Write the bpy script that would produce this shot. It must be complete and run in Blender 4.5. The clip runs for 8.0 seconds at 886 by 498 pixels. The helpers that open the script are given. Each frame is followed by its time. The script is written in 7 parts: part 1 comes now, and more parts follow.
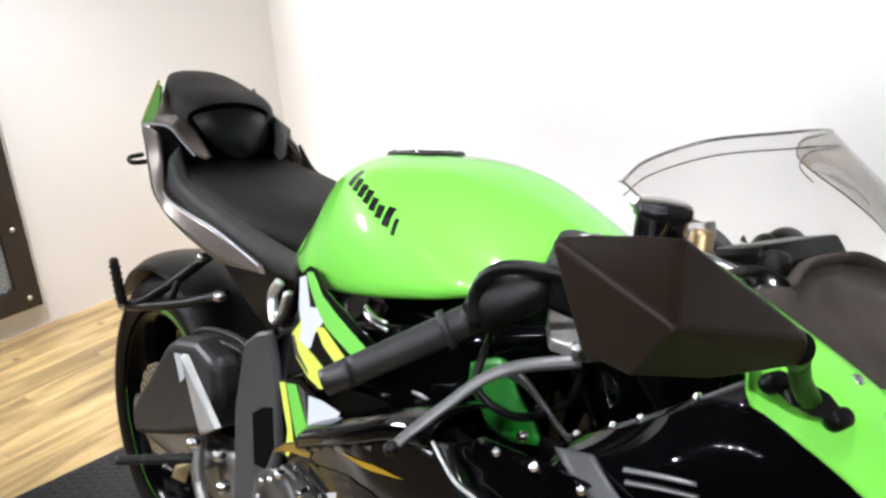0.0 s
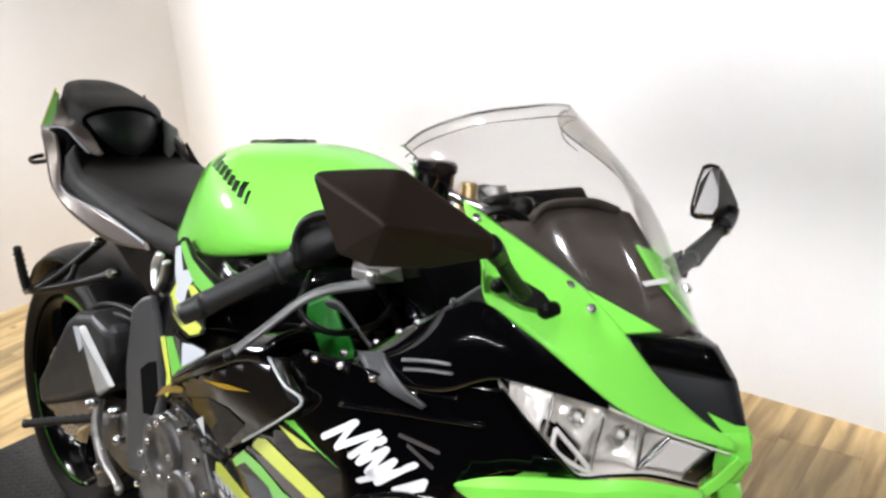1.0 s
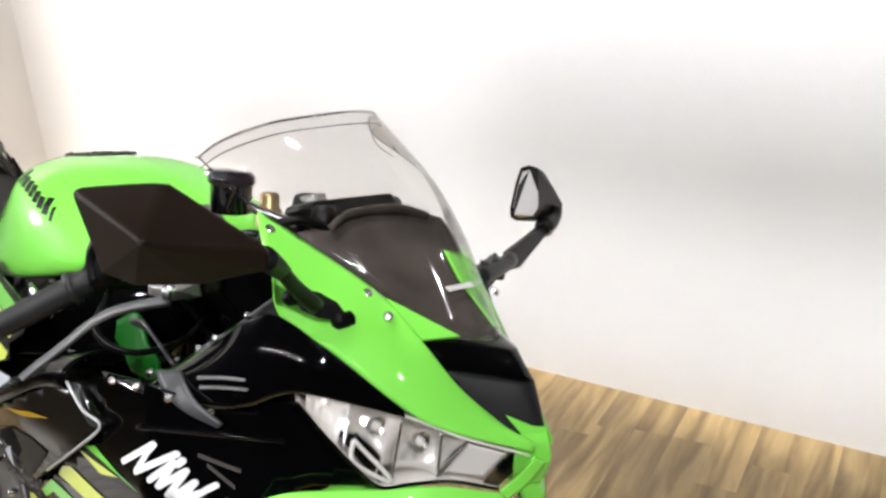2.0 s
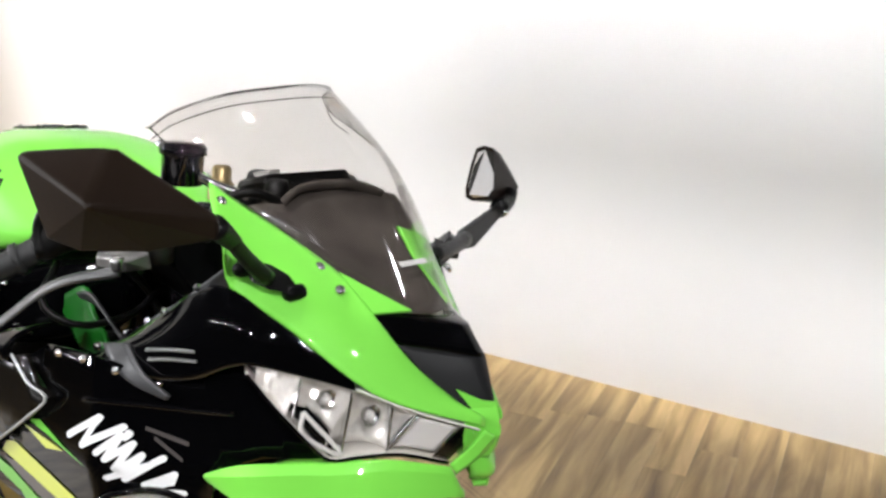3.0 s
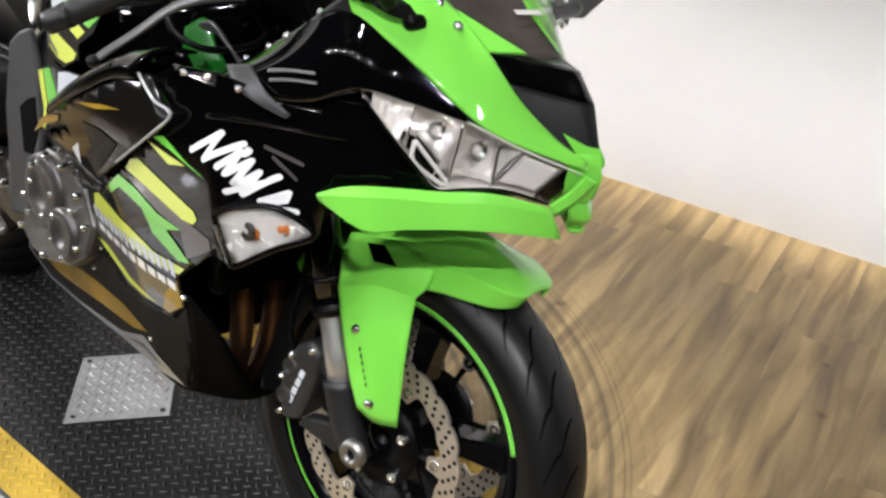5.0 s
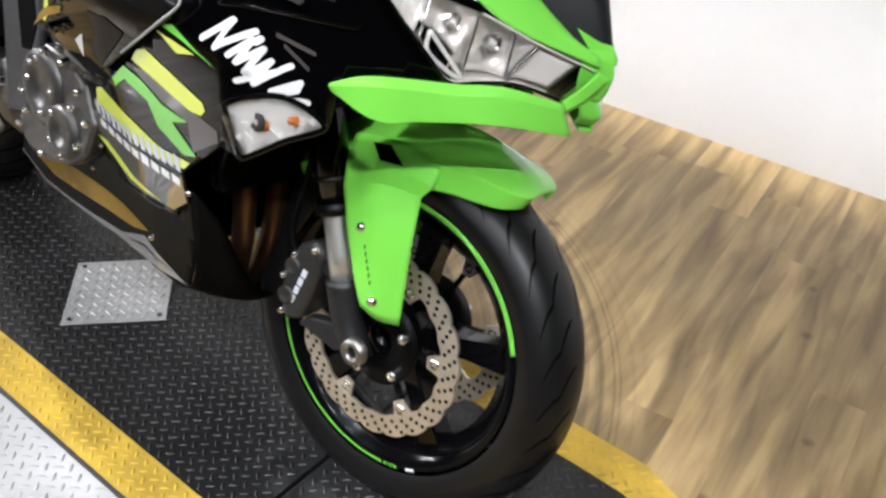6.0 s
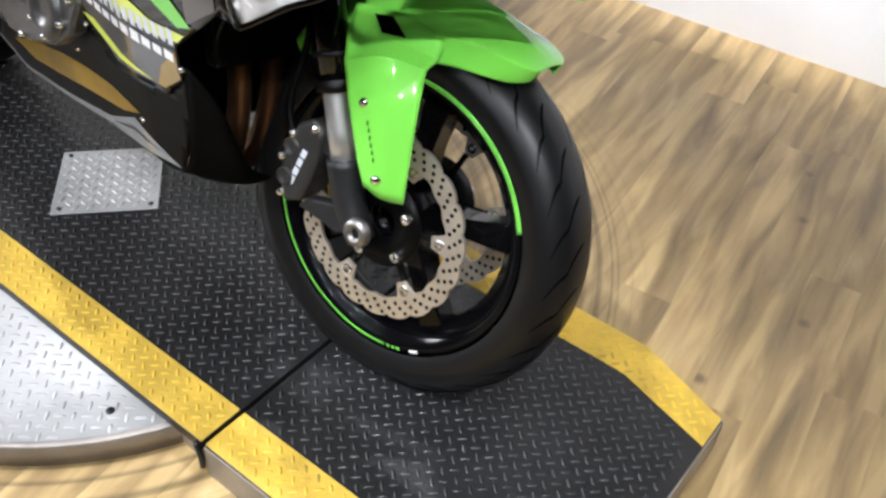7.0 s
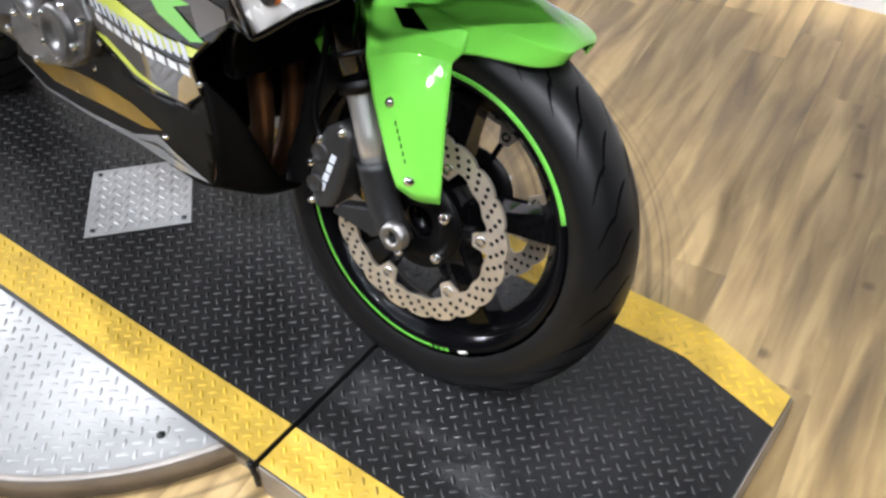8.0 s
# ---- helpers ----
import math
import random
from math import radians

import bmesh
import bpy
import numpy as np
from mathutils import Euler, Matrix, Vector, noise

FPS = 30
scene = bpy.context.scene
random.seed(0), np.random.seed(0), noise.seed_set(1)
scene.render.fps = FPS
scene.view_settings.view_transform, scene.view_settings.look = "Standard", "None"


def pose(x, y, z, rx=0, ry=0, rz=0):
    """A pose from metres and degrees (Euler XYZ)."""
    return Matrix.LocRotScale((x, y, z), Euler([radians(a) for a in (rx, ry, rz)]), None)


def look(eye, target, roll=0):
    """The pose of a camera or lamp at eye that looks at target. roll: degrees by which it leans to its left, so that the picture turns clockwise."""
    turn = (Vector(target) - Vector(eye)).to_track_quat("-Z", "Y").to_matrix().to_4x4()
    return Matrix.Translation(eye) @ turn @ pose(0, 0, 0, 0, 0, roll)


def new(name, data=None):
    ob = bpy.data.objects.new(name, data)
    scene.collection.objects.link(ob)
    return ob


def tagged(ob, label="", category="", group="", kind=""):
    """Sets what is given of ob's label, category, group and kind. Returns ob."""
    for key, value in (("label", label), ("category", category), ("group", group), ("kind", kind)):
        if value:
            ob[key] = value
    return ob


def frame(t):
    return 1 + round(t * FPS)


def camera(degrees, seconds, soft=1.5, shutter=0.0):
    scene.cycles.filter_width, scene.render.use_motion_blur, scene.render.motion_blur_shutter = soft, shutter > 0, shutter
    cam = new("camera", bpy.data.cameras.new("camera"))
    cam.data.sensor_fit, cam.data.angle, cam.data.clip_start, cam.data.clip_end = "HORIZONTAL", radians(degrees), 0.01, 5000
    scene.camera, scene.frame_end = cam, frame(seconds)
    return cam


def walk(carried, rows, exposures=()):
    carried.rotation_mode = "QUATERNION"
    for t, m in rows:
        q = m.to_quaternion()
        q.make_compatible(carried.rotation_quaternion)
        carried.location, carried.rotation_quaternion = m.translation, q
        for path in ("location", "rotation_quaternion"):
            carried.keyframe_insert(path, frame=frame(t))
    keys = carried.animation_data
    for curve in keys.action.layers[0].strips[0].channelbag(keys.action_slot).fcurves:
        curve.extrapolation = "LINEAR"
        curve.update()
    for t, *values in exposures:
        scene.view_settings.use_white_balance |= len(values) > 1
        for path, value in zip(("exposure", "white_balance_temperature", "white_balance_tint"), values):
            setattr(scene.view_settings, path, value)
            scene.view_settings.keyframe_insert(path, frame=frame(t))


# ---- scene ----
from mathutils.bvhtree import BVHTree

cam = camera(50.7, 8.0, 2.7)
PATH = [
    (0, (0.305, -0.626, 1.394), (-1.014, 0.665, 0.625), -4.2),
    (0.5, (0.461, -0.74, 1.393), (-0.844, 0.587, 0.66), -6.1),
    (1, (0.592, -0.737, 1.411), (-0.625, 0.664, 0.665), -4.2),
    (1.5, (0.662, -0.678, 1.414), (-0.494, 0.786, 0.692), -4.1),
    (2, (0.677, -0.657, 1.405), (-0.365, 0.875, 0.651), -3.8),
    (2.2, (0.686, -0.646, 1.401), (-0.313, 0.918, 0.656), -3.5),
    (3.3, (0.687, -0.672, 1.378), (-0.285, 0.881, 0.575), -1.7),
    (3.5, (0.682, -0.682, 1.369), (-0.302, 0.839, 0.52), -1.4),
    (4, (0.676, -0.709, 1.339), (-0.33, 0.738, 0.395), -0.9),
    (4.5, (0.682, -0.729, 1.319), (-0.328, 0.669, 0.307), -0.3),
    (5, (0.693, -0.752, 1.301), (-0.31, 0.604, 0.226), 0.5),
    (6.5, (0.68, -0.818, 1.239), (-0.181, 0.476, -0.019), 3.7),
    (7, (0.662, -0.824, 1.215), (-0.144, 0.424, -0.124), 3.6),
    (7.5, (0.633, -0.818, 1.203), (-0.181, 0.411, -0.149), 1.0),
    (8, (0.625, -0.771, 1.204), (-0.231, 0.395, -0.176), -3.5),
]
walk(cam, [(t, look(eye, target, roll)) for t, eye, target, roll in PATH], [(0, 0.05, 6200, 10), (1, -0.02, 6350, 10), (2, -0.10, 6450, 10), (3.5, -0.12, 6450, 10), (4.5, -0.15, 6500, 10), (6.5, 0.05, 6200, 10), (7, 0.12, 6150, 10), (8, 0.19, 6100, 11)])

# ---- light ----
world = bpy.data.worlds.new("world")
scene.world = world
world.use_nodes = True
world.node_tree.nodes["Background"].inputs[0].default_value = (0.9, 0.95, 1.0, 1)
world.node_tree.nodes["Background"].inputs[1].default_value = 0.0


def spot(name, place, target, power, angle, blend, radius=0.05, color=(1, 0.95, 0.88)):
    data = bpy.data.lights.new(name, "SPOT")
    data.energy, data.spot_size, data.spot_blend, data.shadow_soft_size, data.color = power, radians(angle), blend, radius, color
    ob = new(name, data)
    ob.matrix_world = look(place, target)
    return ob


CEILING = 2.75
FLOOR = -0.075
WALL_Y = 1.63
WALL_X = -2.93
# track spots over the display, and washers along the wall
COOL = (0.985, 0.985, 1.0)


def strip(name, y, aim, power, spread, x=0.6, length=6.6):
    """A long track of washers along the wall."""
    data = bpy.data.lights.new(name, "AREA")
    data.shape, data.size, data.size_y, data.energy, data.color, data.spread = "RECTANGLE", length, 0.06, power, COOL, radians(spread)
    ob = new(name, data)
    ob.matrix_world = look((x, y, CEILING - 0.12), (x, WALL_Y, aim))


strip("wall_washer_light", -0.3, 1.19, 28, 31)
strip("wall_foot_light", 0.10, 0.16, 10.5, 12)
# extra short strip, added to fill the dim band on the left
strip("wall_fill_light", 0.0, 0.72, 1.3, 14, -1.7, 2.0)
for x, y, power, aim in [(-1.6, -1.2, 50, -0.7), (-0.8, -1.5, 62, 0.15), (-0.45, 0.30, 120, -0.45), (-0.3, -1.9, 40, -0.2), (0.5, -1.6, 36, 0.05), (1.7, 0.0, 10, 0.55)]:
    spot("track_spot_light", (x, y, CEILING - 0.15), (aim, 0.2, 0.2), power, {62: 46, 120: 46}.get(power, 56), 0.5, 0.02, COOL)
# fill lamp added to brighten the nose and headlight
spot("nose_fill_light", (1.5, -1.3, CEILING - 0.15), (0.08, 0.08, 0.82), 200, 26, 0.6, 0.02, COOL)
# second fill lamp, added to lift the front of the deck
spot("front_fill_light", (1.15, -1.5, CEILING - 0.15), (0.40, -0.05, FLOOR), 210, 23, 0.8, 0.03, COOL)
for n in range(6):
    spot("ceiling_spot_light", (-2.2 + 0.85 * n, -3.5 + 0.15 * (n % 2), CEILING - 0.1), (-0.5, 0.0, 0.35), 38 if n < 4 else 25, 32, 0.6, 0.025, COOL)
# spots added to brighten the side wall
for y in (-0.9, 0.9):
    spot("wall_washer_light", (WALL_X + 0.8, y, CEILING - 0.12), (WALL_X - 0.2, y, 1.2), 120, 100, 0.7, 0.06, COOL)
# fill spots added to brighten the floor beside the display and the deck
spot("floor_fill_light", (-1.9, -0.2, CEILING - 0.15), (-2.4, 0.9, FLOOR), 265, 55, 0.8, 0.04, COOL)
spot("floor_fill_light", (1.3, -0.9, CEILING - 0.15), (0.72, 1.05, FLOOR), 24, 42, 0.8, 0.04, (1.0, 0.97, 0.92))
spot("floor_fill_light", (0.25, -1.2, CEILING - 0.15), (0.22, -0.38, FLOOR), 125, 38, 0.8, 0.04, COOL)
# lamps of the hall beyond the side wall
for x, y, z in ((-6.2, -1.9, 2.5), (-6.6, -2.3, 2.5), (-6.4, -2.7, 2.45), (-7.4, -2.2, 2.5), (-7.6, -2.9, 2.5), (-8.3, -2.5, 2.5), (-8.6, -3.4, 2.5)):
    spot("hall_spot_light", (x, y, z), (0.0, 0.3, 0.3), 210, 24, 0.5, 0.045, COOL)

# ---- materials ----
def material(name, color, rough=0.5, metal=0.0, coat=0.0, vary=0.12, scale=8.0, bump=0.0, bump_scale=60.0, rough_vary=0.1, stretch=(1, 1, 1), spec=0.5):
    mat = bpy.data.materials.new(name)
    mat.use_nodes = True
    nodes, links = mat.node_tree.nodes, mat.node_tree.links
    bsdf = nodes["Principled BSDF"]
    bsdf.inputs["Metallic"].default_value = metal
    bsdf.inputs["Coat Weight"].default_value = coat
    bsdf.inputs["Coat Roughness"].default_value = 0.03
    bsdf.inputs["Specular IOR Level"].default_value = spec
    coords = nodes.new("ShaderNodeTexCoord")
    place = nodes.new("ShaderNodeMapping")
    place.inputs["Scale"].default_value = stretch
    links.new(coords.outputs["Object"], place.inputs["Vector"])
    wide = nodes.new("ShaderNodeTexNoise")
    wide.inputs["Scale"].default_value = scale
    wide.inputs["Detail"].default_value = 6
    links.new(place.outputs["Vector"], wide.inputs["Vector"])
    ramp = nodes.new("ShaderNodeMapRange")
    ramp.inputs["From Min"].default_value, ramp.inputs["From Max"].default_value = 0.3, 0.7
    ramp.inputs["To Min"].default_value, ramp.inputs["To Max"].default_value = 1 - vary, 1 + vary
    links.new(wide.outputs["Fac"], ramp.inputs["Value"])
    mix = nodes.new("ShaderNodeVectorMath")
    mix.operation = "SCALE"
    mix.inputs[0].default_value = color
    links.new(ramp.outputs["Result"], mix.inputs["Scale"])
    links.new(mix.outputs["Vector"], bsdf.inputs["Base Color"])
    rr = nodes.new("ShaderNodeMapRange")
    rr.inputs["To Min"].default_value, rr.inputs["To Max"].default_value = max(0.02, rough - rough_vary), min(1, rough + rough_vary)
    fine = nodes.new("ShaderNodeTexNoise")
    fine.inputs["Scale"].default_value = bump_scale
    fine.inputs["Detail"].default_value = 4
    links.new(place.outputs["Vector"], fine.inputs["Vector"])
    links.new(fine.outputs["Fac"], rr.inputs["Value"])
    links.new(rr.outputs["Result"], bsdf.inputs["Roughness"])
    if bump:
        b = nodes.new("ShaderNodeBump")
        b.inputs["Strength"].default_value = bump
        b.inputs["Distance"].default_value = 0.002
        links.new(fine.outputs["Fac"], b.inputs["Height"])
        links.new(b.outputs["Normal"], bsdf.inputs["Normal"])
    return mat


def paint(name, color, vary=0.03):
    return material(name, color, 0.4, 0, 1.0, vary, 5, rough_vary=0.01, spec=0.1)


GREEN = paint("lime green paint", (0.20, 0.66, 0.075))
GREEN_DECAL = paint("green decal", (0.17, 0.57, 0.07))
YELLOW_DECAL = paint("yellow decal", (0.66, 0.74, 0.10))
GREY_DECAL = paint("grey decal", (0.065, 0.058, 0.055))
# lime green darkened: the inner panel's shade is put into its colour
SHADED_GREEN = paint("lime green paint darkened for shade", (0.010, 0.125, 0.012))
SILVER_DECAL = paint("pale decal", (0.62, 0.65, 0.7))
WHITE_DECAL = paint("white decal", (0.85, 0.85, 0.85))
BLACK_DECAL = material("black decal", (0.004, 0.004, 0.004), 0.3, 0, 0, 0.1, 5, spec=0.3)
# ochre paints in the reflection of the lift's yellow stripe
OCHRE = paint("ochre reflection colour", (0.26, 0.155, 0.01), 0.35)
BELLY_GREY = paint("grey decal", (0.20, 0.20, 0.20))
BLACK = material("gloss black paint", (0.0012, 0.0012, 0.0015), 0.05, 0, 0, 0.2, 5, rough_vary=0.015, spec=0.34)
DARK_GLOSS = material("dark bronze paint", (0.0050, 0.0042, 0.0036), 0.2, 0, 0.3, 0.2, 6, rough_vary=0.03, spec=0.35)
TAIL_GREY = material("bronze grey metallic paint", (0.20, 0.165, 0.145), 0.33, 0.55, 0.4, 0.1, 6, rough_vary=0.03)
PLASTIC = material("black textured plastic", (0.0024, 0.0023, 0.0023), 0.36, 0, 0, 0.2, 12, 0.2, 900, spec=0.22)
PLASTIC_GREY = material("dark grey plastic", (0.044, 0.044, 0.046), 0.42, 0, 0, 0.2, 12, 0.15, 700, spec=0.35)
NOSE_GREY = material("matt charcoal plastic", (0.0075, 0.0075, 0.008), 0.5, 0, 0, 0.2, 12, 0.15, 700, spec=0.2)
SATIN = material("satin grey alloy", (0.13, 0.13, 0.13), 0.4, 0.5, 0, 0.15, 20, 0.2, 300)
CALIPER = material("grey anodised alloy", (0.032, 0.0315, 0.031), 0.42, 0.3, 0, 0.15, 20, 0.3, 300)
DASH = material("matt brown-black dash", (0.078, 0.067, 0.060), 0.92, 0, 0, 0.25, 14, 0.4, 600, 0.05, spec=0.0)
SHELL = material("mirror shell plastic", (0.013, 0.0082, 0.0056), 0.45, 0, 0, 0.2, 9, 0.1, 900, spec=0.15)
SEAT = material("seat vinyl", (0.0085, 0.0066, 0.0056), 0.58, 0, 0, 0.25, 18, 0.4, 500, spec=0.22)
SEAT_EDGE = material("smooth seat vinyl", (0.042, 0.039, 0.037), 0.55, 0, 0, 0.25, 18, 0.3, 500, spec=0.22)
PAD = material("smooth pad vinyl", (0.017, 0.017, 0.018), 0.36, 0, 0, 0.2, 18, 0.1, 500, spec=0.35)
RUBBER = material("tyre rubber", (0.0042, 0.0042, 0.0045), 0.38, 0, 0, 0.3, 9, 0.06, 260, spec=0.32)
SIPE = material("tread groove", (0.0016, 0.0016, 0.0016), 0.9, 0, 0, 0.1, 9, spec=0.05)
GRIP = material("grip rubber", (0.017, 0.017, 0.017), 0.5, 0, 0, 0.2, 30, 0.2, 400, spec=0.3)
RIM = material("gloss black alloy", (0.0025, 0.0025, 0.003), 0.12, 0, 0, 0.2, 10, rough_vary=0.03, spec=0.14)
STEEL = material("brushed disc steel", (0.74, 0.68, 0.59), 0.42, 0.9, 0, 0.1, 30, 0.2, 300)
CHROME = material("polished steel", (0.82, 0.82, 0.81), 0.2, 1, 0, 0.05, 20)
FORK_TUBE = material("chrome fork tube", (0.80, 0.785, 0.765), 0.34, 0.85, 0, 0.04, 20, rough_vary=0.04)
ALLOY = material("cast alloy", (0.32, 0.31, 0.30), 0.4, 1, 0, 0.2, 25, 0.4, 250)
ALLOY_DARK = material("dark cast alloy", (0.024, 0.024, 0.025), 0.42, 0.4, 0, 0.25, 25, 0.2, 250)
COPPER = material("heat stained header pipe", (0.12, 0.062, 0.036), 0.38, 0.9, 0, 0.4, 12, 0.2, 120)
ENGINE_GREY = material("grey cast engine cover", (0.088, 0.085, 0.082), 0.34, 0.6, 0.1, 0.3, 30, 0.4, 220)
ENGINE = material("engine black", (0.0016, 0.0016, 0.0018), 0.40, 0, 0, 0.2, 20, 0.08, 200, spec=0.12)
# unseen walls and ceiling are kept dark so gloss black reflects little
DARK_WALL = material("dark unseen wall", (0.06, 0.058, 0.056), 0.8, 0, 0, 0.1, 2)
WALL = material("white wall paint", (0.84, 0.83, 0.825), 0.75, 0, 0, 0.03, 1.5, 0.15, 120)
WALL_CREAM = material("cream wall paint", (0.82, 0.785, 0.745), 0.8, 0, 0, 0.04, 1.5, 0.15, 120)
CEIL = material("dark unseen ceiling", (0.05, 0.05, 0.05), 0.9, 0, 0, 0.04, 2)
DARK_WOOD = material("dark stained wood", (0.022, 0.014, 0.009), 0.5, 0, 0, 0.4, 6, 0.5, 60, stretch=(8, 8, 1))
MESH_WHITE = material("white wire mesh", (0.72, 0.72, 0.72), 0.5, 0, 0, 0.1, 30)
PLATE_BLACK = material("worn black tread plate", (0.013, 0.013, 0.0135), 0.36, 0.0, 0, 0.5, 5, 0.35, 160, 0.12, spec=0.5)
LUG_BLACK = material("rubbed tread lugs", (0.026, 0.026, 0.027), 0.40, 0.2, 0, 0.6, 12, 0.2, 160, 0.15)
PLATE_SILVER = material("bright tread plate", (0.46, 0.46, 0.455), 0.45, 0.3, 0, 0.15, 9, 0.2, 160, 0.12)
YELLOW_TAPE = material("worn yellow paint", (0.62, 0.41, 0.055), 0.5, 0, 0, 0.25, 14, 0.4, 120, 0.12)
EDGE = material("scuffed steel edge", (0.34, 0.31, 0.28), 0.45, 0.6, 0, 0.25, 9, 0.3, 120)
AMBER = material("amber bulb", (0.55, 0.17, 0.04), 0.2, 0, 0.5, 0.05, 20)
REFLECTOR = material("chrome reflector", (0.93, 0.885, 0.83), 0.13, 0.35, 0.4, 0.06, 40, 0.35, 45, rough_vary=0.06)
SPARKLE = material("rippled lamp reflector", (0.95, 0.93, 0.90), 0.22, 0.15, 0.6, 0.08, 70, 1.0, 60, 0.1)
BELLY_BLACK = material("satin black belly paint", (0.0014, 0.0014, 0.0016), 0.45, 0, 0, 0.2, 6, rough_vary=0.04, spec=0.08)
BELLY_MATT = material("matt black belly plastic", (0.0022, 0.0021, 0.0021), 0.6, 0, 0, 0.2, 12, 0.15, 700, spec=0.03)
GUARD = material("pale satin alloy guard", (0.42, 0.42, 0.41), 0.4, 0.3, 0, 0.12, 30, 0.2, 300)
GOLD = material("gold guard", (0.35, 0.27, 0.14), 0.4, 0.8, 0, 0.2, 20)


def glass(name, color, rough=0.02, base=0.03):
    mat = bpy.data.materials.new(name)
    mat.use_nodes = True
    nodes, links = mat.node_tree.nodes, mat.node_tree.links
    nodes.remove(nodes["Principled BSDF"])
    clear = nodes.new("ShaderNodeBsdfTransparent")
    clear.inputs["Color"].default_value = (*color, 1)
    gloss = nodes.new("ShaderNodeBsdfGlossy")
    gloss.inputs["Roughness"].default_value = rough
    fres = nodes.new("ShaderNodeLayerWeight")
    curve = nodes.new("ShaderNodeMath")
    curve.operation = "POWER"
    curve.inputs[1].default_value = 4.0
    links.new(fres.outputs["Facing"], curve.inputs[0])
    amount = nodes.new("ShaderNodeMapRange")
    amount.inputs["To Min"].default_value, amount.inputs["To Max"].default_value = base, 0.75
    links.new(curve.outputs["Value"], amount.inputs["Value"])
    noise_tex = nodes.new("ShaderNodeTexNoise")
    noise_tex.inputs["Scale"].default_value = 6
    scuff = nodes.new("ShaderNodeMapRange")
    scuff.inputs["To Min"].default_value, scuff.inputs["To Max"].default_value = rough, rough + 0.03
    links.new(noise_tex.outputs["Fac"], scuff.inputs["Value"])
    links.new(scuff.outputs["Result"], gloss.inputs["Roughness"])
    mix = nodes.new("ShaderNodeMixShader")
    links.new(amount.outputs["Result"], mix.inputs["Fac"])
    links.new(clear.outputs["BSDF"], mix.inputs[1])
    links.new(gloss.outputs["BSDF"], mix.inputs[2])
    links.new(mix.outputs["Shader"], nodes["Material Output"].inputs["Surface"])
    return mat


SCREEN = glass("smoked clear acrylic", (0.95, 0.942, 0.935), 0.03, 0.035)
EDGE_GREY = glass("polished acrylic edge", (0.55, 0.54, 0.54), 0.05, 0.1)
LENS = glass("clear lamp lens", (0.95, 0.95, 0.95))
DIFFUSER = material("milky lamp insert", (0.86, 0.82, 0.79), 0.35, 0, 0.3, 0.06, 20)
MIRROR = material("mirror glass", (0.85, 0.85, 0.85), 0.03, 1, 0, 0.01, 3, rough_vary=0.01)


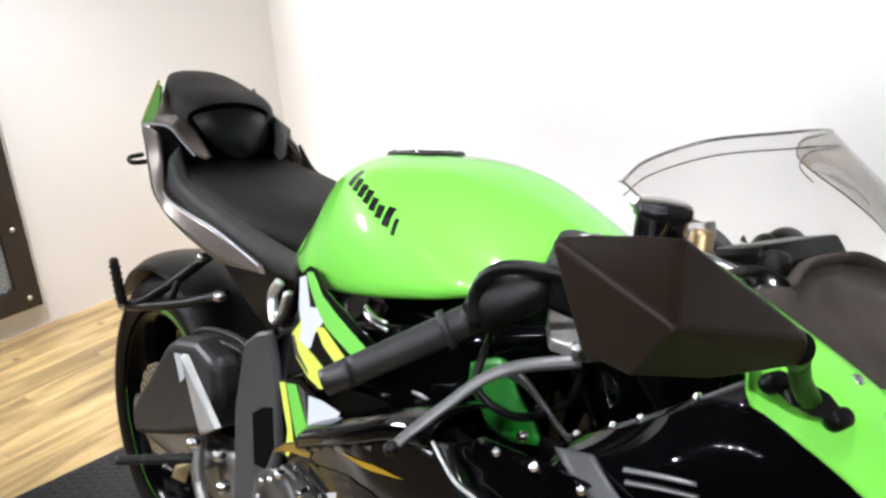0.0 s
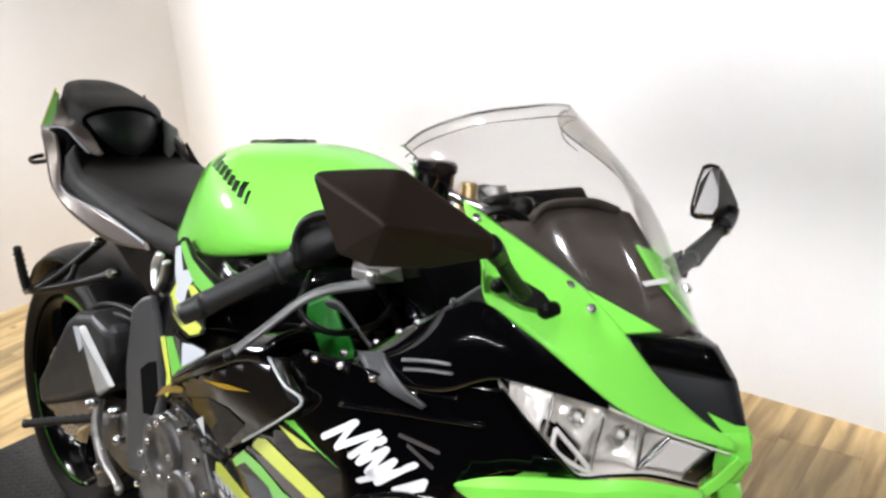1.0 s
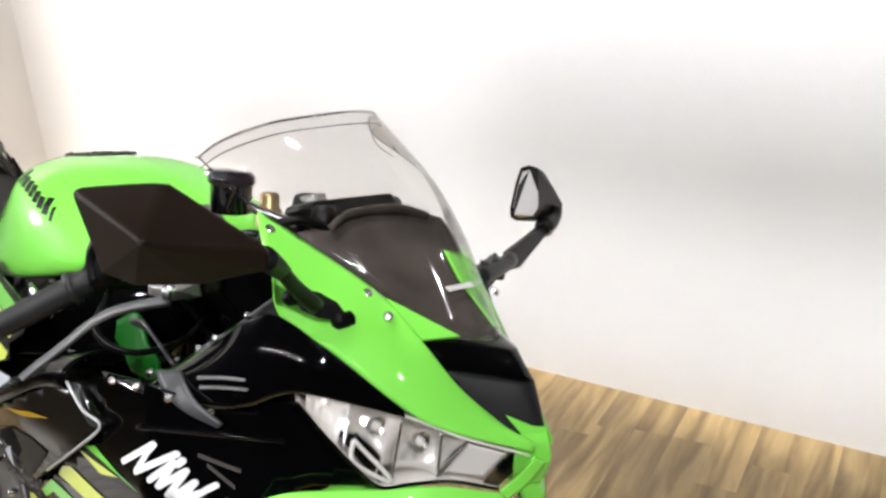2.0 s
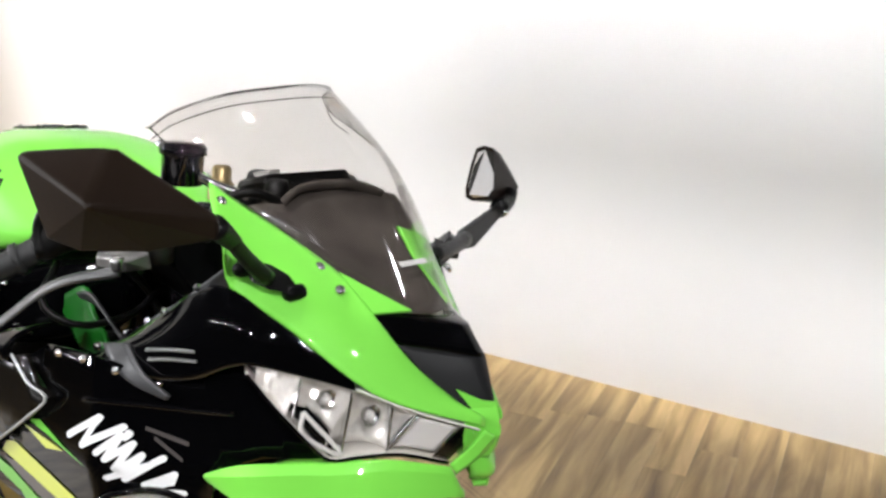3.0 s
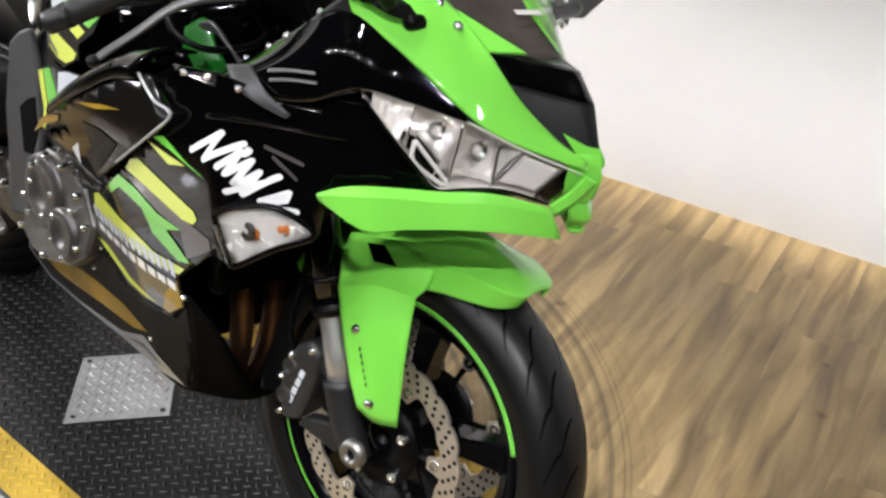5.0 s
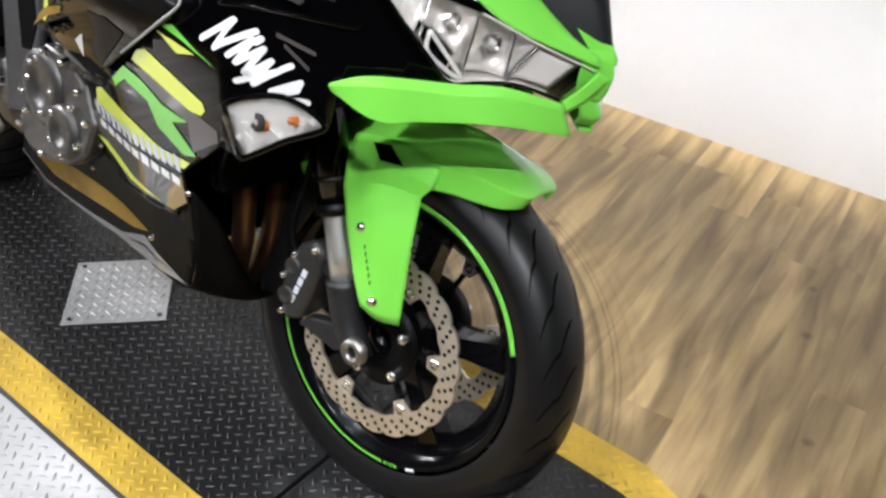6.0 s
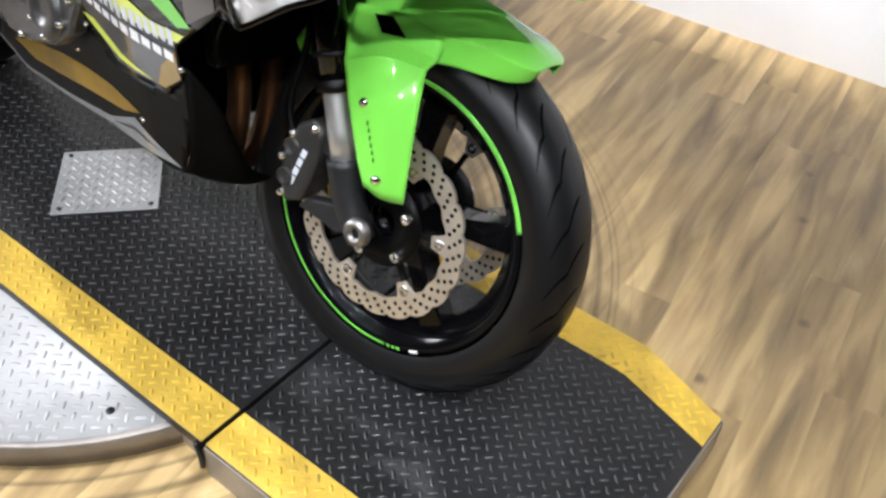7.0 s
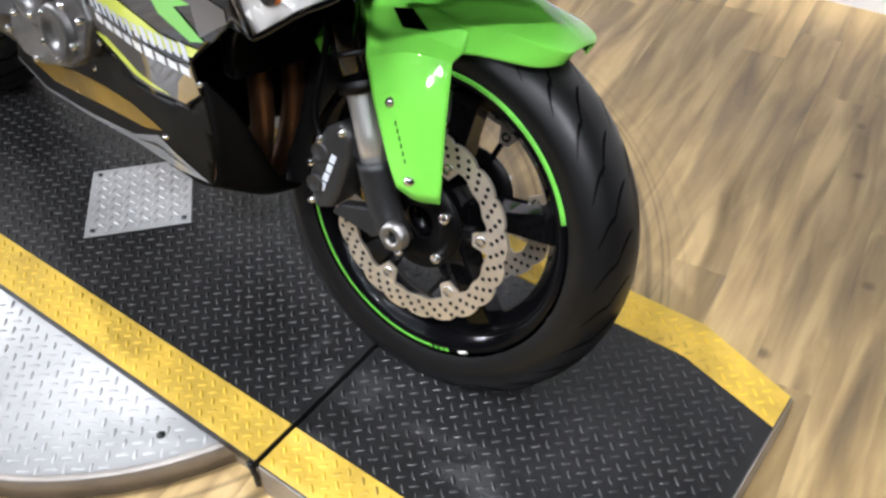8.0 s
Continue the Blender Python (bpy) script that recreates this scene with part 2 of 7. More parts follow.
def wood_floor(joined=False):
    mat = material("vinyl oak planks", (0.33, 0.235, 0.14), 0.42, 0, 0.15, 0.18, 3, 0.15, 200, 0.1)
    nodes, links = mat.node_tree.nodes, mat.node_tree.links
    bsdf = nodes["Principled BSDF"]
    coords = nodes["Texture Coordinate"]
    info = nodes.new("ShaderNodeObjectInfo")
    shift = nodes.new("ShaderNodeVectorMath")
    shift.operation = "ADD"
    turned = nodes.new("ShaderNodeMapping")
    turned.inputs["Rotation"].default_value = (0, 0, radians(-94) if joined else 0)
    links.new(coords.outputs["Object"], turned.inputs["Vector"])
    links.new(turned.outputs["Vector"], shift.inputs[0])
    island = nodes.new("ShaderNodeNewGeometry")
    chance = island.outputs["Random Per Island"] if joined else info.outputs["Random"]
    jump = nodes.new("ShaderNodeVectorMath")
    jump.operation = "SCALE"
    jump.inputs[0].default_value = (31, 17, 7)
    links.new(chance, jump.inputs["Scale"])
    links.new(jump.outputs["Vector"], shift.inputs[1])
    squash = nodes.new("ShaderNodeMapping")
    squash.inputs["Scale"].default_value = (1.3, 9.5, 1)
    links.new(shift.outputs["Vector"], squash.inputs["Vector"])
    grain = nodes.new("ShaderNodeTexNoise")
    grain.inputs["Scale"].default_value, grain.inputs["Detail"].default_value, grain.inputs["Distortion"].default_value = 2.2, 9, 0.5
    links.new(squash.outputs["Vector"], grain.inputs["Vector"])
    ramp = nodes.new("ShaderNodeValToRGB")
    ramp.color_ramp.elements[0].position, ramp.color_ramp.elements[0].color = 0.26, (0.215, 0.146, 0.070, 1)
    ramp.color_ramp.elements[1].position, ramp.color_ramp.elements[1].color = 0.66, (0.67, 0.480, 0.222, 1)
    mid = ramp.color_ramp.elements.new(0.46)
    mid.color = (0.43, 0.293, 0.128, 1)
    links.new(grain.outputs["Fac"], ramp.inputs["Fac"])
    tone = nodes.new("ShaderNodeMapRange")
    tone.inputs["To Min"].default_value, tone.inputs["To Max"].default_value = 0.84, 1.12
    links.new(chance, tone.inputs["Value"])
    out = nodes.new("ShaderNodeVectorMath")
    out.operation = "SCALE"
    links.new(ramp.outputs["Color"], out.inputs[0])
    links.new(tone.outputs["Result"], out.inputs["Scale"])
    spots = nodes.new("ShaderNodeTexVoronoi")
    spots.inputs["Scale"].default_value = 5.0
    links.new(shift.outputs["Vector"], spots.inputs["Vector"])
    knot = nodes.new("ShaderNodeMapRange")
    knot.inputs["From Min"].default_value, knot.inputs["From Max"].default_value = 0.03, 0.09
    knot.inputs["To Min"].default_value, knot.inputs["To Max"].default_value = 0.42, 1.0
    links.new(spots.outputs["Distance"], knot.inputs["Value"])
    broad = nodes.new("ShaderNodeTexNoise")
    broad.inputs["Scale"].default_value, broad.inputs["Detail"].default_value = 1.1, 3
    place_world = nodes.new("ShaderNodeNewGeometry")
    links.new(place_world.outputs["Position"], broad.inputs["Vector"])
    patch = nodes.new("ShaderNodeMapRange")
    patch.inputs["From Min"].default_value, patch.inputs["From Max"].default_value = 0.3, 0.7
    patch.inputs["To Min"].default_value, patch.inputs["To Max"].default_value = 0.70, 1.2
    links.new(broad.outputs["Fac"], patch.inputs["Value"])
    # rubber arcs left by the swinging table
    hub = nodes.new("ShaderNodeVectorMath")
    hub.operation = "DISTANCE"
    flat = nodes.new("ShaderNodeVectorMath")
    flat.operation = "MULTIPLY"
    flat.inputs[1].default_value = (1, 1, 0)
    links.new(place_world.outputs["Position"], flat.inputs[0])
    links.new(flat.outputs["Vector"], hub.inputs[0])
    hub.inputs[1].default_value = (-0.73, 0.055, 0)
    rings = nodes.new("ShaderNodeTexNoise")
    rings.noise_dimensions = "1D"
    rings.inputs["Scale"].default_value, rings.inputs["Detail"].default_value = 38, 3
    links.new(hub.outputs["Value"], rings.inputs["W"])
    near = nodes.new("ShaderNodeMapRange")
    near.interpolation_type = "SMOOTHSTEP"
    near.inputs["From Min"].default_value, near.inputs["From Max"].default_value = 1.13, 1.05
    links.new(hub.outputs["Value"], near.inputs["Value"])
    arc = nodes.new("ShaderNodeMapRange")
    arc.inputs["From Min"].default_value, arc.inputs["From Max"].default_value = 0.48, 0.68
    arc.inputs["To Min"].default_value, arc.inputs["To Max"].default_value = 0.0, 0.5
    links.new(rings.outputs["Fac"], arc.inputs["Value"])
    rub = nodes.new("ShaderNodeMath")
    rub.operation = "MULTIPLY"
    links.new(near.outputs["Result"], rub.inputs[0])
    links.new(arc.outputs["Result"], rub.inputs[1])
    keep = nodes.new("ShaderNodeMath")
    keep.operation = "SUBTRACT"
    keep.inputs[0].default_value = 1.0
    links.new(rub.outputs["Value"], keep.inputs[1])
    scuffed = nodes.new("ShaderNodeMath")
    scuffed.operation = "MULTIPLY"
    links.new(patch.outputs["Result"], scuffed.inputs[0])
    links.new(keep.outputs["Value"], scuffed.inputs[1])
    both_fac = nodes.new("ShaderNodeMath")
    both_fac.operation = "MULTIPLY"
    links.new(knot.outputs["Result"], both_fac.inputs[0])
    links.new(scuffed.outputs["Value"], both_fac.inputs[1])
    last = nodes.new("ShaderNodeVectorMath")
    last.operation = "SCALE"
    links.new(out.outputs["Vector"], last.inputs[0])
    links.new(both_fac.outputs["Value"], last.inputs["Scale"])
    links.new(last.outputs["Vector"], bsdf.inputs["Base Color"])
    return mat


WOOD = wood_floor()
WOOD_FAR = wood_floor(True)


def worn_lug():
    """Yellow paint rubbed through to dark steel in patches."""
    mat = material("rubbed yellow lugs", (0.74, 0.48, 0.035), 0.48, 0, 0, 0.2, 14)
    nodes, links = mat.node_tree.nodes, mat.node_tree.links
    coords = nodes["Texture Coordinate"]
    noise = nodes.new("ShaderNodeTexNoise")
    noise.inputs["Scale"].default_value, noise.inputs["Detail"].default_value = 3.0, 5
    links.new(coords.outputs["Object"], noise.inputs["Vector"])
    edge = nodes.new("ShaderNodeMapRange")
    edge.inputs["From Min"].default_value, edge.inputs["From Max"].default_value = 0.54, 0.64
    links.new(noise.outputs["Fac"], edge.inputs["Value"])
    mix = nodes.new("ShaderNodeMix")
    mix.data_type = "RGBA"
    mix.inputs["A"].default_value, mix.inputs["B"].default_value = (0.70, 0.46, 0.035, 1), (0.20, 0.135, 0.03, 1)
    links.new(edge.outputs["Result"], mix.inputs["Factor"])
    links.new(mix.outputs["Result"], nodes["Principled BSDF"].inputs["Base Color"])
    return mat


STRIPE_LUG = worn_lug()

# ---- mesh tools ----
def mesh_of(name, verts, faces, smooth=True):
    me = bpy.data.meshes.new(name)
    me.from_pydata([tuple(v) for v in verts], [], faces)
    if smooth:
        me.polygons.foreach_set("use_smooth", [True] * len(me.polygons))
    me.update()
    return me


def put_part(name, me, mat, parent=None, label="", bevel=0.0, solid=0.0, sub=0, segments=2, offset=-1.0):
    ob = new(name, me)
    me.materials.append(mat)
    if parent is not None:
        ob.parent = parent
    if sub:
        m = ob.modifiers.new("sub", "SUBSURF")
        m.levels = m.render_levels = sub
    if solid:
        m = ob.modifiers.new("solid", "SOLIDIFY")
        m.thickness, m.offset = solid, offset
    if bevel:
        m = ob.modifiers.new("bevel", "BEVEL")
        m.width, m.segments, m.limit_method, m.angle_limit = bevel, segments, "ANGLE", radians(35)
        m.harden_normals = False
    if label:
        tagged(ob, label)
    return ob


def creased(me, degrees=28):
    """Keeps folds sharper than this angle crisp on a smooth mesh."""
    me.set_sharp_from_angle(angle=radians(degrees))
    return me


def catmull(points, n):
    """n + 1 even samples of a smooth curve through the points."""
    p = [Vector(q) for q in points]
    if len(p) == 2:
        return [p[0].lerp(p[1], k / n) for k in range(n + 1)]
    ends = [2 * p[0] - p[1]] + p + [2 * p[-1] - p[-2]]
    dense = []
    for k in range(len(p) - 1):
        a, b, c, d = ends[k : k + 4]
        for s in range(24):
            t = s / 24
            dense.append(0.5 * (2 * b + (c - a) * t + (2 * a - 5 * b + 4 * c - d) * t * t + (3 * b - a - 3 * c + d) * t**3))
    dense.append(p[-1])
    gone = [0.0]
    for a, b in zip(dense, dense[1:]):
        gone.append(gone[-1] + (b - a).length)
    out, k = [], 0
    for s in range(n + 1):
        want = gone[-1] * s / n
        while k < len(gone) - 2 and gone[k + 1] < want:
            k += 1
        span = gone[k + 1] - gone[k]
        out.append(dense[k].lerp(dense[k + 1], (want - gone[k]) / span if span > 1e-9 else 0))
    return out


def flip(points):
    return [(p[0], -p[1], p[2]) for p in points]


def loft_mesh(name, curves, nu=20, nv=8, closed=False, caps=False, straight=False):
    """A surface through curves; closed: each curve is a ring."""
    rings = []
    for c in curves:
        ring = [Vector(q) for q in c]
        rings.append(catmull(list(ring) + ([ring[0]] if closed else []), nu)[: nu if closed else nu + 1])
    count = len(rings[0])
    columns = []
    for i in range(count):
        line = [r[i] for r in rings]
        if straight:
            col = []
            for a, b in zip(line, line[1:]):
                col += [a.lerp(b, k / nv) for k in range(nv)]
            col.append(line[-1])
        else:
            col = catmull(line, nv * (len(line) - 1))
        columns.append(col)
    rows = len(columns[0])
    verts = [columns[i][j] for j in range(rows) for i in range(count)]
    faces = []
    for j in range(rows - 1):
        for i in range(count if closed else count - 1):
            a, b = j * count + i, j * count + (i + 1) % count
            faces.append((a, b, b + count, a + count))
    if caps:
        faces.append(tuple(range(count))[::-1])
        faces.append(tuple((rows - 1) * count + i for i in range(count)))
    return mesh_of(name, verts, faces)


def tube_mesh(name, points, radius, n=12, samples=24, end_radius=None, flat=1.0):
    line = catmull(points, samples)
    verts, faces = [], []
    side = None
    for k, p in enumerate(line):
        ahead = (line[min(k + 1, samples)] - line[max(k - 1, 0)]).normalized()
        if side is None:
            side = ahead.orthogonal().normalized()
        side = (side - ahead * side.dot(ahead)).normalized()
        up = ahead.cross(side)
        r = radius + ((end_radius if end_radius is not None else radius) - radius) * k / samples
        for i in range(n):
            a = 2 * math.pi * i / n
            verts.append(p + r * (side * math.cos(a) + flat * up * math.sin(a)))
    for k in range(samples):
        for i in range(n):
            a, b = k * n + i, k * n + (i + 1) % n
            faces.append((a, b, b + n, a + n))
    faces.append(tuple(range(n))[::-1])
    faces.append(tuple(samples * n + i for i in range(n)))
    return mesh_of(name, verts, faces)


def lathe_mesh(name, profile, center=(0, 0, 0), n=48, axis="y", closed=False):
    """A turned shape: profile of (radius, along)."""
    verts, faces, m = [], [], len(profile)
    for i in range(n):
        a = 2 * math.pi * i / n
        for r, s in profile:
            v = {"y": (r * math.cos(a), s, r * math.sin(a)), "z": (r * math.cos(a), r * math.sin(a), s), "x": (s, r * math.cos(a), r * math.sin(a))}[axis]
            verts.append([v[k] + center[k] for k in range(3)])
    for i in range(n):
        j = (i + 1) % n
        for k in range(m if closed else m - 1):
            l = (k + 1) % m
            faces.append((i * m + k, i * m + l, j * m + l, j * m + k))
    return mesh_of(name, verts, faces)


def slab_mesh(name, outline, y0, y1):
    """An outline in x, z, drawn out from y0 to y1."""
    n = len(outline)
    verts = [(x, y0, z) for x, z in outline] + [(x, y1, z) for x, z in outline]
    faces = [tuple(range(n)), tuple(range(2 * n - 1, n - 1, -1))]
    faces += [(i, (i + 1) % n, n + (i + 1) % n, n + i)[::-1] for i in range(n)]
    me = mesh_of(name, verts, faces, False)
    tidy(me)
    return me


def tidy(me):
    bm = bmesh.new()
    bm.from_mesh(me)
    bmesh.ops.recalc_face_normals(bm, faces=bm.faces)
    bm.to_mesh(me)
    bm.free()


def box_mesh(name, size, center=(0, 0, 0)):
    bm = bmesh.new()
    bmesh.ops.create_cube(bm, size=1)
    for v in bm.verts:
        v.co = Vector([v.co[k] * size[k] + center[k] for k in range(3)])
    me = bpy.data.meshes.new(name)
    bm.to_mesh(me)
    bm.free()
    return me


def hull_mesh(name, points):
    bm = bmesh.new()
    for p in points:
        bm.verts.new(p)
    bmesh.ops.convex_hull(bm, input=bm.verts)
    bmesh.ops.delete(bm, geom=[v for v in bm.verts if not v.link_faces], context="VERTS")
    me = bpy.data.meshes.new(name)
    bm.to_mesh(me)
    bm.free()
    return me


def width(x, z):
    """Half the width of the side fairing."""
    w = np.interp(z, [0.10, 0.2, 0.3, 0.44, 0.6, 0.72, 0.85, 0.95, 1.05], [0.13, 0.155, 0.172, 0.205, 0.255, 0.28, 0.268, 0.24, 0.2])
    if x > -0.1:
        w -= 0.62 * (x + 0.1)
    if x < -0.38:
        w -= 0.12 * (-0.38 - x)
    return float(w)


def field_mesh(name, outline, lift=0.0, side=-1, step=0.02, bulge=0.0):
    """A panel on the side fairing: its outline in x, z, laid on the fairing's width."""
    bm = bmesh.new()
    bm.faces.new([bm.verts.new((x, 0, z)) for x, z in outline])
    lo = [min(p[k] for p in outline) for k in (0, 1)]
    hi = [max(p[k] for p in outline) for k in (0, 1)]
    for k, no in ((0, (1, 0, 0)), (1, (0, 0, 1))):
        c = math.floor(lo[k] / step) * step + step
        while c < hi[k]:
            co = (c, 0, 0) if k == 0 else (0, 0, c)
            bmesh.ops.bisect_plane(bm, geom=list(bm.verts) + list(bm.edges) + list(bm.faces), plane_co=co, plane_no=no)
            c += step
    cx, cz = (lo[0] + hi[0]) / 2, (lo[1] + hi[1]) / 2
    for v in bm.verts:
        v.co.y = side * (width(v.co.x, v.co.z) + lift)
    bmesh.ops.recalc_face_normals(bm, faces=bm.faces)
    out = sum((f.normal.y * f.calc_area() for f in bm.faces))
    if out * side < 0:
        bmesh.ops.reverse_faces(bm, faces=bm.faces)
    for f in bm.faces:
        f.smooth = True
    me = bpy.data.meshes.new(name)
    bm.to_mesh(me)
    bm.free()
    return me


def both(make, name, mat, parent, label="", **more):
    """A part on the right side and its twin on the left: make(points -> points) gives the mesh."""
    put_part(name, make(lambda p: p), mat, parent, label, **more)
    put_part(name, make(flip), mat, parent, label, **more)

# ---- the room ----
def box_at(name, lo, hi, mat, parent=None, label="", bevel=0.0):
    size = [b - a for a, b in zip(lo, hi)]
    ob = put_part(name, box_mesh(name, size), mat, parent, label, bevel=bevel)
    ob.location = [(a + b) / 2 for a, b in zip(lo, hi)]
    return ob


floor = tagged(box_at("floor", (-9.7, -5.2, FLOOR - 0.2), (4.2, WALL_Y + 0.2, FLOOR - 0.004), material("floor joint", (0.26, 0.19, 0.11), 0.7)), "brown oak-look vinyl plank floor, worn in patches", "floor", kind="structure")
ceiling = tagged(box_at("ceiling", (-9.7, -5.2, CEILING), (4.2, WALL_Y + 0.2, CEILING + 0.15), CEIL), "unseen plain ceiling above the display, kept dark", "ceiling", kind="structure")
wall_back = tagged(box_at("wall_back", (WALL_X - 0.2, WALL_Y + 0.02, FLOOR - 0.1), (4.2, WALL_Y + 0.2, CEILING), WALL_CREAM), "cream painted back wall behind the motorcycle", "wall", kind="structure")
wall_panel = tagged(box_at("wall_panel", (-2.318, WALL_Y, FLOOR - 0.1), (4.2, WALL_Y + 0.025, CEILING - 0.002), WALL), "smooth white display wall panel with faint scuffs", "wall panel", kind="structure")
wall_left = tagged(box_at("wall_left", (WALL_X - 0.2, -0.62, FLOOR - 0.1), (WALL_X, WALL_Y + 0.02, CEILING), WALL_CREAM), "cream painted side wall with a dark-framed vent", "wall", kind="structure")
# unseen walls that close the room, dark to hold reflections down
tagged(box_at("wall_right", (4.2, -5.2, FLOOR - 0.1), (4.4, WALL_Y + 0.2, CEILING), DARK_WALL), "unseen plain wall closing the showroom, kept dark", "wall", kind="structure")
tagged(box_at("wall_front", (-9.7, -5.4, FLOOR - 0.1), (4.4, -5.2, CEILING), DARK_WALL), "unseen plain wall closing the showroom, kept dark", "wall", kind="structure")
tagged(box_at("wall_hall_end", (-9.9, -5.2, FLOOR - 0.1), (-9.7, -0.6, CEILING), DARK_WALL), "unseen plain end wall of the hall, kept dark", "wall", kind="structure")
tagged(box_at("wall_hall_side", (-9.7, -0.60, FLOOR - 0.1), (WALL_X - 0.2, -0.40, CEILING), DARK_WALL), "unseen plain side wall of the hall, kept dark", "wall", kind="structure")


def wall_vent():
    vent = tagged(new("wall_vent"), "dark stained wooden frame round white wire mesh in the wall", "vent")
    vent.location = (WALL_X, 0.0, 0.016)
    w, h, b, d = 0.973, 1.265, 0.083, 0.034
    for name, lo, hi in (("frame_rail", (0, -w / 2, 0), (d, w / 2, b)), ("frame_rail", (0, -w / 2, h - b), (d, w / 2, h)), ("frame_stile", (0, w / 2 - b, b), (d, w / 2, h - b)), ("frame_stile", (0, -w / 2, b), (d, -w / 2 + b, h - b))):
        box_at(name, lo, hi, DARK_WOOD, vent, bevel=0.004)
    box_at("backing", (0.001, -w / 2 + b, b), (0.006, w / 2 - b, h - b), MESH_WHITE, vent)
    verts, faces = [], []
    step, t = 0.022, 0.0035
    span = int((w + h) / step)
    for s in (1, -1):
        for k in range(-span, span):
            a = Vector((0.012 + 0.003 * s, k * step, b))
            ys, zs = [], []
            z0, z1 = b, h - b
            y0, y1 = k * step, k * step + s * (z1 - z0)
            lim = w / 2 - b
            pts = []
            for q in (0, 1):
                pts.append([y0 + (y1 - y0) * q, z0 + (z1 - z0) * q])
            lo, hi = 0.0, 1.0
            for sign in (1, -1):
                f0, f1 = lim - sign * pts[0][0], lim - sign * pts[1][0]
                if f0 < 0 and f1 < 0:
                    lo, hi = 1, 0
                elif f0 < 0:
                    lo = max(lo, f0 / (f0 - f1))
                elif f1 < 0:
                    hi = min(hi, f0 / (f0 - f1))
            if hi - lo < 0.01:
                continue
            e = [(pts[0][0] + (pts[1][0] - pts[0][0]) * q, pts[0][1] + (pts[1][1] - pts[0][1]) * q) for q in (lo, hi)]
            n0 = len(verts)
            for y, z in e:
                for dx, dy in ((0, t), (t, 0), (0, -t), (-t, 0)):
                    verts.append((a.x + dx, y + dy, z))
            faces += [(n0 + i, n0 + (i + 1) % 4, n0 + 4 + (i + 1) % 4, n0 + 4 + i) for i in range(4)]
    put_part("wire_mesh", mesh_of("wire_mesh", verts, faces), PLATE_SILVER, vent, "pale diamond wire mesh")
    bolt = lathe_mesh("frame_bolt", [(0.0, d + 0.005), (0.007, d + 0.004), (0.009, d)], n=10, axis="x")
    for y, z in ((w / 2 - b / 2, b / 2), (w / 2 - b / 2, 0.3), (w / 2 - b / 2, 0.8)):
        o = put_part("frame_bolt", bolt, STEEL, vent) if not bolt.materials else new("frame_bolt", bolt)
        o.parent = vent
        o.location = (0, y, z)


wall_vent()


# ---- the turntable and the lift ----
def lug_mesh(name, inside, pitch, length, wide, high, angle=0.0, reach=2.2):
    """Raised lugs of tread plate, in turn along and across, wherever inside(x, y)."""
    verts, faces = [], []
    ca, sa = math.cos(angle), math.sin(angle)
    n = int(reach / pitch)
    for i in range(-n, n):
        for j in range(-n, n):
            u, v = i * pitch, j * pitch
            x, y = ca * u - sa * v, sa * u + ca * v
            if not inside(x, y):
                continue
            turn = angle + (math.pi / 2 if (i + j) % 2 else 0.0)
            ct, st = math.cos(turn), math.sin(turn)
            base = len(verts)
            for a, b, z in ((1, 0, 0), (0.45, 1, 0), (-0.45, 1, 0), (-1, 0, 0), (-0.45, -1, 0), (0.45, -1, 0), (0.7, 0, 1), (0.3, 0.45, 1), (-0.3, 0.45, 1), (-0.7, 0, 1), (-0.3, -0.45, 1), (0.3, -0.45, 1)):
                p, q = a * length / 2, b * wide / 2
                verts.append((x + ct * p - st * q, y + st * p + ct * q, z * high))
            faces += [(base + k, base + (k + 1) % 6, base + 6 + (k + 1) % 6, base + 6 + k) for k in range(6)]
            faces.append(tuple(base + 6 + k for k in range(6)))
    return mesh_of(name, verts, faces)


HUB = Vector((-0.73, 0.055, 0))
LIFT_TURN = radians(-3)


def lift_uv(x, y):
    c, s = math.cos(LIFT_TURN), math.sin(LIFT_TURN)
    return c * x + s * y, -s * x + c * y


NEAR, FAR, FRONT, REAR, SEAM, BAND = -0.297, 0.343, 0.52, -1.86, -0.088, 0.083


def half_far(u):
    return FAR if u < 0.345 else FAR - (u - 0.345) * 0.36


def half_near(u):
    return NEAR if u < 0.345 else NEAR + (u - 0.345) * 0.36


def on_deck(x, y, edge):
    u, v = lift_uv(x, y)
    return REAR + 0.012 < u < FRONT - 0.012 and half_near(u) + edge < v < half_far(u) - edge and abs(u - SEAM) > 0.016


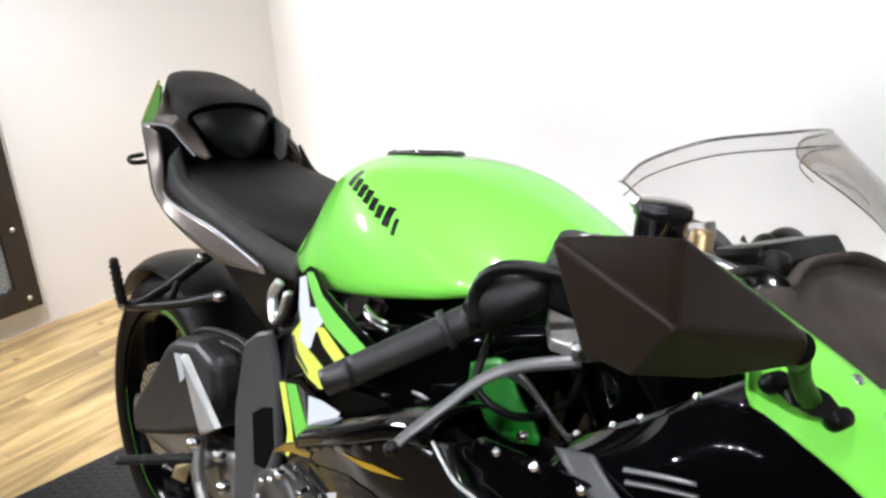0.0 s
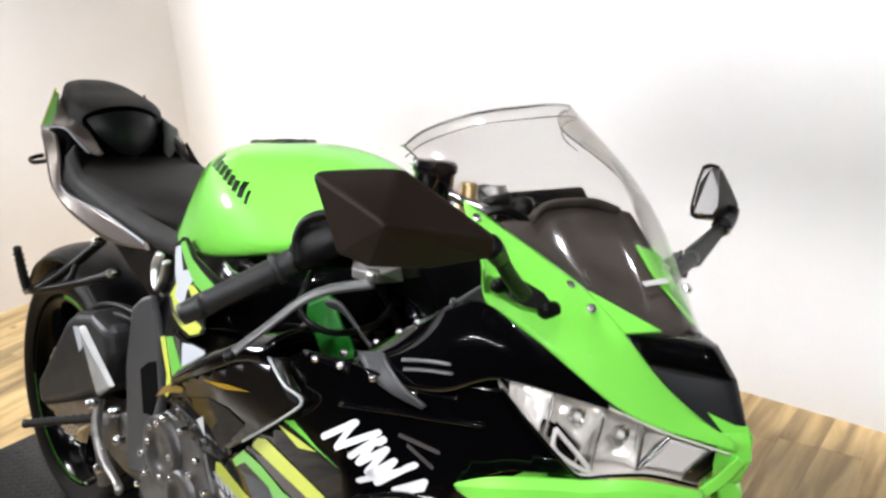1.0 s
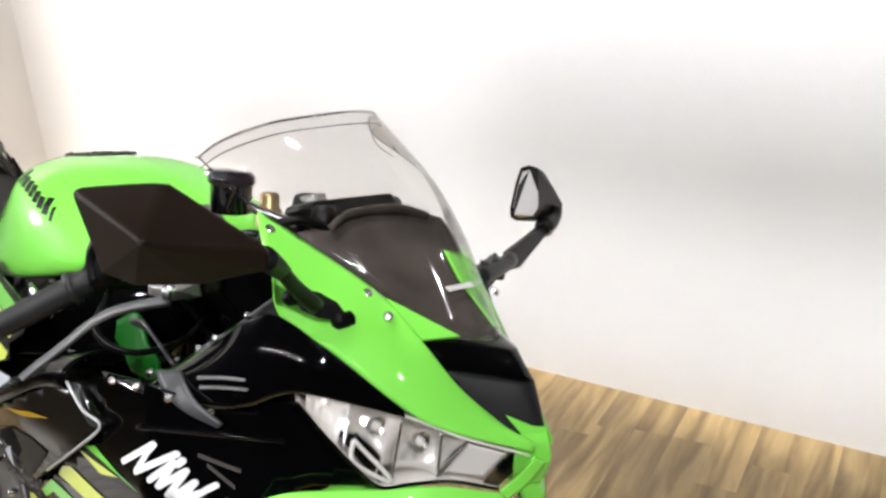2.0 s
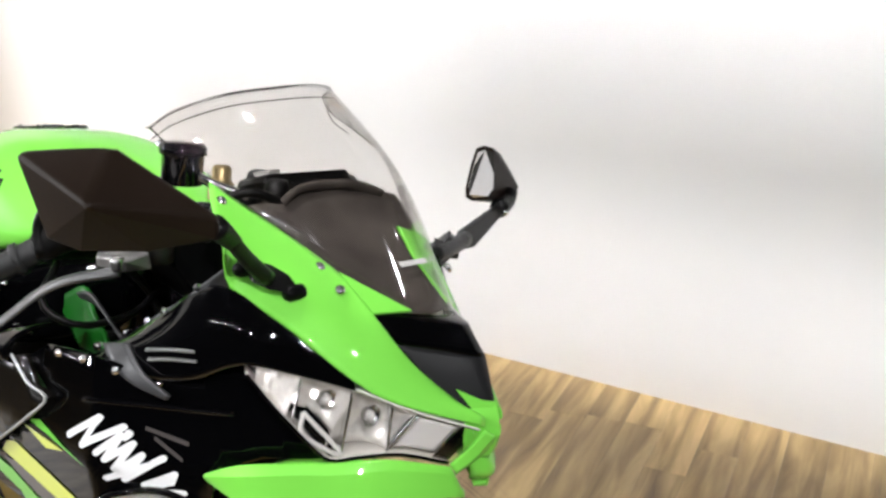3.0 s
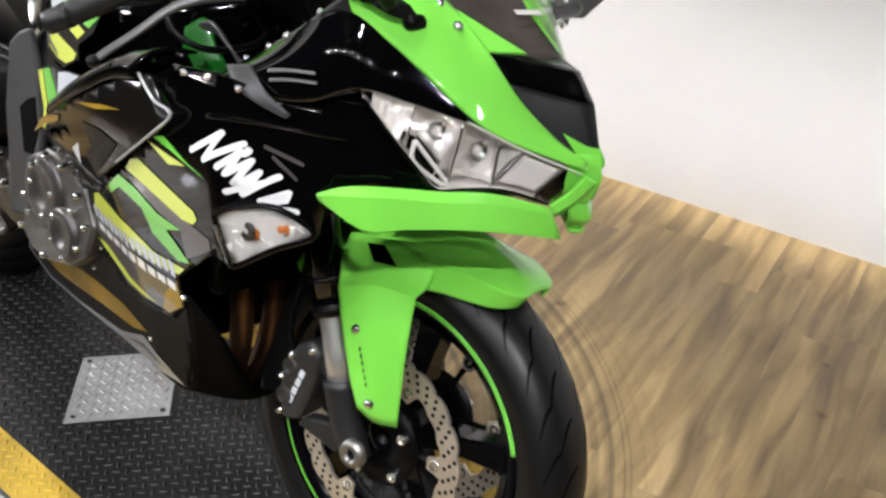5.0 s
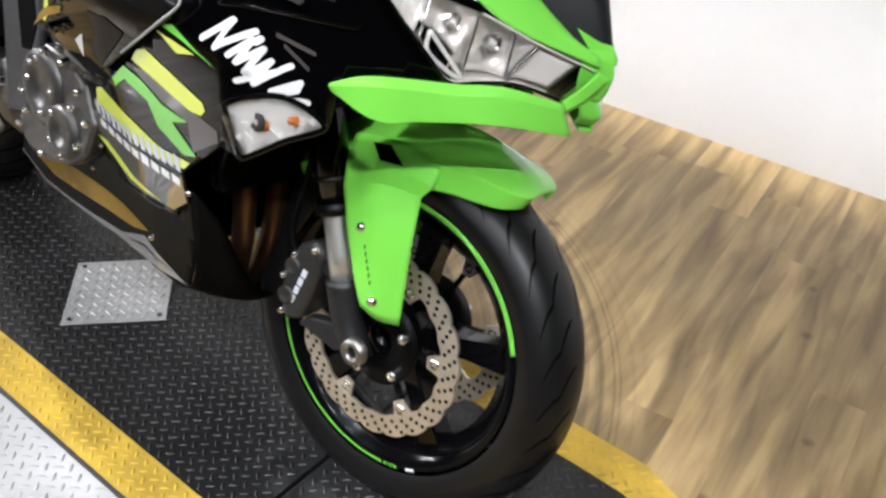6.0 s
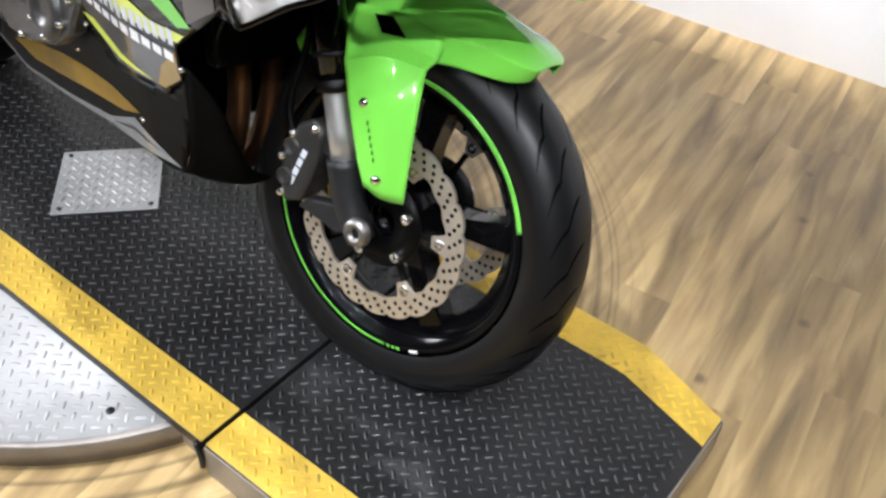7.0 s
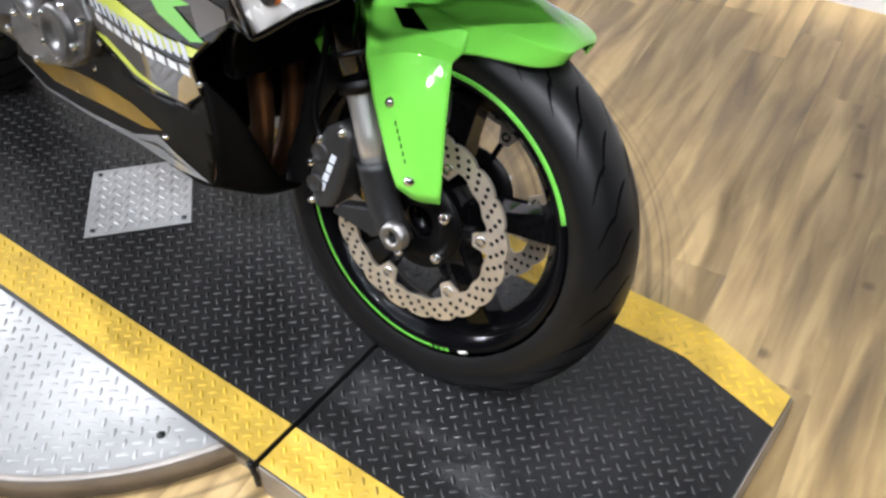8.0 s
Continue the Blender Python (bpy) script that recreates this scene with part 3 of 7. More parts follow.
def turntable():
    table = tagged(new("turntable"), "low round turntable of bright diamond tread plate on the wood floor", "turntable")
    table.location = (HUB.x, HUB.y, FLOOR)
    r, h = 0.645, 0.049
    put_part("rim", lathe_mesh("rim", [(r - 0.012, 0.0), (r, 0.0), (r, h - 0.003), (r - 0.003, h), (r - 0.012, h)], n=128, axis="z"), EDGE, table, "scuffed steel rim")
    put_part("deck", lathe_mesh("deck", [(0.0, h - 0.001), (r - 0.010, h - 0.001), (r - 0.010, 0.0)], n=128, axis="z"), PLATE_SILVER, table)
    lugs = lug_mesh("tread", lambda x, y: math.hypot(x, y) < r - 0.016 and not on_deck(x + HUB.x, y + HUB.y, -0.006), 0.0215, 0.0225, 0.0065, 0.0022, 0.62, 0.9)
    tread = put_part("tread", lugs, PLATE_SILVER, table, "raised tread lugs")
    tagged(tread, "raised tread lugs", kind="stuff")
    tread.location = (0, 0, h - 0.001)
    rivet = lathe_mesh("rivet", [(0.0, 0.003), (0.005, 0.0025), (0.008, 0.0)], n=12, axis="z")
    rivet.materials.append(ALLOY_DARK)
    for k in range(10):
        a = 2 * math.pi * k / 10 + 0.55
        o = new("rivet", rivet)
        o.parent, o.location = table, ((r - 0.06) * math.cos(a), (r - 0.06) * math.sin(a), h)
    return table


turntable()


def lift():
    table = tagged(new("motorcycle_lift"), "low black diamond-plate lift table with yellow edge stripes", "lift table")
    table.rotation_euler = (0, 0, LIFT_TURN)
    gap = 0.004
    for name, u0, u1 in (("deck", REAR, SEAM - gap), ("front_deck", SEAM + gap, FRONT)):
        us = [u0, u1] if u1 < 0.345 else [u0, 0.345, u1]
        ring = [(u, half_near(u)) for u in us] + [(u, half_far(u)) for u in reversed(us)]
        low = -0.022 if name == "deck" else FLOOR
        n = len(ring)
        verts = [(x, y, -0.002) for x, y in ring] + [(x, y, low) for x, y in ring]
        faces = [tuple(range(n)), tuple(range(2 * n - 1, n - 1, -1))] + [(i, n + i, n + (i + 1) % n, (i + 1) % n) for i in range(n)]
        put_part(name, mesh_of(name, verts, faces, False), PLATE_BLACK, table, "worn black tread plate", bevel=0.002)
    box_at("deck_frame", (REAR + 0.02, NEAR + 0.012, FLOOR), (SEAM - 0.02, FAR - 0.012, -0.024), EDGE, table)
    # yellow bands
    for near in (True, False):
        for u0, u1 in ((REAR + 0.002, SEAM - gap - 0.001), (SEAM + gap + 0.001, FRONT - 0.001)):
            us = [u0, u1] if u1 < 0.345 else [u0, 0.345, u1]
            out = [(u, half_near(u) + 0.002 if near else half_far(u) - 0.002) for u in us]
            ins = [(u, half_near(u) + BAND - 0.012 * (u > 0.4) if near else half_far(u) - BAND + 0.012 * (u > 0.4)) for u in us]
            ring = out + ins[::-1]
            n = len(ring)
            top, bot = 0.0002, -0.002
            verts = [(x, y, top) for x, y in ring] + [(x, y, bot) for x, y in ring]
            faces = [tuple(range(n)), tuple(range(2 * n - 1, n - 1, -1))] + [(i, n + i, n + (i + 1) % n, (i + 1) % n) for i in range(n)]
            me = mesh_of("edge_stripe", verts, faces, False)
            tidy(me)
            put_part("edge_stripe", me, YELLOW_TAPE, table, "worn yellow edge stripe")
    c, s = math.cos(LIFT_TURN), math.sin(LIFT_TURN)

    def deck(u, v, edge):
        return on_deck(c * u - s * v, s * u + c * v, edge)

    lugs = lug_mesh("tread", lambda u, v: deck(u, v, BAND + 0.004), 0.0190, 0.0205, 0.0052, 0.0022, radians(45), 2.0)
    tread = put_part("tread", lugs, LUG_BLACK, table, "rubbed black tread lugs")
    tagged(tread, "rubbed black tread lugs", kind="stuff")
    tread.location.z = -0.002
    stripe_lugs = lug_mesh("stripe_tread", lambda u, v: deck(u, v, 0.008) and not deck(u, v, BAND - 0.008), 0.0190, 0.0195, 0.0055, 0.0018, radians(45), 2.0)
    tread = put_part("stripe_tread", stripe_lugs, STRIPE_LUG, table, "yellow painted tread lugs")
    tagged(tread, "yellow painted tread lugs", kind="stuff")
    tread.location.z = 0.0002
    box_at("seam_shadow", (SEAM - 0.02, NEAR + 0.01, FLOOR), (SEAM + 0.02, FAR - 0.01, -0.02), ENGINE, table)
    box_at("side_plate", (SEAM + 0.006, NEAR - 0.003, FLOOR), (0.345, NEAR - 0.0006, -0.003), EDGE, table, "dirty pale side plate")
    box_at("front_plate", (FRONT + 0.0006, half_near(FRONT), FLOOR), (FRONT + 0.003, half_far(FRONT), -0.003), EDGE, table, "dirty pale front plate")
    put_part("lock_pin", tube_mesh("lock_pin", [(SEAM - 0.012, NEAR - 0.004, -0.004), (SEAM - 0.002, NEAR - 0.006, -0.03), (SEAM - 0.002, NEAR - 0.006, -0.055)], 0.005, 8, 8), ALLOY_DARK, table, "dark bent steel pin")
    return table


lift()


def cover_plate():
    """The square plate over the turntable's hub."""
    plate = tagged(new("cover_plate"), "square bright diamond-plate cover screwed onto the black deck", "cover plate")
    plate.location = (HUB.x, HUB.y, 0.0005)
    plate.rotation_euler = (0, 0, radians(44))
    put_part("sheet", box_mesh("sheet", (0.206, 0.206, 0.003), (0, 0, 0.0015)), PLATE_SILVER, plate, bevel=0.0008)
    lugs = lug_mesh("tread", lambda x, y: abs(x) < 0.093 and abs(y) < 0.093, 0.0205, 0.0215, 0.006, 0.002, radians(46), 0.3)
    o = put_part("tread", lugs, PLATE_SILVER, plate)
    tagged(o, "raised tread lugs", kind="stuff")
    o.location.z = 0.003
    for sx in (-1, 1):
        for sy in (-1, 1):
            o = put_part("screw", lathe_mesh("screw", [(0.0, 0.006), (0.004, 0.006), (0.006, 0.003)], n=12, axis="z"), ALLOY_DARK, plate)
            o.location = (0.088 * sx, 0.088 * sy, 0)


cover_plate()


# ---- the motorcycle ----
bike = tagged(new("motorcycle"), "lime green and black sport motorcycle leaning on its side stand", "motorcycle")
bike.matrix_world = pose(-0.0082, -0.0142, 0.0018, -12.7, 0, -7.3)
FRONT_AT = (-0.0008, 0.0200, -0.0085)
FRONT_END = bike.matrix_world.inverted() @ pose(*FRONT_AT, -15.2, 0, -1.6)


def front(ob):
    """Turns a part with the steered fork."""
    ob.matrix_basis = FRONT_END
    return ob


def wheel(name, center, tyre_r, tyre_w, rim_r, rim_w, steer, discs):
    cx, cz = center
    hub = put_part(name, lathe_mesh(name, [(0.020, -rim_w * 0.55), (0.038, -rim_w * 0.55), (0.05, -rim_w * 0.4), (0.046, 0), (0.05, rim_w * 0.4), (0.038, rim_w * 0.55), (0.020, rim_w * 0.55)], (cx, 0, cz), 32, closed=True), RIM, bike, "gloss black cast wheel with a green rim tape")
    if steer:
        front(hub)
    w = rim_w / 2
    barrel = [(rim_r, -w), (rim_r + 0.002, -w + 0.004), (rim_r - 0.014, -w + 0.010), (rim_r - 0.018, -w * 0.6), (rim_r - 0.034, -w * 0.35), (rim_r - 0.034, w * 0.35), (rim_r - 0.018, w * 0.6), (rim_r - 0.014, w - 0.010), (rim_r + 0.002, w - 0.004), (rim_r, w), (rim_r - 0.009, w), (rim_r - 0.024, w * 0.62), (rim_r - 0.042, w * 0.3), (rim_r - 0.042, -w * 0.3), (rim_r - 0.024, -w * 0.62), (rim_r - 0.009, -w)]
    put_part("rim", lathe_mesh("rim", barrel, (cx, 0, cz), 96, closed=True), RIM, hub)
    rows = []
    t = tyre_w / 2
    for k in range(25):
        a = math.pi * (k / 24) - math.pi / 2
        y = t * math.sin(a)
        depth = tyre_r - rim_r
        r = rim_r + 0.006 + (depth - 0.006) * max(0, math.cos(a)) ** 0.62
        rows.append((r, y if abs(a) < 1.45 else math.copysign(w + 0.002, y)))
    put_part("tyre", lathe_mesh("tyre", rows, (cx, 0, cz), 120), RUBBER, hub, "black road tyre with slanted sipes")
    # sipes as thin recessed strips
    verts, faces = [], []
    def tyre_point(a, s):
        # s runs over the crown, -1..1
        ang = s * math.pi / 2
        r = rim_r + 0.006 + (tyre_r - rim_r - 0.006) * max(0.0, math.cos(ang)) ** 0.62
        return Vector((cx + (r + 0.0007) * math.cos(a), t * math.sin(ang) * 1.006, cz + (r + 0.0007) * math.sin(a)))
    pieces = 28
    for i in range(pieces):
        for s0, s1, lead, off in ((-0.70, -0.36, 0.115, 0.0), (0.36, 0.70, -0.115, 0.5), (-0.44, -0.08, 0.13, 0.5), (0.08, 0.44, -0.13, 0.0)):
            a0 = 2 * math.pi * (i + off) / pieces
            n0, steps = len(verts), 6
            for k in range(steps + 1):
                q = k / steps
                s = s0 + (s1 - s0) * q
                a = a0 + lead * (q if s0 < 0 else 1 - q) * 1.3 + 0.03 * math.sin(q * math.pi)
                half = 0.0125 * math.sin(math.pi * (0.12 + 0.76 * q))
                verts += [tyre_point(a - half, s), tyre_point(a + half, s)]
            faces += [(n0 + 2 * k, n0 + 2 * k + 1, n0 + 2 * k + 3, n0 + 2 * k + 2) for k in range(steps)]
    grooves = put_part("tread_groove", mesh_of("tread_groove", verts, faces), SIPE, hub, "dark slanted tread grooves")
    tagged(grooves, kind="stuff")
    # green tape in arcs on both flanges
    for side in (-1, 1):
        for a0, a1 in ((-3.0, -1.42), (-1.395, -1.37), (-1.35, -1.325), (-1.31, -1.28), (-1.195, -1.12), (0.33, 1.75)):
            v, fcs, n = [], [], 40
            for k in range(n + 1):
                a = a0 + (a1 - a0) * k / n
                for r, y in ((rim_r - 0.0035, w + 0.0005), (rim_r + 0.003, w - 0.0012)):
                    v.append((cx + r * math.cos(a), side * y, cz + r * math.sin(a)))
            fcs = [(2 * k, 2 * k + 1, 2 * k + 3, 2 * k + 2) for k in range(n)]
            put_part("rim_tape", mesh_of("rim_tape", v, fcs), WHITE_DECAL if a0 == -1.195 else GREEN_DECAL, hub, "white rim tape" if a0 == -1.195 else "lime green rim tape", solid=0.0006, offset=0)
    # five split spokes
    for k in range(5):
        a = 2 * math.pi * k / 5 + 0.21
        for d in (-0.05, 0.05):
            pts = []
            for r, da, h, wd in ((0.04, 0.2 * d, 0.026, 0.028), (0.12, 0.6 * d, 0.022, 0.021), (rim_r - 0.03, d, 0.020, 0.024)):
                b = a + da
                e, l = Vector((math.cos(b), 0, math.sin(b))), Vector((-math.sin(b), 0, math.cos(b)))
                for sy, sl in ((-1, -1), (-1, 1), (1, 1), (1, -1)):
                    pts.append(Vector((cx, 0, cz)) + e * r + l * wd * 0.6 * sl + Vector((0, sy * h, 0)))
            fcs = []
            for s in (0, 4):
                fcs += [(s + i, s + (i + 1) % 4, s + 4 + (i + 1) % 4, s + 4 + i) for i in range(4)]
            me = mesh_of("spoke", pts, fcs, False)
            tidy(me)
            put_part("spoke", me, RIM, hub, bevel=0.003)
    for r_out, r_in, y, lobes, lugs in discs:
        brake_disc(hub, cx, cz, r_out, r_in, y, lobes, lugs)
    for side in (-1, 1):
        for k in range(5):
            a = 2 * math.pi * k / 5 + 0.55
            put_part("hub_bolt", lathe_mesh("hub_bolt", [(0.002, side * 0.004), (0.0035, side * 0.007), (0.0075, side * 0.007), (0.0085, side * 0.003), (0.0085, -side * 0.01)], (cx + 0.058 * math.cos(a), side * 0.083, cz + 0.058 * math.sin(a)), 14), CHROME, hub)
    # balance weights and valve
    put_part("valve", tube_mesh("valve", [(cx - 0.05, -w * 0.4, cz - rim_r + 0.045), (cx - 0.053, -w * 0.7, cz - rim_r + 0.065)], 0.0035, 8, 4), CHROME, hub)
    return hub


def brake_disc(hub, cx, cz, r_out, r_in, y, lobes, lugs):
    n = lobes * 12
    thick = 0.0025
    verts, faces = [], []
    for k in range(n):
        a = 2 * math.pi * k / n
        wave = abs(math.sin(lobes * a / 2))
        ro = r_out - 0.006 + 0.006 * wave ** 0.6
        ri = r_in + 0.0015 * math.cos(lobes * a)
        for r in (ri, ro):
            for s in (-1, 1):
                verts.append((cx + r * math.cos(a), y + s * thick, cz + r * math.sin(a)))
    for k in range(n):
        p, q = 4 * k, 4 * ((k + 1) % n)
        faces += [(p, p + 2, q + 2, q), (p + 1, q + 1, q + 3, p + 3), (p + 2, p + 3, q + 3, q + 2), (p, q, q + 1, p + 1)]
    me = mesh_of("brake_disc", verts, faces, False)
    tidy(me)
    disc = put_part("brake_disc", me, STEEL, hub, "petal-edged drilled steel brake disc")
    put_part("disc_carrier", lathe_mesh("disc_carrier", [(0.026, 0.003), (0.050, 0.003), (0.072, 0.002), (0.072, -0.002), (0.050, -0.003), (0.026, -0.003)], (cx, y * 0.93, cz), 40, closed=True), ENGINE, disc, "black disc carrier")
    # drilled holes
    verts, faces = [], []
    out = -1 if y < 0 else 1
    for face in (-1, 1):
        for k in range(lobes * 2):
            for m, rr in enumerate((0.24, 0.50, 0.76)):
                a = 2 * math.pi * (k + 0.33 * m) / (lobes * 2)
                r = r_in + (r_out - r_in) * rr
                n0 = len(verts)
                for i in range(8):
                    b = 2 * math.pi * i / 8
                    verts.append((cx + r * math.cos(a) + 0.0035 * math.cos(b), y + face * (thick + 0.0004), cz + r * math.sin(a) + 0.0035 * math.sin(b)))
                faces.append(tuple(range(n0, n0 + 8)))
    tagged(put_part("drilled_hole", mesh_of("drilled_hole", verts, faces, False), SIPE, disc), "dark drilled holes", kind="stuff")
    for k in range(lugs):
        a = 2 * math.pi * k / lugs + 0.14
        e, l = Vector((math.cos(a), 0, math.sin(a))), Vector((-math.sin(a), 0, math.cos(a)))
        base = Vector((cx, y, cz))
        outline = [(r_in + 0.004, 0.020), (r_in - 0.012, 0.013), (r_in - 0.024, 0.009), (r_in - 0.024, -0.009), (r_in - 0.012, -0.013), (r_in + 0.004, -0.020)]
        v = [base + e * r + l * s + Vector((0, dy, 0)) for dy in (-0.002, 0.002) for r, s in outline]
        m = len(outline)
        fcs = [tuple(range(m)), tuple(range(2 * m - 1, m - 1, -1))] + [(i, (i + 1) % m, m + (i + 1) % m, m + i) for i in range(m)]
        me = mesh_of("disc_lug", v, fcs, False)
        tidy(me)
        put_part("disc_lug", me, STEEL, disc)
        c = base + e * (r_in - 0.010)
        b = put_part("disc_bobbin", lathe_mesh("disc_bobbin", [(0.003, 0.003), (0.0045, 0.004), (0.0085, 0.004), (0.0085, -0.004), (0.0045, -0.004), (0.003, -0.003)], (c.x, c.y, c.z), 16), CHROME, disc)
        # carrier arm
        arm = tube_mesh("carrier_arm", [base + e * 0.03 + Vector((0, 0.012 * -out, 0)), base + e * (r_in - 0.022) + Vector((0, 0.008 * -out, 0))], 0.007, 8, 3, 0.005, 0.6)
        put_part("carrier_arm", arm, RIM, disc)


wheel("front_wheel", (0, 0.295), 0.3045, 0.123, 0.226, 0.098, True, [(0.155, 0.121, -0.078, 20, 6), (0.155, 0.121, 0.078, 20, 6)])
wheel("rear_wheel", (-1.4, 0.312), 0.318, 0.182, 0.226, 0.155, False, [(0.11, 0.07, -0.085, 18, 5)])


# fork, axle, caliper
def fork(side):
    y = 0.105 * side
    up = Vector((-0.36, 0, 1)).normalized()
    foot = Vector((-0.046, y, 0.33))
    leg = front(put_part("fork_leg", tube_mesh("fork_leg", [foot + up * 0.60, foot + up * 0.66], 0.028, 20, 3), ALLOY_DARK, bike, "front fork leg with a chrome tube"))
    put_part("fork_tube", tube_mesh("fork_tube", [foot + up * 0.03, foot + up * 0.30], 0.0205, 24, 4), FORK_TUBE, leg, "bright chrome fork tube")
    put_part("fork_outer", tube_mesh("fork_outer", [foot + up * 0.160, foot + up * 0.62], 0.028, 24, 4), BLACK, leg, "gloss black upper fork tube")
    put_part("fork_ring", tube_mesh("fork_ring", [foot + up * 0.155, foot + up * 0.172], 0.0305, 24, 2), PLASTIC, leg)
    put_part("fork_ring", tube_mesh("fork_ring", [foot + up * 0.205, foot + up * 0.212], 0.0295, 24, 2), PLASTIC, leg)
    put_part("fork_lower", tube_mesh("fork_lower", [foot + up * 0.055, foot + up * 0.0, Vector((-0.03, y, 0.30)), Vector((-0.008, y, 0.268))], 0.028, 20, 10, 0.022), ALLOY_DARK, leg, "dark cast fork foot")
    put_part("axle_end", lathe_mesh("axle_end", [(0.009, side * 0.0285), (0.009, side * 0.034), (0.014, side * 0.036), (0.0205, side * 0.034), (0.0225, side * 0.022)], (0.0, y, 0.295), 24), ALLOY, leg, "hollow alloy axle nut")
    brace = slab_mesh("caliper_bracket", [(-0.13, 0.275), (-0.05, 0.265), (-0.01, 0.285), (-0.02, 0.315), (-0.06, 0.31), (-0.115, 0.295)], y - 0.012, y + 0.012)
    put_part("caliper_bracket", brace, ALLOY_DARK, leg, bevel=0.004)
    brace = slab_mesh("caliper_bracket", [(-0.115, 0.39), (-0.06, 0.36), (-0.05, 0.385), (-0.105, 0.415)], y - 0.012, y + 0.012)
    put_part("caliper_bracket", brace, ALLOY_DARK, leg, bevel=0.004)
    out = [(-0.152, 0.276), (-0.120, 0.288), (-0.105, 0.33), (-0.096, 0.372), (-0.094, 0.412), (-0.115, 0.428), (-0.142, 0.410), (-0.163, 0.372), (-0.168, 0.315)]
    cal = put_part("brake_caliper", slab_mesh("brake_caliper", out, side * 0.062, side * 0.128), CALIPER, leg, "grey radial brake caliper", bevel=0.009, segments=3)
    for k, (x, z) in enumerate(((-0.148, 0.392), (-0.163, 0.350), (-0.157, 0.290), (-0.108, 0.415))):
        put_part("caliper_bolt", lathe_mesh("caliper_bolt", [(0.0, side * 0.134), (0.0055, side * 0.133), (0.0065, side * 0.126)], (x, 0, z), 10), CHROME, cal)
    for x, z, r in ((-0.146, 0.372, 0.0145), (-0.152, 0.320, 0.0145)):
        put_part("piston_cap", lathe_mesh("piston_cap", [(0.0, side * 0.131), (r * 0.7, side * 0.131), (r * 0.8, side * 0.133), (r, side * 0.132), (r, side * 0.12)], (x, 0, z), 20), CALIPER, cal)
    # the maker's name on the caliper as a plain bar
    for k in range(4):
        x, z = -0.141 + 0.0055 * k, 0.314 + 0.0165 * k
        put_part("caliper_mark", slab_mesh("caliper_mark", [(x - 0.004, z), (x + 0.005, z - 0.002), (x + 0.009, z + 0.011), (x, z + 0.013)], side * 0.1275, side * 0.1290), SILVER_DECAL, cal, "pale plain bar")
    put_part("brake_hose", tube_mesh("brake_hose", [(-0.16, side * 0.10, 0.36), (-0.185, side * 0.10, 0.42), (-0.175, side * 0.09, 0.54), (-0.20, side * 0.085, 0.68), (-0.23, side * 0.09, 0.80)], 0.0055, 8, 24), PLASTIC, leg, "black rubber brake hose")


fork(-1)
fork(1)


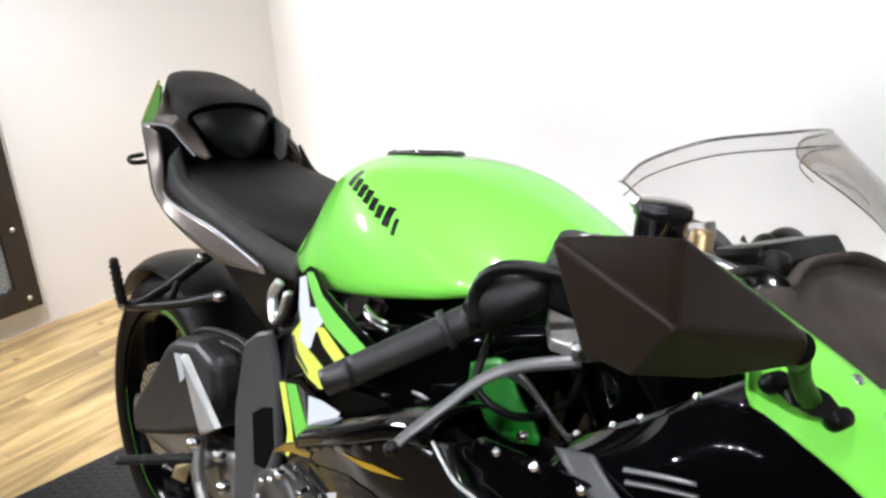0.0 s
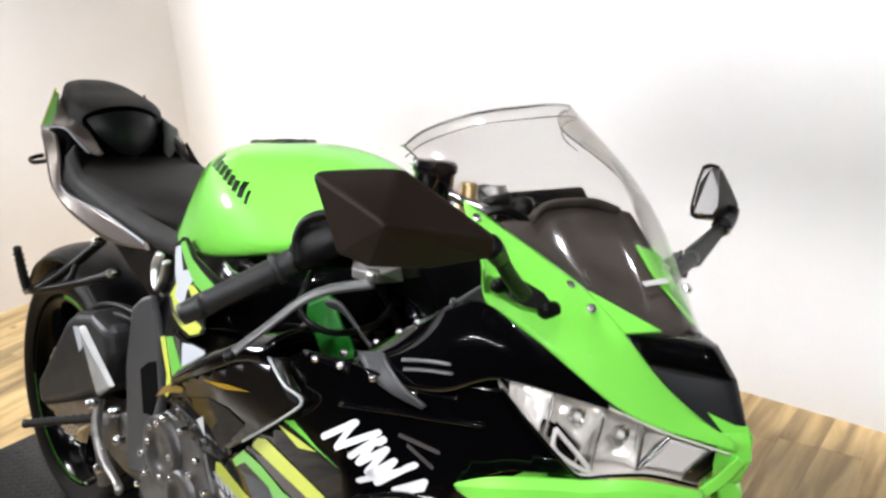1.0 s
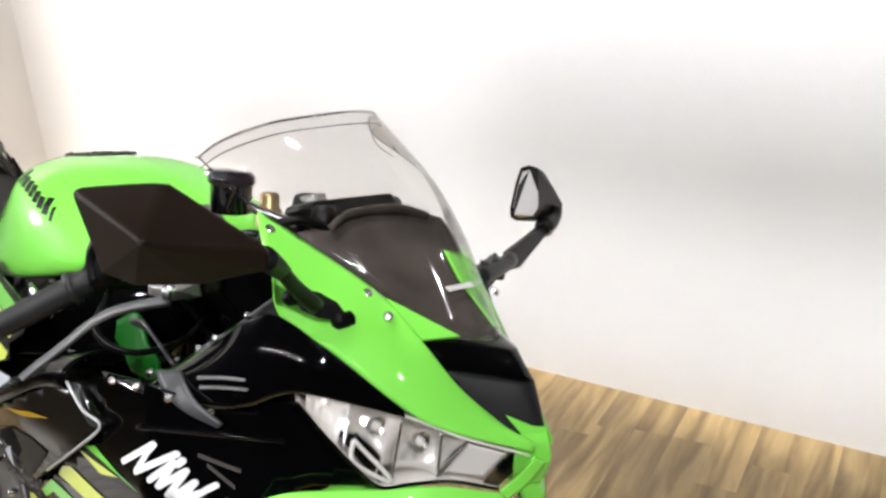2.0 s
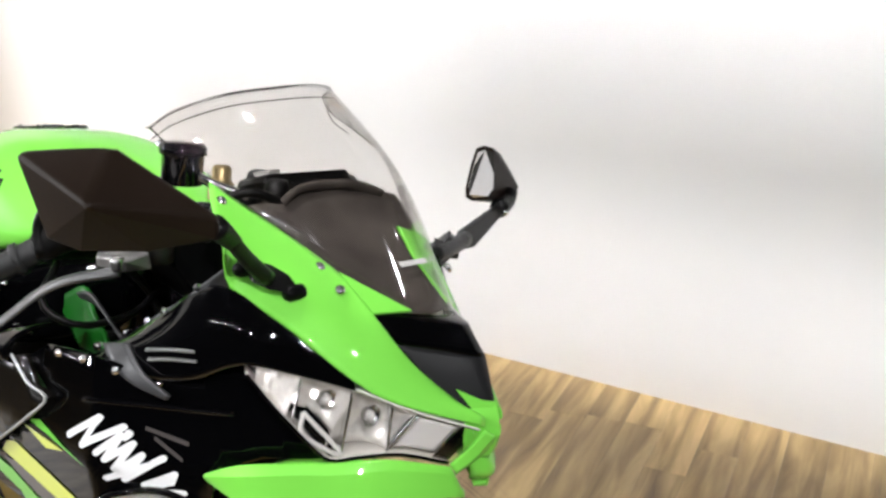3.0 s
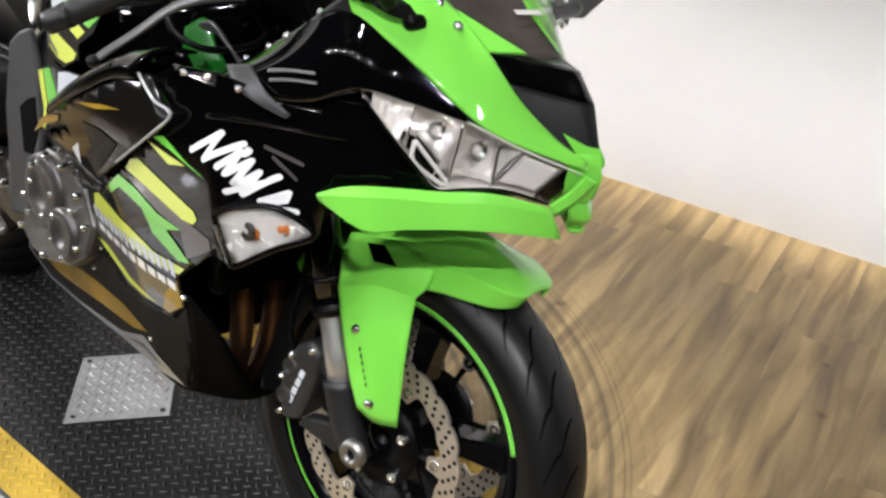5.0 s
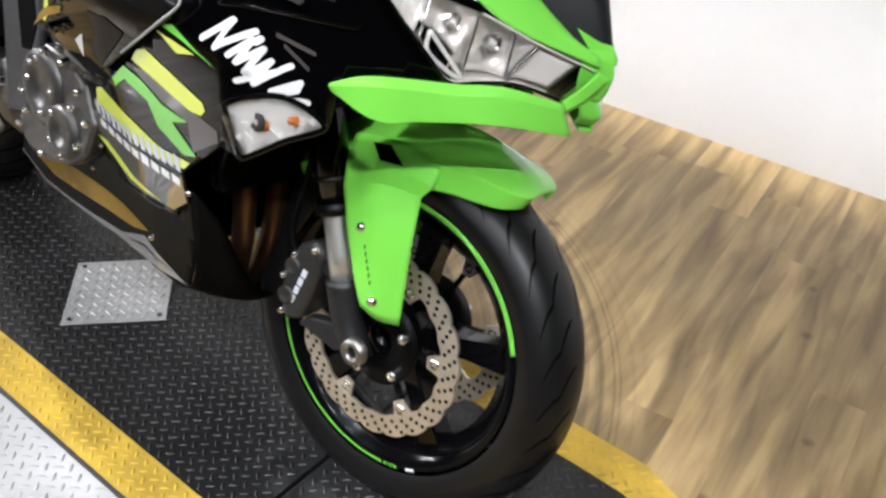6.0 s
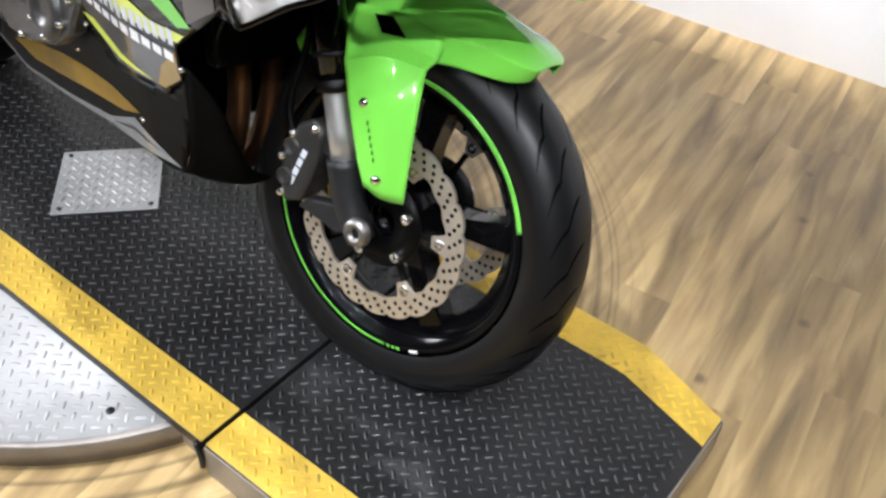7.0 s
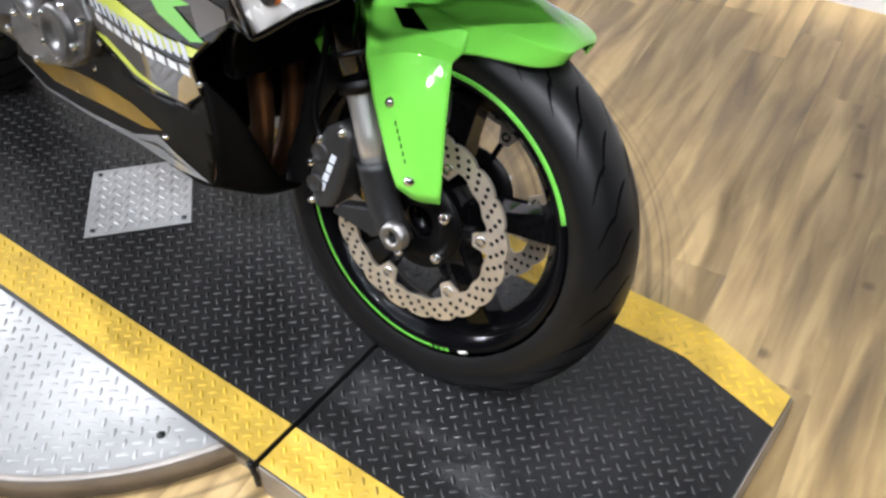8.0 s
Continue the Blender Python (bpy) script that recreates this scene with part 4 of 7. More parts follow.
def fender():
    cz, cx = 0.295, 0.0
    secs = []
    for a, r, w, arch, wall in ((60.0, 0.346, 0.030, 0.004, 0.014), (61.0, 0.347, 0.045, 0.006, 0.018), (63.2, 0.348, 0.058, 0.010, 0.024), (66.5, 0.349, 0.068, 0.015, 0.028), (71, 0.349, 0.076, 0.021, 0.031), (77, 0.349, 0.082, 0.030, 0.032), (83, 0.347, 0.086, 0.038, 0.034), (92, 0.344, 0.088, 0.044, 0.038), (105, 0.340, 0.088, 0.045, 0.036), (120, 0.336, 0.082, 0.038, 0.03), (136, 0.332, 0.07, 0.03, 0.02)):
        t = radians(a)
        e = Vector((math.cos(t), 0, math.sin(t)))
        c = Vector((cx, 0, cz))
        half = []
        for q in (0, 0.12, 0.30, 0.55, 0.75, 0.84, 0.87, 0.90, 0.95, 1.0):
            rr = r - arch * min(1, max(0, q - 0.12) / 0.75) ** 1.15 - (wall + 0.006) * max(0, (q - 0.87) / 0.13)
            y = w * (0.955 * q / 0.87 if q < 0.87 else 0.955 + 0.045 * (q - 0.87) / 0.13)
            half.append((rr, y))
        secs.append([c + e * rr + Vector((0, -y, 0)) for rr, y in half[::-1]] + [c + e * rr + Vector((0, y, 0)) for rr, y in half[1:]])
    me = creased(loft_mesh("front_fender", secs, 60, 6), 22)
    f = front(put_part("front_fender", me, GREEN, bike, "glossy lime green front mudguard", solid=0.003, offset=0))
    for s in (-1, 1):
        ledge_in = [(0.050, s * 0.078, 0.600), (-0.025, s * 0.085, 0.612), (-0.100, s * 0.086, 0.600)]
        ledge_out = [(0.052, s * 0.093, 0.573), (-0.020, s * 0.108, 0.580), (-0.090, s * 0.111, 0.566)]
        flank_rows = [
            ledge_in,
            ledge_out,
            [(0.050, s * 0.114, 0.562), (-0.008, s * 0.136, 0.563), (-0.066, s * 0.138, 0.538)],
            [(0.061, s * 0.130, 0.500), (0.010, s * 0.150, 0.505), (-0.040, s * 0.148, 0.485)],
            [(0.065, s * 0.130, 0.420), (0.032, s * 0.150, 0.415), (-0.008, s * 0.150, 0.415)],
            [(0.066, s * 0.128, 0.372), (0.038, s * 0.142, 0.372), (0.006, s * 0.145, 0.380)],
        ]
        put_part("fork_cover", creased(loft_mesh("fork_cover", flank_rows, 16, 3, straight=True), 18), GREEN, f, "lime green fork cover", solid=0.004, offset=0)
        a, b = catmull(ledge_in, 20), catmull(ledge_out, 20)
        up = Vector((0, s * 0.0032, 0.0026))
        vent = [a[15].lerp(b[15], 0.3) + up, a[11].lerp(b[11], 0.25) + up, a[7].lerp(b[7], 0.8) + up, a[12].lerp(b[12], 0.9) + up]
        put_part("fender_vent", mesh_of("fender_vent", vent, [(0, 1, 2, 3)], False), SIPE, f, "black vent opening", solid=0.002, offset=0)
        for x, z in ((-0.013, 0.499), (0.028, 0.400)):
            put_part("fender_bolt", lathe_mesh("fender_bolt", [(0.0, s * 0.157), (0.005, s * 0.1565), (0.0075, s * 0.152), (0.0078, s * 0.142)], (x, 0, z), 14), CHROME, f)
        tiny = [(0.0 + 0.004 * k, s * 0.1545, 0.475 - 0.0095 * k) for k in range(6)]
        put_part("fender_marks", mesh_of("fender_marks", [Vector(p) + Vector((dx, 0, dz)) for p in tiny for dx, dz in ((-0.0012, 0.003), (0.0012, 0.003), (0.0022, -0.003), (-0.0002, -0.003))], [(4 * k, 4 * k + 1, 4 * k + 2, 4 * k + 3) for k in range(6)], False), BLACK_DECAL, f, "row of tiny dark bars", solid=0.0004)


fender()

# ---- nose ----
SCREEN_EDGE = [(-0.068, -0.163, 1.042), (-0.023, -0.134, 1.013), (0.017, -0.104, 0.985), (0.070, -0.070, 0.953), (0.135, -0.040, 0.926)]


def nose_panels(m, first=0):
    a = m([(-0.068, -0.163, 1.042), (0.017, -0.104, 0.985), (0.072, -0.080, 0.952), (0.124, -0.082, 0.922), (0.172, -0.062, 0.873), (0.226, -0.028, 0.828)])
    b = m([(-0.025, -0.190, 1.018), (0.030, -0.155, 0.972), (0.085, -0.128, 0.936), (0.135, -0.112, 0.893), (0.186, -0.080, 0.854), (0.245, -0.020, 0.824)])
    c = m([(0.012, -0.204, 0.992), (0.019, -0.197, 0.943), (0.073, -0.171, 0.914), (0.149, -0.130, 0.861), (0.190, -0.094, 0.838), (0.248, -0.020, 0.814)])
    return loft_mesh("upper_cowl", [a[first:], b[first:], c[first:]], 40, 8)


def nose_twin(p):
    return [(x, -y * (1 - 0.34 * min(1, max(0, (x + 0.09) / 0.19))), z) for x, y, z in p]


def cowl_twin(p):
    """The far half of the cowl, drawn in towards the screen at its top."""
    return [(x, y * (1 - 0.12 * min(1, max(0, (z - 0.935) / 0.06))), z) for x, y, z in nose_twin(p)]


put_part("upper_cowl", nose_panels(lambda p: p), GREEN, bike, "lime green upper nose cowl", solid=0.003, offset=0)
put_part("upper_cowl", nose_panels(cowl_twin, 1), GREEN, bike, "lime green upper nose cowl", solid=0.003, offset=0)
for m in (lambda p: p, nose_twin):
    put_part("cowl_tip", mesh_of("cowl_tip", m([(0.066, -0.0795, 0.956), (0.145, -0.040, 0.9245), (0.125, -0.0825, 0.9230)]), [(0, 1, 2)], False), GREEN, bike, solid=0.003, offset=0)
# dark nose intake between the two green halves
slot_top = [(0.118, -0.082, 0.922), (0.143, -0.042, 0.9205), (0.166, 0, 0.918)]
slot_mid = [(0.130, -0.080, 0.913), (0.166, -0.040, 0.912), (0.195, 0, 0.913)]
slot_low = [(0.149, -0.072, 0.893), (0.188, -0.033, 0.888), (0.222, 0, 0.884)]
panel_rows = [slot_low, [(0.168, -0.062, 0.871), (0.203, -0.030, 0.870), (0.229, 0, 0.868)], [(0.195, -0.046, 0.844), (0.219, -0.024, 0.846), (0.237, 0, 0.850)], [(0.222, -0.028, 0.826), (0.234, -0.014, 0.829), (0.244, 0, 0.834)]]


def whole(row):
    return row + nose_twin(row[:-1])[::-1]


put_part("nose_panel", loft_mesh("nose_panel", [whole(r) for r in panel_rows], 16, 3, straight=True), NOSE_GREY, bike, "matt dark grey centre nose panel", solid=0.003, offset=0)
put_part("nose_slot", loft_mesh("nose_slot", [whole(r) for r in (slot_top, slot_mid, slot_low)], 16, 3, straight=True), BLACK, bike, "gloss black ram-air slot", solid=0.003, offset=0)
# chin: the green tip below the intake
chin = []
for z, w, x0, x1, fall in ((0.837, 0.020, 0.228, 0.245, 0.008), (0.820, 0.031, 0.230, 0.252, 0), (0.802, 0.032, 0.229, 0.254, 0), (0.786, 0.029, 0.228, 0.250, 0), (0.770, 0.022, 0.227, 0.245, 0)):
    chin.append([((x0 + (x1 - x0) * (1 - abs(q))), w * q, z - fall * abs(q)) for q in (-1, -0.5, -0.12, 0, 0.12, 0.5, 1)])
for m in (lambda p: p, nose_twin):
    put_part("nose_spike", mesh_of("nose_spike", m([(0.2135, -0.0345, 0.851), (0.2285, -0.0205, 0.829), (0.2340, -0.0190, 0.822), (0.2480, 0.0, 0.826), (0.2455, 0.0, 0.838), (0.2360, -0.0120, 0.8395)]), [(0, 1, 2, 3, 4, 5)], False), GREEN, bike, "green spike rising into the nose panel", solid=0.003, offset=0)
put_part("nose_tip", creased(loft_mesh("nose_tip", chin, 24, 4), 24), GREEN, bike, "lime green nose tip", solid=0.003, offset=0)
hook = [[(0.228, -0.020, 0.772), (0.240, 0.0, 0.772), (0.228, 0.030, 0.772)], [(0.232, -0.012, 0.750), (0.247, 0.008, 0.750), (0.232, 0.036, 0.750)], [(0.222, 0.0, 0.736), (0.236, 0.016, 0.736), (0.222, 0.040, 0.736)]]
put_part("nose_hook", loft_mesh("nose_hook", hook, 10, 5), GREEN, bike, "small green lip below the nose", solid=0.004, offset=0)


for m in (lambda p: p, nose_twin):
    bridge = [m([(0.248, -0.018, 0.808), (0.237, -0.033, 0.786), (0.224, -0.045, 0.767)]), m([(0.254, -0.006, 0.802), (0.243, -0.024, 0.777), (0.230, -0.040, 0.758)]), m([(0.248, 0.0, 0.785), (0.236, -0.018, 0.766), (0.226, -0.034, 0.752)])]
    put_part("chin_bridge", creased(loft_mesh("chin_bridge", bridge, 12, 4, straight=True), 20), GREEN, bike, "green edge below the headlight", solid=0.003, offset=0)


def chin_wing(m):
    top = m([(0.022, -0.221, 0.735), (0.063, -0.207, 0.756), (0.112, -0.168, 0.765), (0.141, -0.142, 0.768), (0.182, -0.102, 0.775), (0.226, -0.045, 0.765)])
    mid_line = m([(0.022, -0.222, 0.733), (0.072, -0.211, 0.748), (0.117, -0.174, 0.755), (0.148, -0.147, 0.758), (0.190, -0.100, 0.764), (0.230, -0.042, 0.757)])
    low = m([(0.023, -0.218, 0.727), (0.086, -0.204, 0.713), (0.124, -0.167, 0.721), (0.170, -0.132, 0.732), (0.207, -0.084, 0.733), (0.237, -0.026, 0.727)])
    under = m([(0.010, -0.205, 0.727), (0.066, -0.180, 0.711), (0.100, -0.145, 0.718), (0.145, -0.105, 0.727), (0.185, -0.062, 0.729), (0.225, -0.012, 0.725)])
    return creased(loft_mesh("chin_wing", [top, mid_line, low, under], 30, 5, straight=True), 16)


put_part("chin_wing", chin_wing(lambda p: p), GREEN, bike, "lime green lower nose lip", solid=0.004, offset=0)
put_part("chin_wing", chin_wing(nose_twin), GREEN, bike, "lime green lower nose lip", solid=0.004, offset=0)

HL_TOP = [(0.049, -0.202, 0.868), (0.095, -0.167, 0.861), (0.150, -0.130, 0.852), (0.200, -0.085, 0.831), (0.245, -0.022, 0.808)]
HL_LOW = [(0.056, -0.201, 0.858), (0.090, -0.191, 0.829), (0.120, -0.170, 0.795), (0.131, -0.141, 0.767), (0.157, -0.121, 0.774), (0.190, -0.091, 0.780), (0.222, -0.045, 0.768)]


def headlight(m):
    back = Vector((-0.78, 0.62, 0))
    top, low = catmull(HL_TOP, 24), catmull(HL_LOW, 24)

    def inside(u, v, d):
        k = min(23, int(u * 24))
        q = u * 24 - k
        a, b = top[k].lerp(top[k + 1], q), low[k].lerp(low[k + 1], q)
        p = a.lerp(b, v) + back * d
        return m([tuple(p)])[0]

    shell = [[inside(u, v, d) for u in [k / 12 for k in range(13)]] for v, d in ((0.0, 0.002), (0.04, 0.040), (0.5, 0.052), (0.96, 0.040), (1.0, 0.002))]
    unit = put_part("headlight", loft_mesh("headlight", shell, 24, 3, straight=True), REFLECTOR, bike, "slanted clear headlight with faceted chrome reflectors", solid=0.002, offset=0)

    chance = random.Random(21)

    def dish(u0, u1, v0, v1, rim, deep, name, lab):
        """A hollow chrome dish between two fins, with a fold across it."""
        rows = []
        for j in range(7):
            v = v0 + (v1 - v0) * j / 6
            row = []
            for i in range(9):
                u = u0 + (u1 - u0) * i / 8
                a, b = 2 * i / 8 - 1, 2 * j / 6 - 1
                row.append(inside(u, v, rim + deep * (1 - 0.75 * a * a - 0.25 * abs(b)) + chance.uniform(-0.0024, 0.0024)))
            rows.append(row)
        verts = [p for row in rows for p in row]
        faces = [(9 * j + i, 9 * j + i + 1, 9 * j + i + 10, 9 * j + i + 9) for j in range(6) for i in range(8)]
        put_part(name, creased(mesh_of(name, verts, faces), 9), REFLECTOR, unit, lab, solid=0.0012, offset=0)

    dish(0.06, 0.24, 0.05, 0.95, 0.008, 0.012, "reflector", "small bright outer reflector")
    dish(0.24, 0.46, 0.04, 0.66, 0.008, 0.026, "reflector", "hollow chrome reflector")
    dish(0.46, 0.72, 0.04, 0.90, 0.008, 0.030, "reflector", "hollow chrome reflector")
    for u0, u1 in ((0.24, 0.27), (0.45, 0.54), (0.62, 0.73)):
        fin = [[inside(u0 + (u1 - u0) * q, 0.05 + 0.87 * q, d) for q in (0, 0.3, 0.6, 1.0)] for d in (0.004, 0.026)]
        put_part("reflector_fin", loft_mesh("reflector_fin", fin, 12, 3), CHROME, unit, "curved chrome fin", solid=0.0022, offset=0)
    for u, v, r in ((0.38, 0.34, 0.011), (0.58, 0.34, 0.012)):
        c = inside(u, v, 0.018)
        bowl = put_part("reflector_bowl", lathe_mesh("reflector_bowl", [(0.003, -0.012), (0.008, -0.008), (r, 0.002), (r + 0.0015, 0.003)], n=24, axis="x"), CHROME, unit)
        bowl.location = c
        b = put_part("bulb", lathe_mesh("bulb", [(0.0, 0.006), (0.005, 0.003), (0.006, -0.010)], n=12, axis="x"), DIFFUSER, unit)
        b.location = c
    put_part("lamp_end", loft_mesh("lamp_end", [[inside(u, v, 0.006) for u in (0.93, 0.95, 0.975, 1.0)] for v in (0.04, 0.5, 0.97)], 8, 4), BLACK, unit, "gloss black end of the lamp", solid=0.002, offset=0)
    put_part("position_lamp", loft_mesh("position_lamp", [[inside(u, v, 0.010) for u in (0.74, 0.80, 0.86, 0.925)] for v in (0.12, 0.45, 0.86)], 8, 4), DIFFUSER, unit, "milky position lamp insert", solid=0.002, offset=0)
    put_part("lamp_rib", tube_mesh("lamp_rib", [inside(0.73, v, 0.006) for v in (0.06, 0.4, 0.7, 0.96)], 0.0026, 6, 10), CHROME, unit)
    tri = [inside(u, v, 0.006) for u, v in ((0.30, 0.66), (0.34, 0.97), (0.55, 0.95), (0.30, 0.66))]
    put_part("lamp_trim", tube_mesh("lamp_trim", tri, 0.0028, 6, 24), DIFFUSER, unit, "pale triangular trim")
    lens_mid = [(p.x * 0.5 + q.x * 0.5 + 0.004, p.y * 0.5 + q.y * 0.5 - 0.003, p.z * 0.5 + q.z * 0.5) for p, q in zip(catmull(HL_TOP, 8), catmull(HL_LOW, 8))]
    put_part("lens", loft_mesh("lens", [m(HL_TOP), m(lens_mid), m(HL_LOW)], 26, 6), LENS, unit, "clear plastic lens", solid=0.002, offset=0)
    edge = m(HL_LOW)
    put_part("lamp_bezel", tube_mesh("lamp_bezel", edge, 0.0022, 6, 40), BLACK, unit, "gloss black bezel")


headlight(lambda p: p)
headlight(nose_twin)


def shoulder(m):
    top = m([(-0.146, -0.214, 0.848), (-0.078, -0.208, 0.893), (-0.028, -0.203, 0.932), (0.019, -0.198, 0.944), (0.073, -0.172, 0.913), (0.149, -0.131, 0.860)])
    middle = m([(-0.140, -0.240, 0.840), (-0.065, -0.236, 0.862), (-0.010, -0.225, 0.885), (0.035, -0.208, 0.902), (0.082, -0.174, 0.886), (0.150, -0.131, 0.857)])
    low = m([(-0.130, -0.264, 0.836), (-0.060, -0.246, 0.830), (-0.005, -0.226, 0.838), (0.049, -0.204, 0.867), (0.095, -0.168, 0.862), (0.151, -0.131, 0.853)])
    return loft_mesh("shoulder_panel", [top, middle, low], 34, 7)


put_part("shoulder_panel", shoulder(lambda p: p), BLACK, bike, "gloss black fairing shoulder", solid=0.003, offset=0)
put_part("shoulder_panel", shoulder(nose_twin), BLACK, bike, "gloss black fairing shoulder", solid=0.003, offset=0)
for m in (lambda p: p, flip):
    for p in m([(-0.144, -0.213, 0.850), (-0.105, -0.211, 0.875), (-0.078, -0.209, 0.894), (-0.028, -0.204, 0.934)]):
        put_part("trim_bead", lathe_mesh("trim_bead", [(0.0, 0.005), (0.003, 0.004), (0.0042, 0.001), (0.0042, -0.003)], p, 12, "z"), CHROME, bike)
    for dx, dz in ((0, 0), (0.004, -0.010)):
        put_part("shoulder_bar", tube_mesh("shoulder_bar", m([(-0.062 + dx, -0.243, 0.860 + dz), (-0.030 + dx, -0.237, 0.868 + dz), (0.0 + dx, -0.226, 0.872 + dz)]), 0.0028, 8, 10, 0.0022, 0.6), SATIN, bike, "pale thin bar on the shoulder")


def inner_trim(m):
    return loft_mesh("inner_trim", [m([(-0.285, -0.190, 0.862), (-0.235, -0.200, 0.872), (-0.172, -0.208, 0.846), (-0.144, -0.215, 0.850), (-0.077, -0.209, 0.895), (-0.027, -0.204, 0.934), (0.012, -0.200, 0.965)]), m([(-0.285, -0.185, 0.855), (-0.235, -0.190, 0.855), (-0.172, -0.195, 0.830), (-0.138, -0.200, 0.832), (-0.070, -0.194, 0.876), (-0.020, -0.190, 0.917), (0.014, -0.186, 0.948)])], 40, 4)


both(inner_trim, "inner_trim", PLASTIC_GREY, bike, "satin grey inner cowl trim", solid=0.004, offset=0)


def strut(m):
    return loft_mesh("duct_strut", [m([(-0.142, -0.243, 0.844), (-0.104, -0.257, 0.833), (-0.062, -0.259, 0.824), (-0.018, -0.246, 0.816)]), m([(-0.098, -0.240, 0.856), (-0.070, -0.250, 0.846), (-0.044, -0.253, 0.835), (-0.014, -0.245, 0.821)])], 16, 4)


both(strut, "duct_strut", PLASTIC_GREY, bike, "satin grey duct strut", solid=0.005, offset=0)

# windscreen
rear_corner = (-0.172, -0.170, 1.090)
low_edge = [rear_corner, (-0.116, -0.171, 1.066)] + SCREEN_EDGE + [(0.158, -0.02, 0.919), (0.164, 0, 0.917)]
low_edge = low_edge + flip(low_edge[:-1])[::-1]
top_edge = [rear_corner, (-0.174, -0.134, 1.109), (-0.143, -0.086, 1.133), (-0.092, -0.045, 1.149), (-0.079, 0, 1.154)]
top_edge = top_edge + flip(top_edge[:-1])[::-1]
middle = []
for k, (a, b) in enumerate(zip(catmull(low_edge, 30), catmull(top_edge, 30))):
    q = min(1, 1.5 * (1 - abs(k / 15 - 1)))
    p = (a + b) / 2
    middle.append(p + Vector((0.027 * q, 0, 0.014 * q)) + Vector((0, math.copysign(0.006, p.y) * (1 - q), 0)))
screen = put_part("windscreen", loft_mesh("windscreen", [low_edge, middle, top_edge], 60, 8), SCREEN, bike, "clear lightly smoked windscreen", solid=0.003, offset=0)
put_part("screen_rim", tube_mesh("screen_rim", top_edge, 0.0016, 8, 60), EDGE_GREY, screen, "polished screen edge")
put_part("screen_bend", tube_mesh("screen_bend", [Vector(p) + Vector((0.004 + 0.010 * (1 - abs(p[1]) / 0.17), 0, -0.013)) for p in top_edge], 0.0009, 6, 60), EDGE_GREY, screen, "faint bend line below the rim")
for e in (low_edge[:4], flip(low_edge[:4])):
    put_part("screen_rim", tube_mesh("screen_rim", e, 0.0012, 6, 30), EDGE_GREY, screen)
for m in (lambda p: p, flip):
    for p in m([(0.052, -0.098, 0.962), (0.088, -0.100, 0.944), (-0.04, -0.168, 1.026)])[:3 if m([(0, -1, 0)])[0][1] < 0 else 2]:
        n = Vector((0.35, math.copysign(0.55, p[1]), 0.75)).normalized()
        b = put_part("screen_bolt", lathe_mesh("screen_bolt", [(0.0, 0.004), (0.005, 0.0035), (0.0065, 0.0), (0.0065, -0.004)], n=14, axis="z"), CHROME, bike)
        b.matrix_basis = Matrix.Translation(p) @ n.to_track_quat("Z", "Y").to_matrix().to_4x4()
# dash, instrument and inner cover under the screen
put_part("dash_cover", loft_mesh("dash_cover", [[(0.138, -0.042, 0.916), (0.142, 0, 0.914), (0.138, 0.042, 0.916)], [(0.052, -0.094, 0.957), (0.054, 0, 0.953), (0.052, 0.094, 0.957)], [(-0.012, -0.126, 0.994), (-0.012, 0, 0.992), (-0.012, 0.126, 0.994)], [(-0.040, -0.122, 1.016), (-0.044, 0, 1.024), (-0.040, 0.122, 1.016)], [(-0.075, -0.11, 0.99), (-0.08, 0, 1.005), (-0.075, 0.11, 0.99)]], 20, 5), DASH, bike, "matt dark dash cover", solid=0.004, offset=0)
put_part("dash_lip", tube_mesh("dash_lip", [(-0.034, -0.080, 1.018), (-0.044, -0.045, 1.030), (-0.046, 0, 1.033), (-0.043, 0.055, 1.030), (-0.034, 0.095, 1.018)], 0.009, 10, 30, flat=0.6), DASH, bike, "raised dash edge")
put_part("instrument", hull_mesh("instrument", [(x, y, z) for y in (-0.075, 0.075) for x, z in ((-0.14, 0.985), (-0.075, 0.985), (-0.06, 1.03), (-0.075, 1.046), (-0.125, 1.03))]), PLASTIC, bike, "black instrument pod", bevel=0.008)
put_part("cable", tube_mesh("cable", [(-0.12, -0.12, 0.96), (-0.08, -0.14, 1.01), (-0.05, -0.11, 1.03), (-0.03, -0.05, 1.0)], 0.006, 8, 20), PLASTIC, bike)
put_part("cable", tube_mesh("cable", [(-0.2, -0.10, 0.97), (-0.13, -0.12, 1.0), (-0.06, -0.09, 0.99), (-0.02, -0.04, 0.98)], 0.005, 8, 20), PLASTIC, bike)
put_part("ignition_cap", lathe_mesh("ignition_cap", [(0.0, 0.022), (0.009, 0.022), (0.012, 0.018), (0.012, 0.004), (0.016, 0.0), (0.016, -0.02)], (-0.122, -0.100, 1.028), 20, "z"), GOLD, bike, "brass-coloured cap")
put_part("dash_knob", lathe_mesh("dash_knob", [(0.0, 0.016), (0.012, 0.014), (0.016, 0.006), (0.016, -0.02)], (-0.064, -0.062, 1.026), 16, "z"), PLASTIC, bike, "black knob")
put_part("dash_knob", lathe_mesh("dash_knob", [(0.0, 0.012), (0.010, 0.010), (0.014, 0.004), (0.014, -0.02)], (-0.095, -0.080, 1.012), 16, "z"), PLASTIC, bike, "black knob")
put_part("fluid_cup", lathe_mesh("fluid_cup", [(0.0, 0.020), (0.024, 0.019), (0.028, 0.014), (0.028, 0.006), (0.025, 0.004), (0.024, -0.030), (0.0, -0.032)], (-0.136, -0.148, 1.058), 24, "z"), BLACK, bike, "gloss black fluid cup")
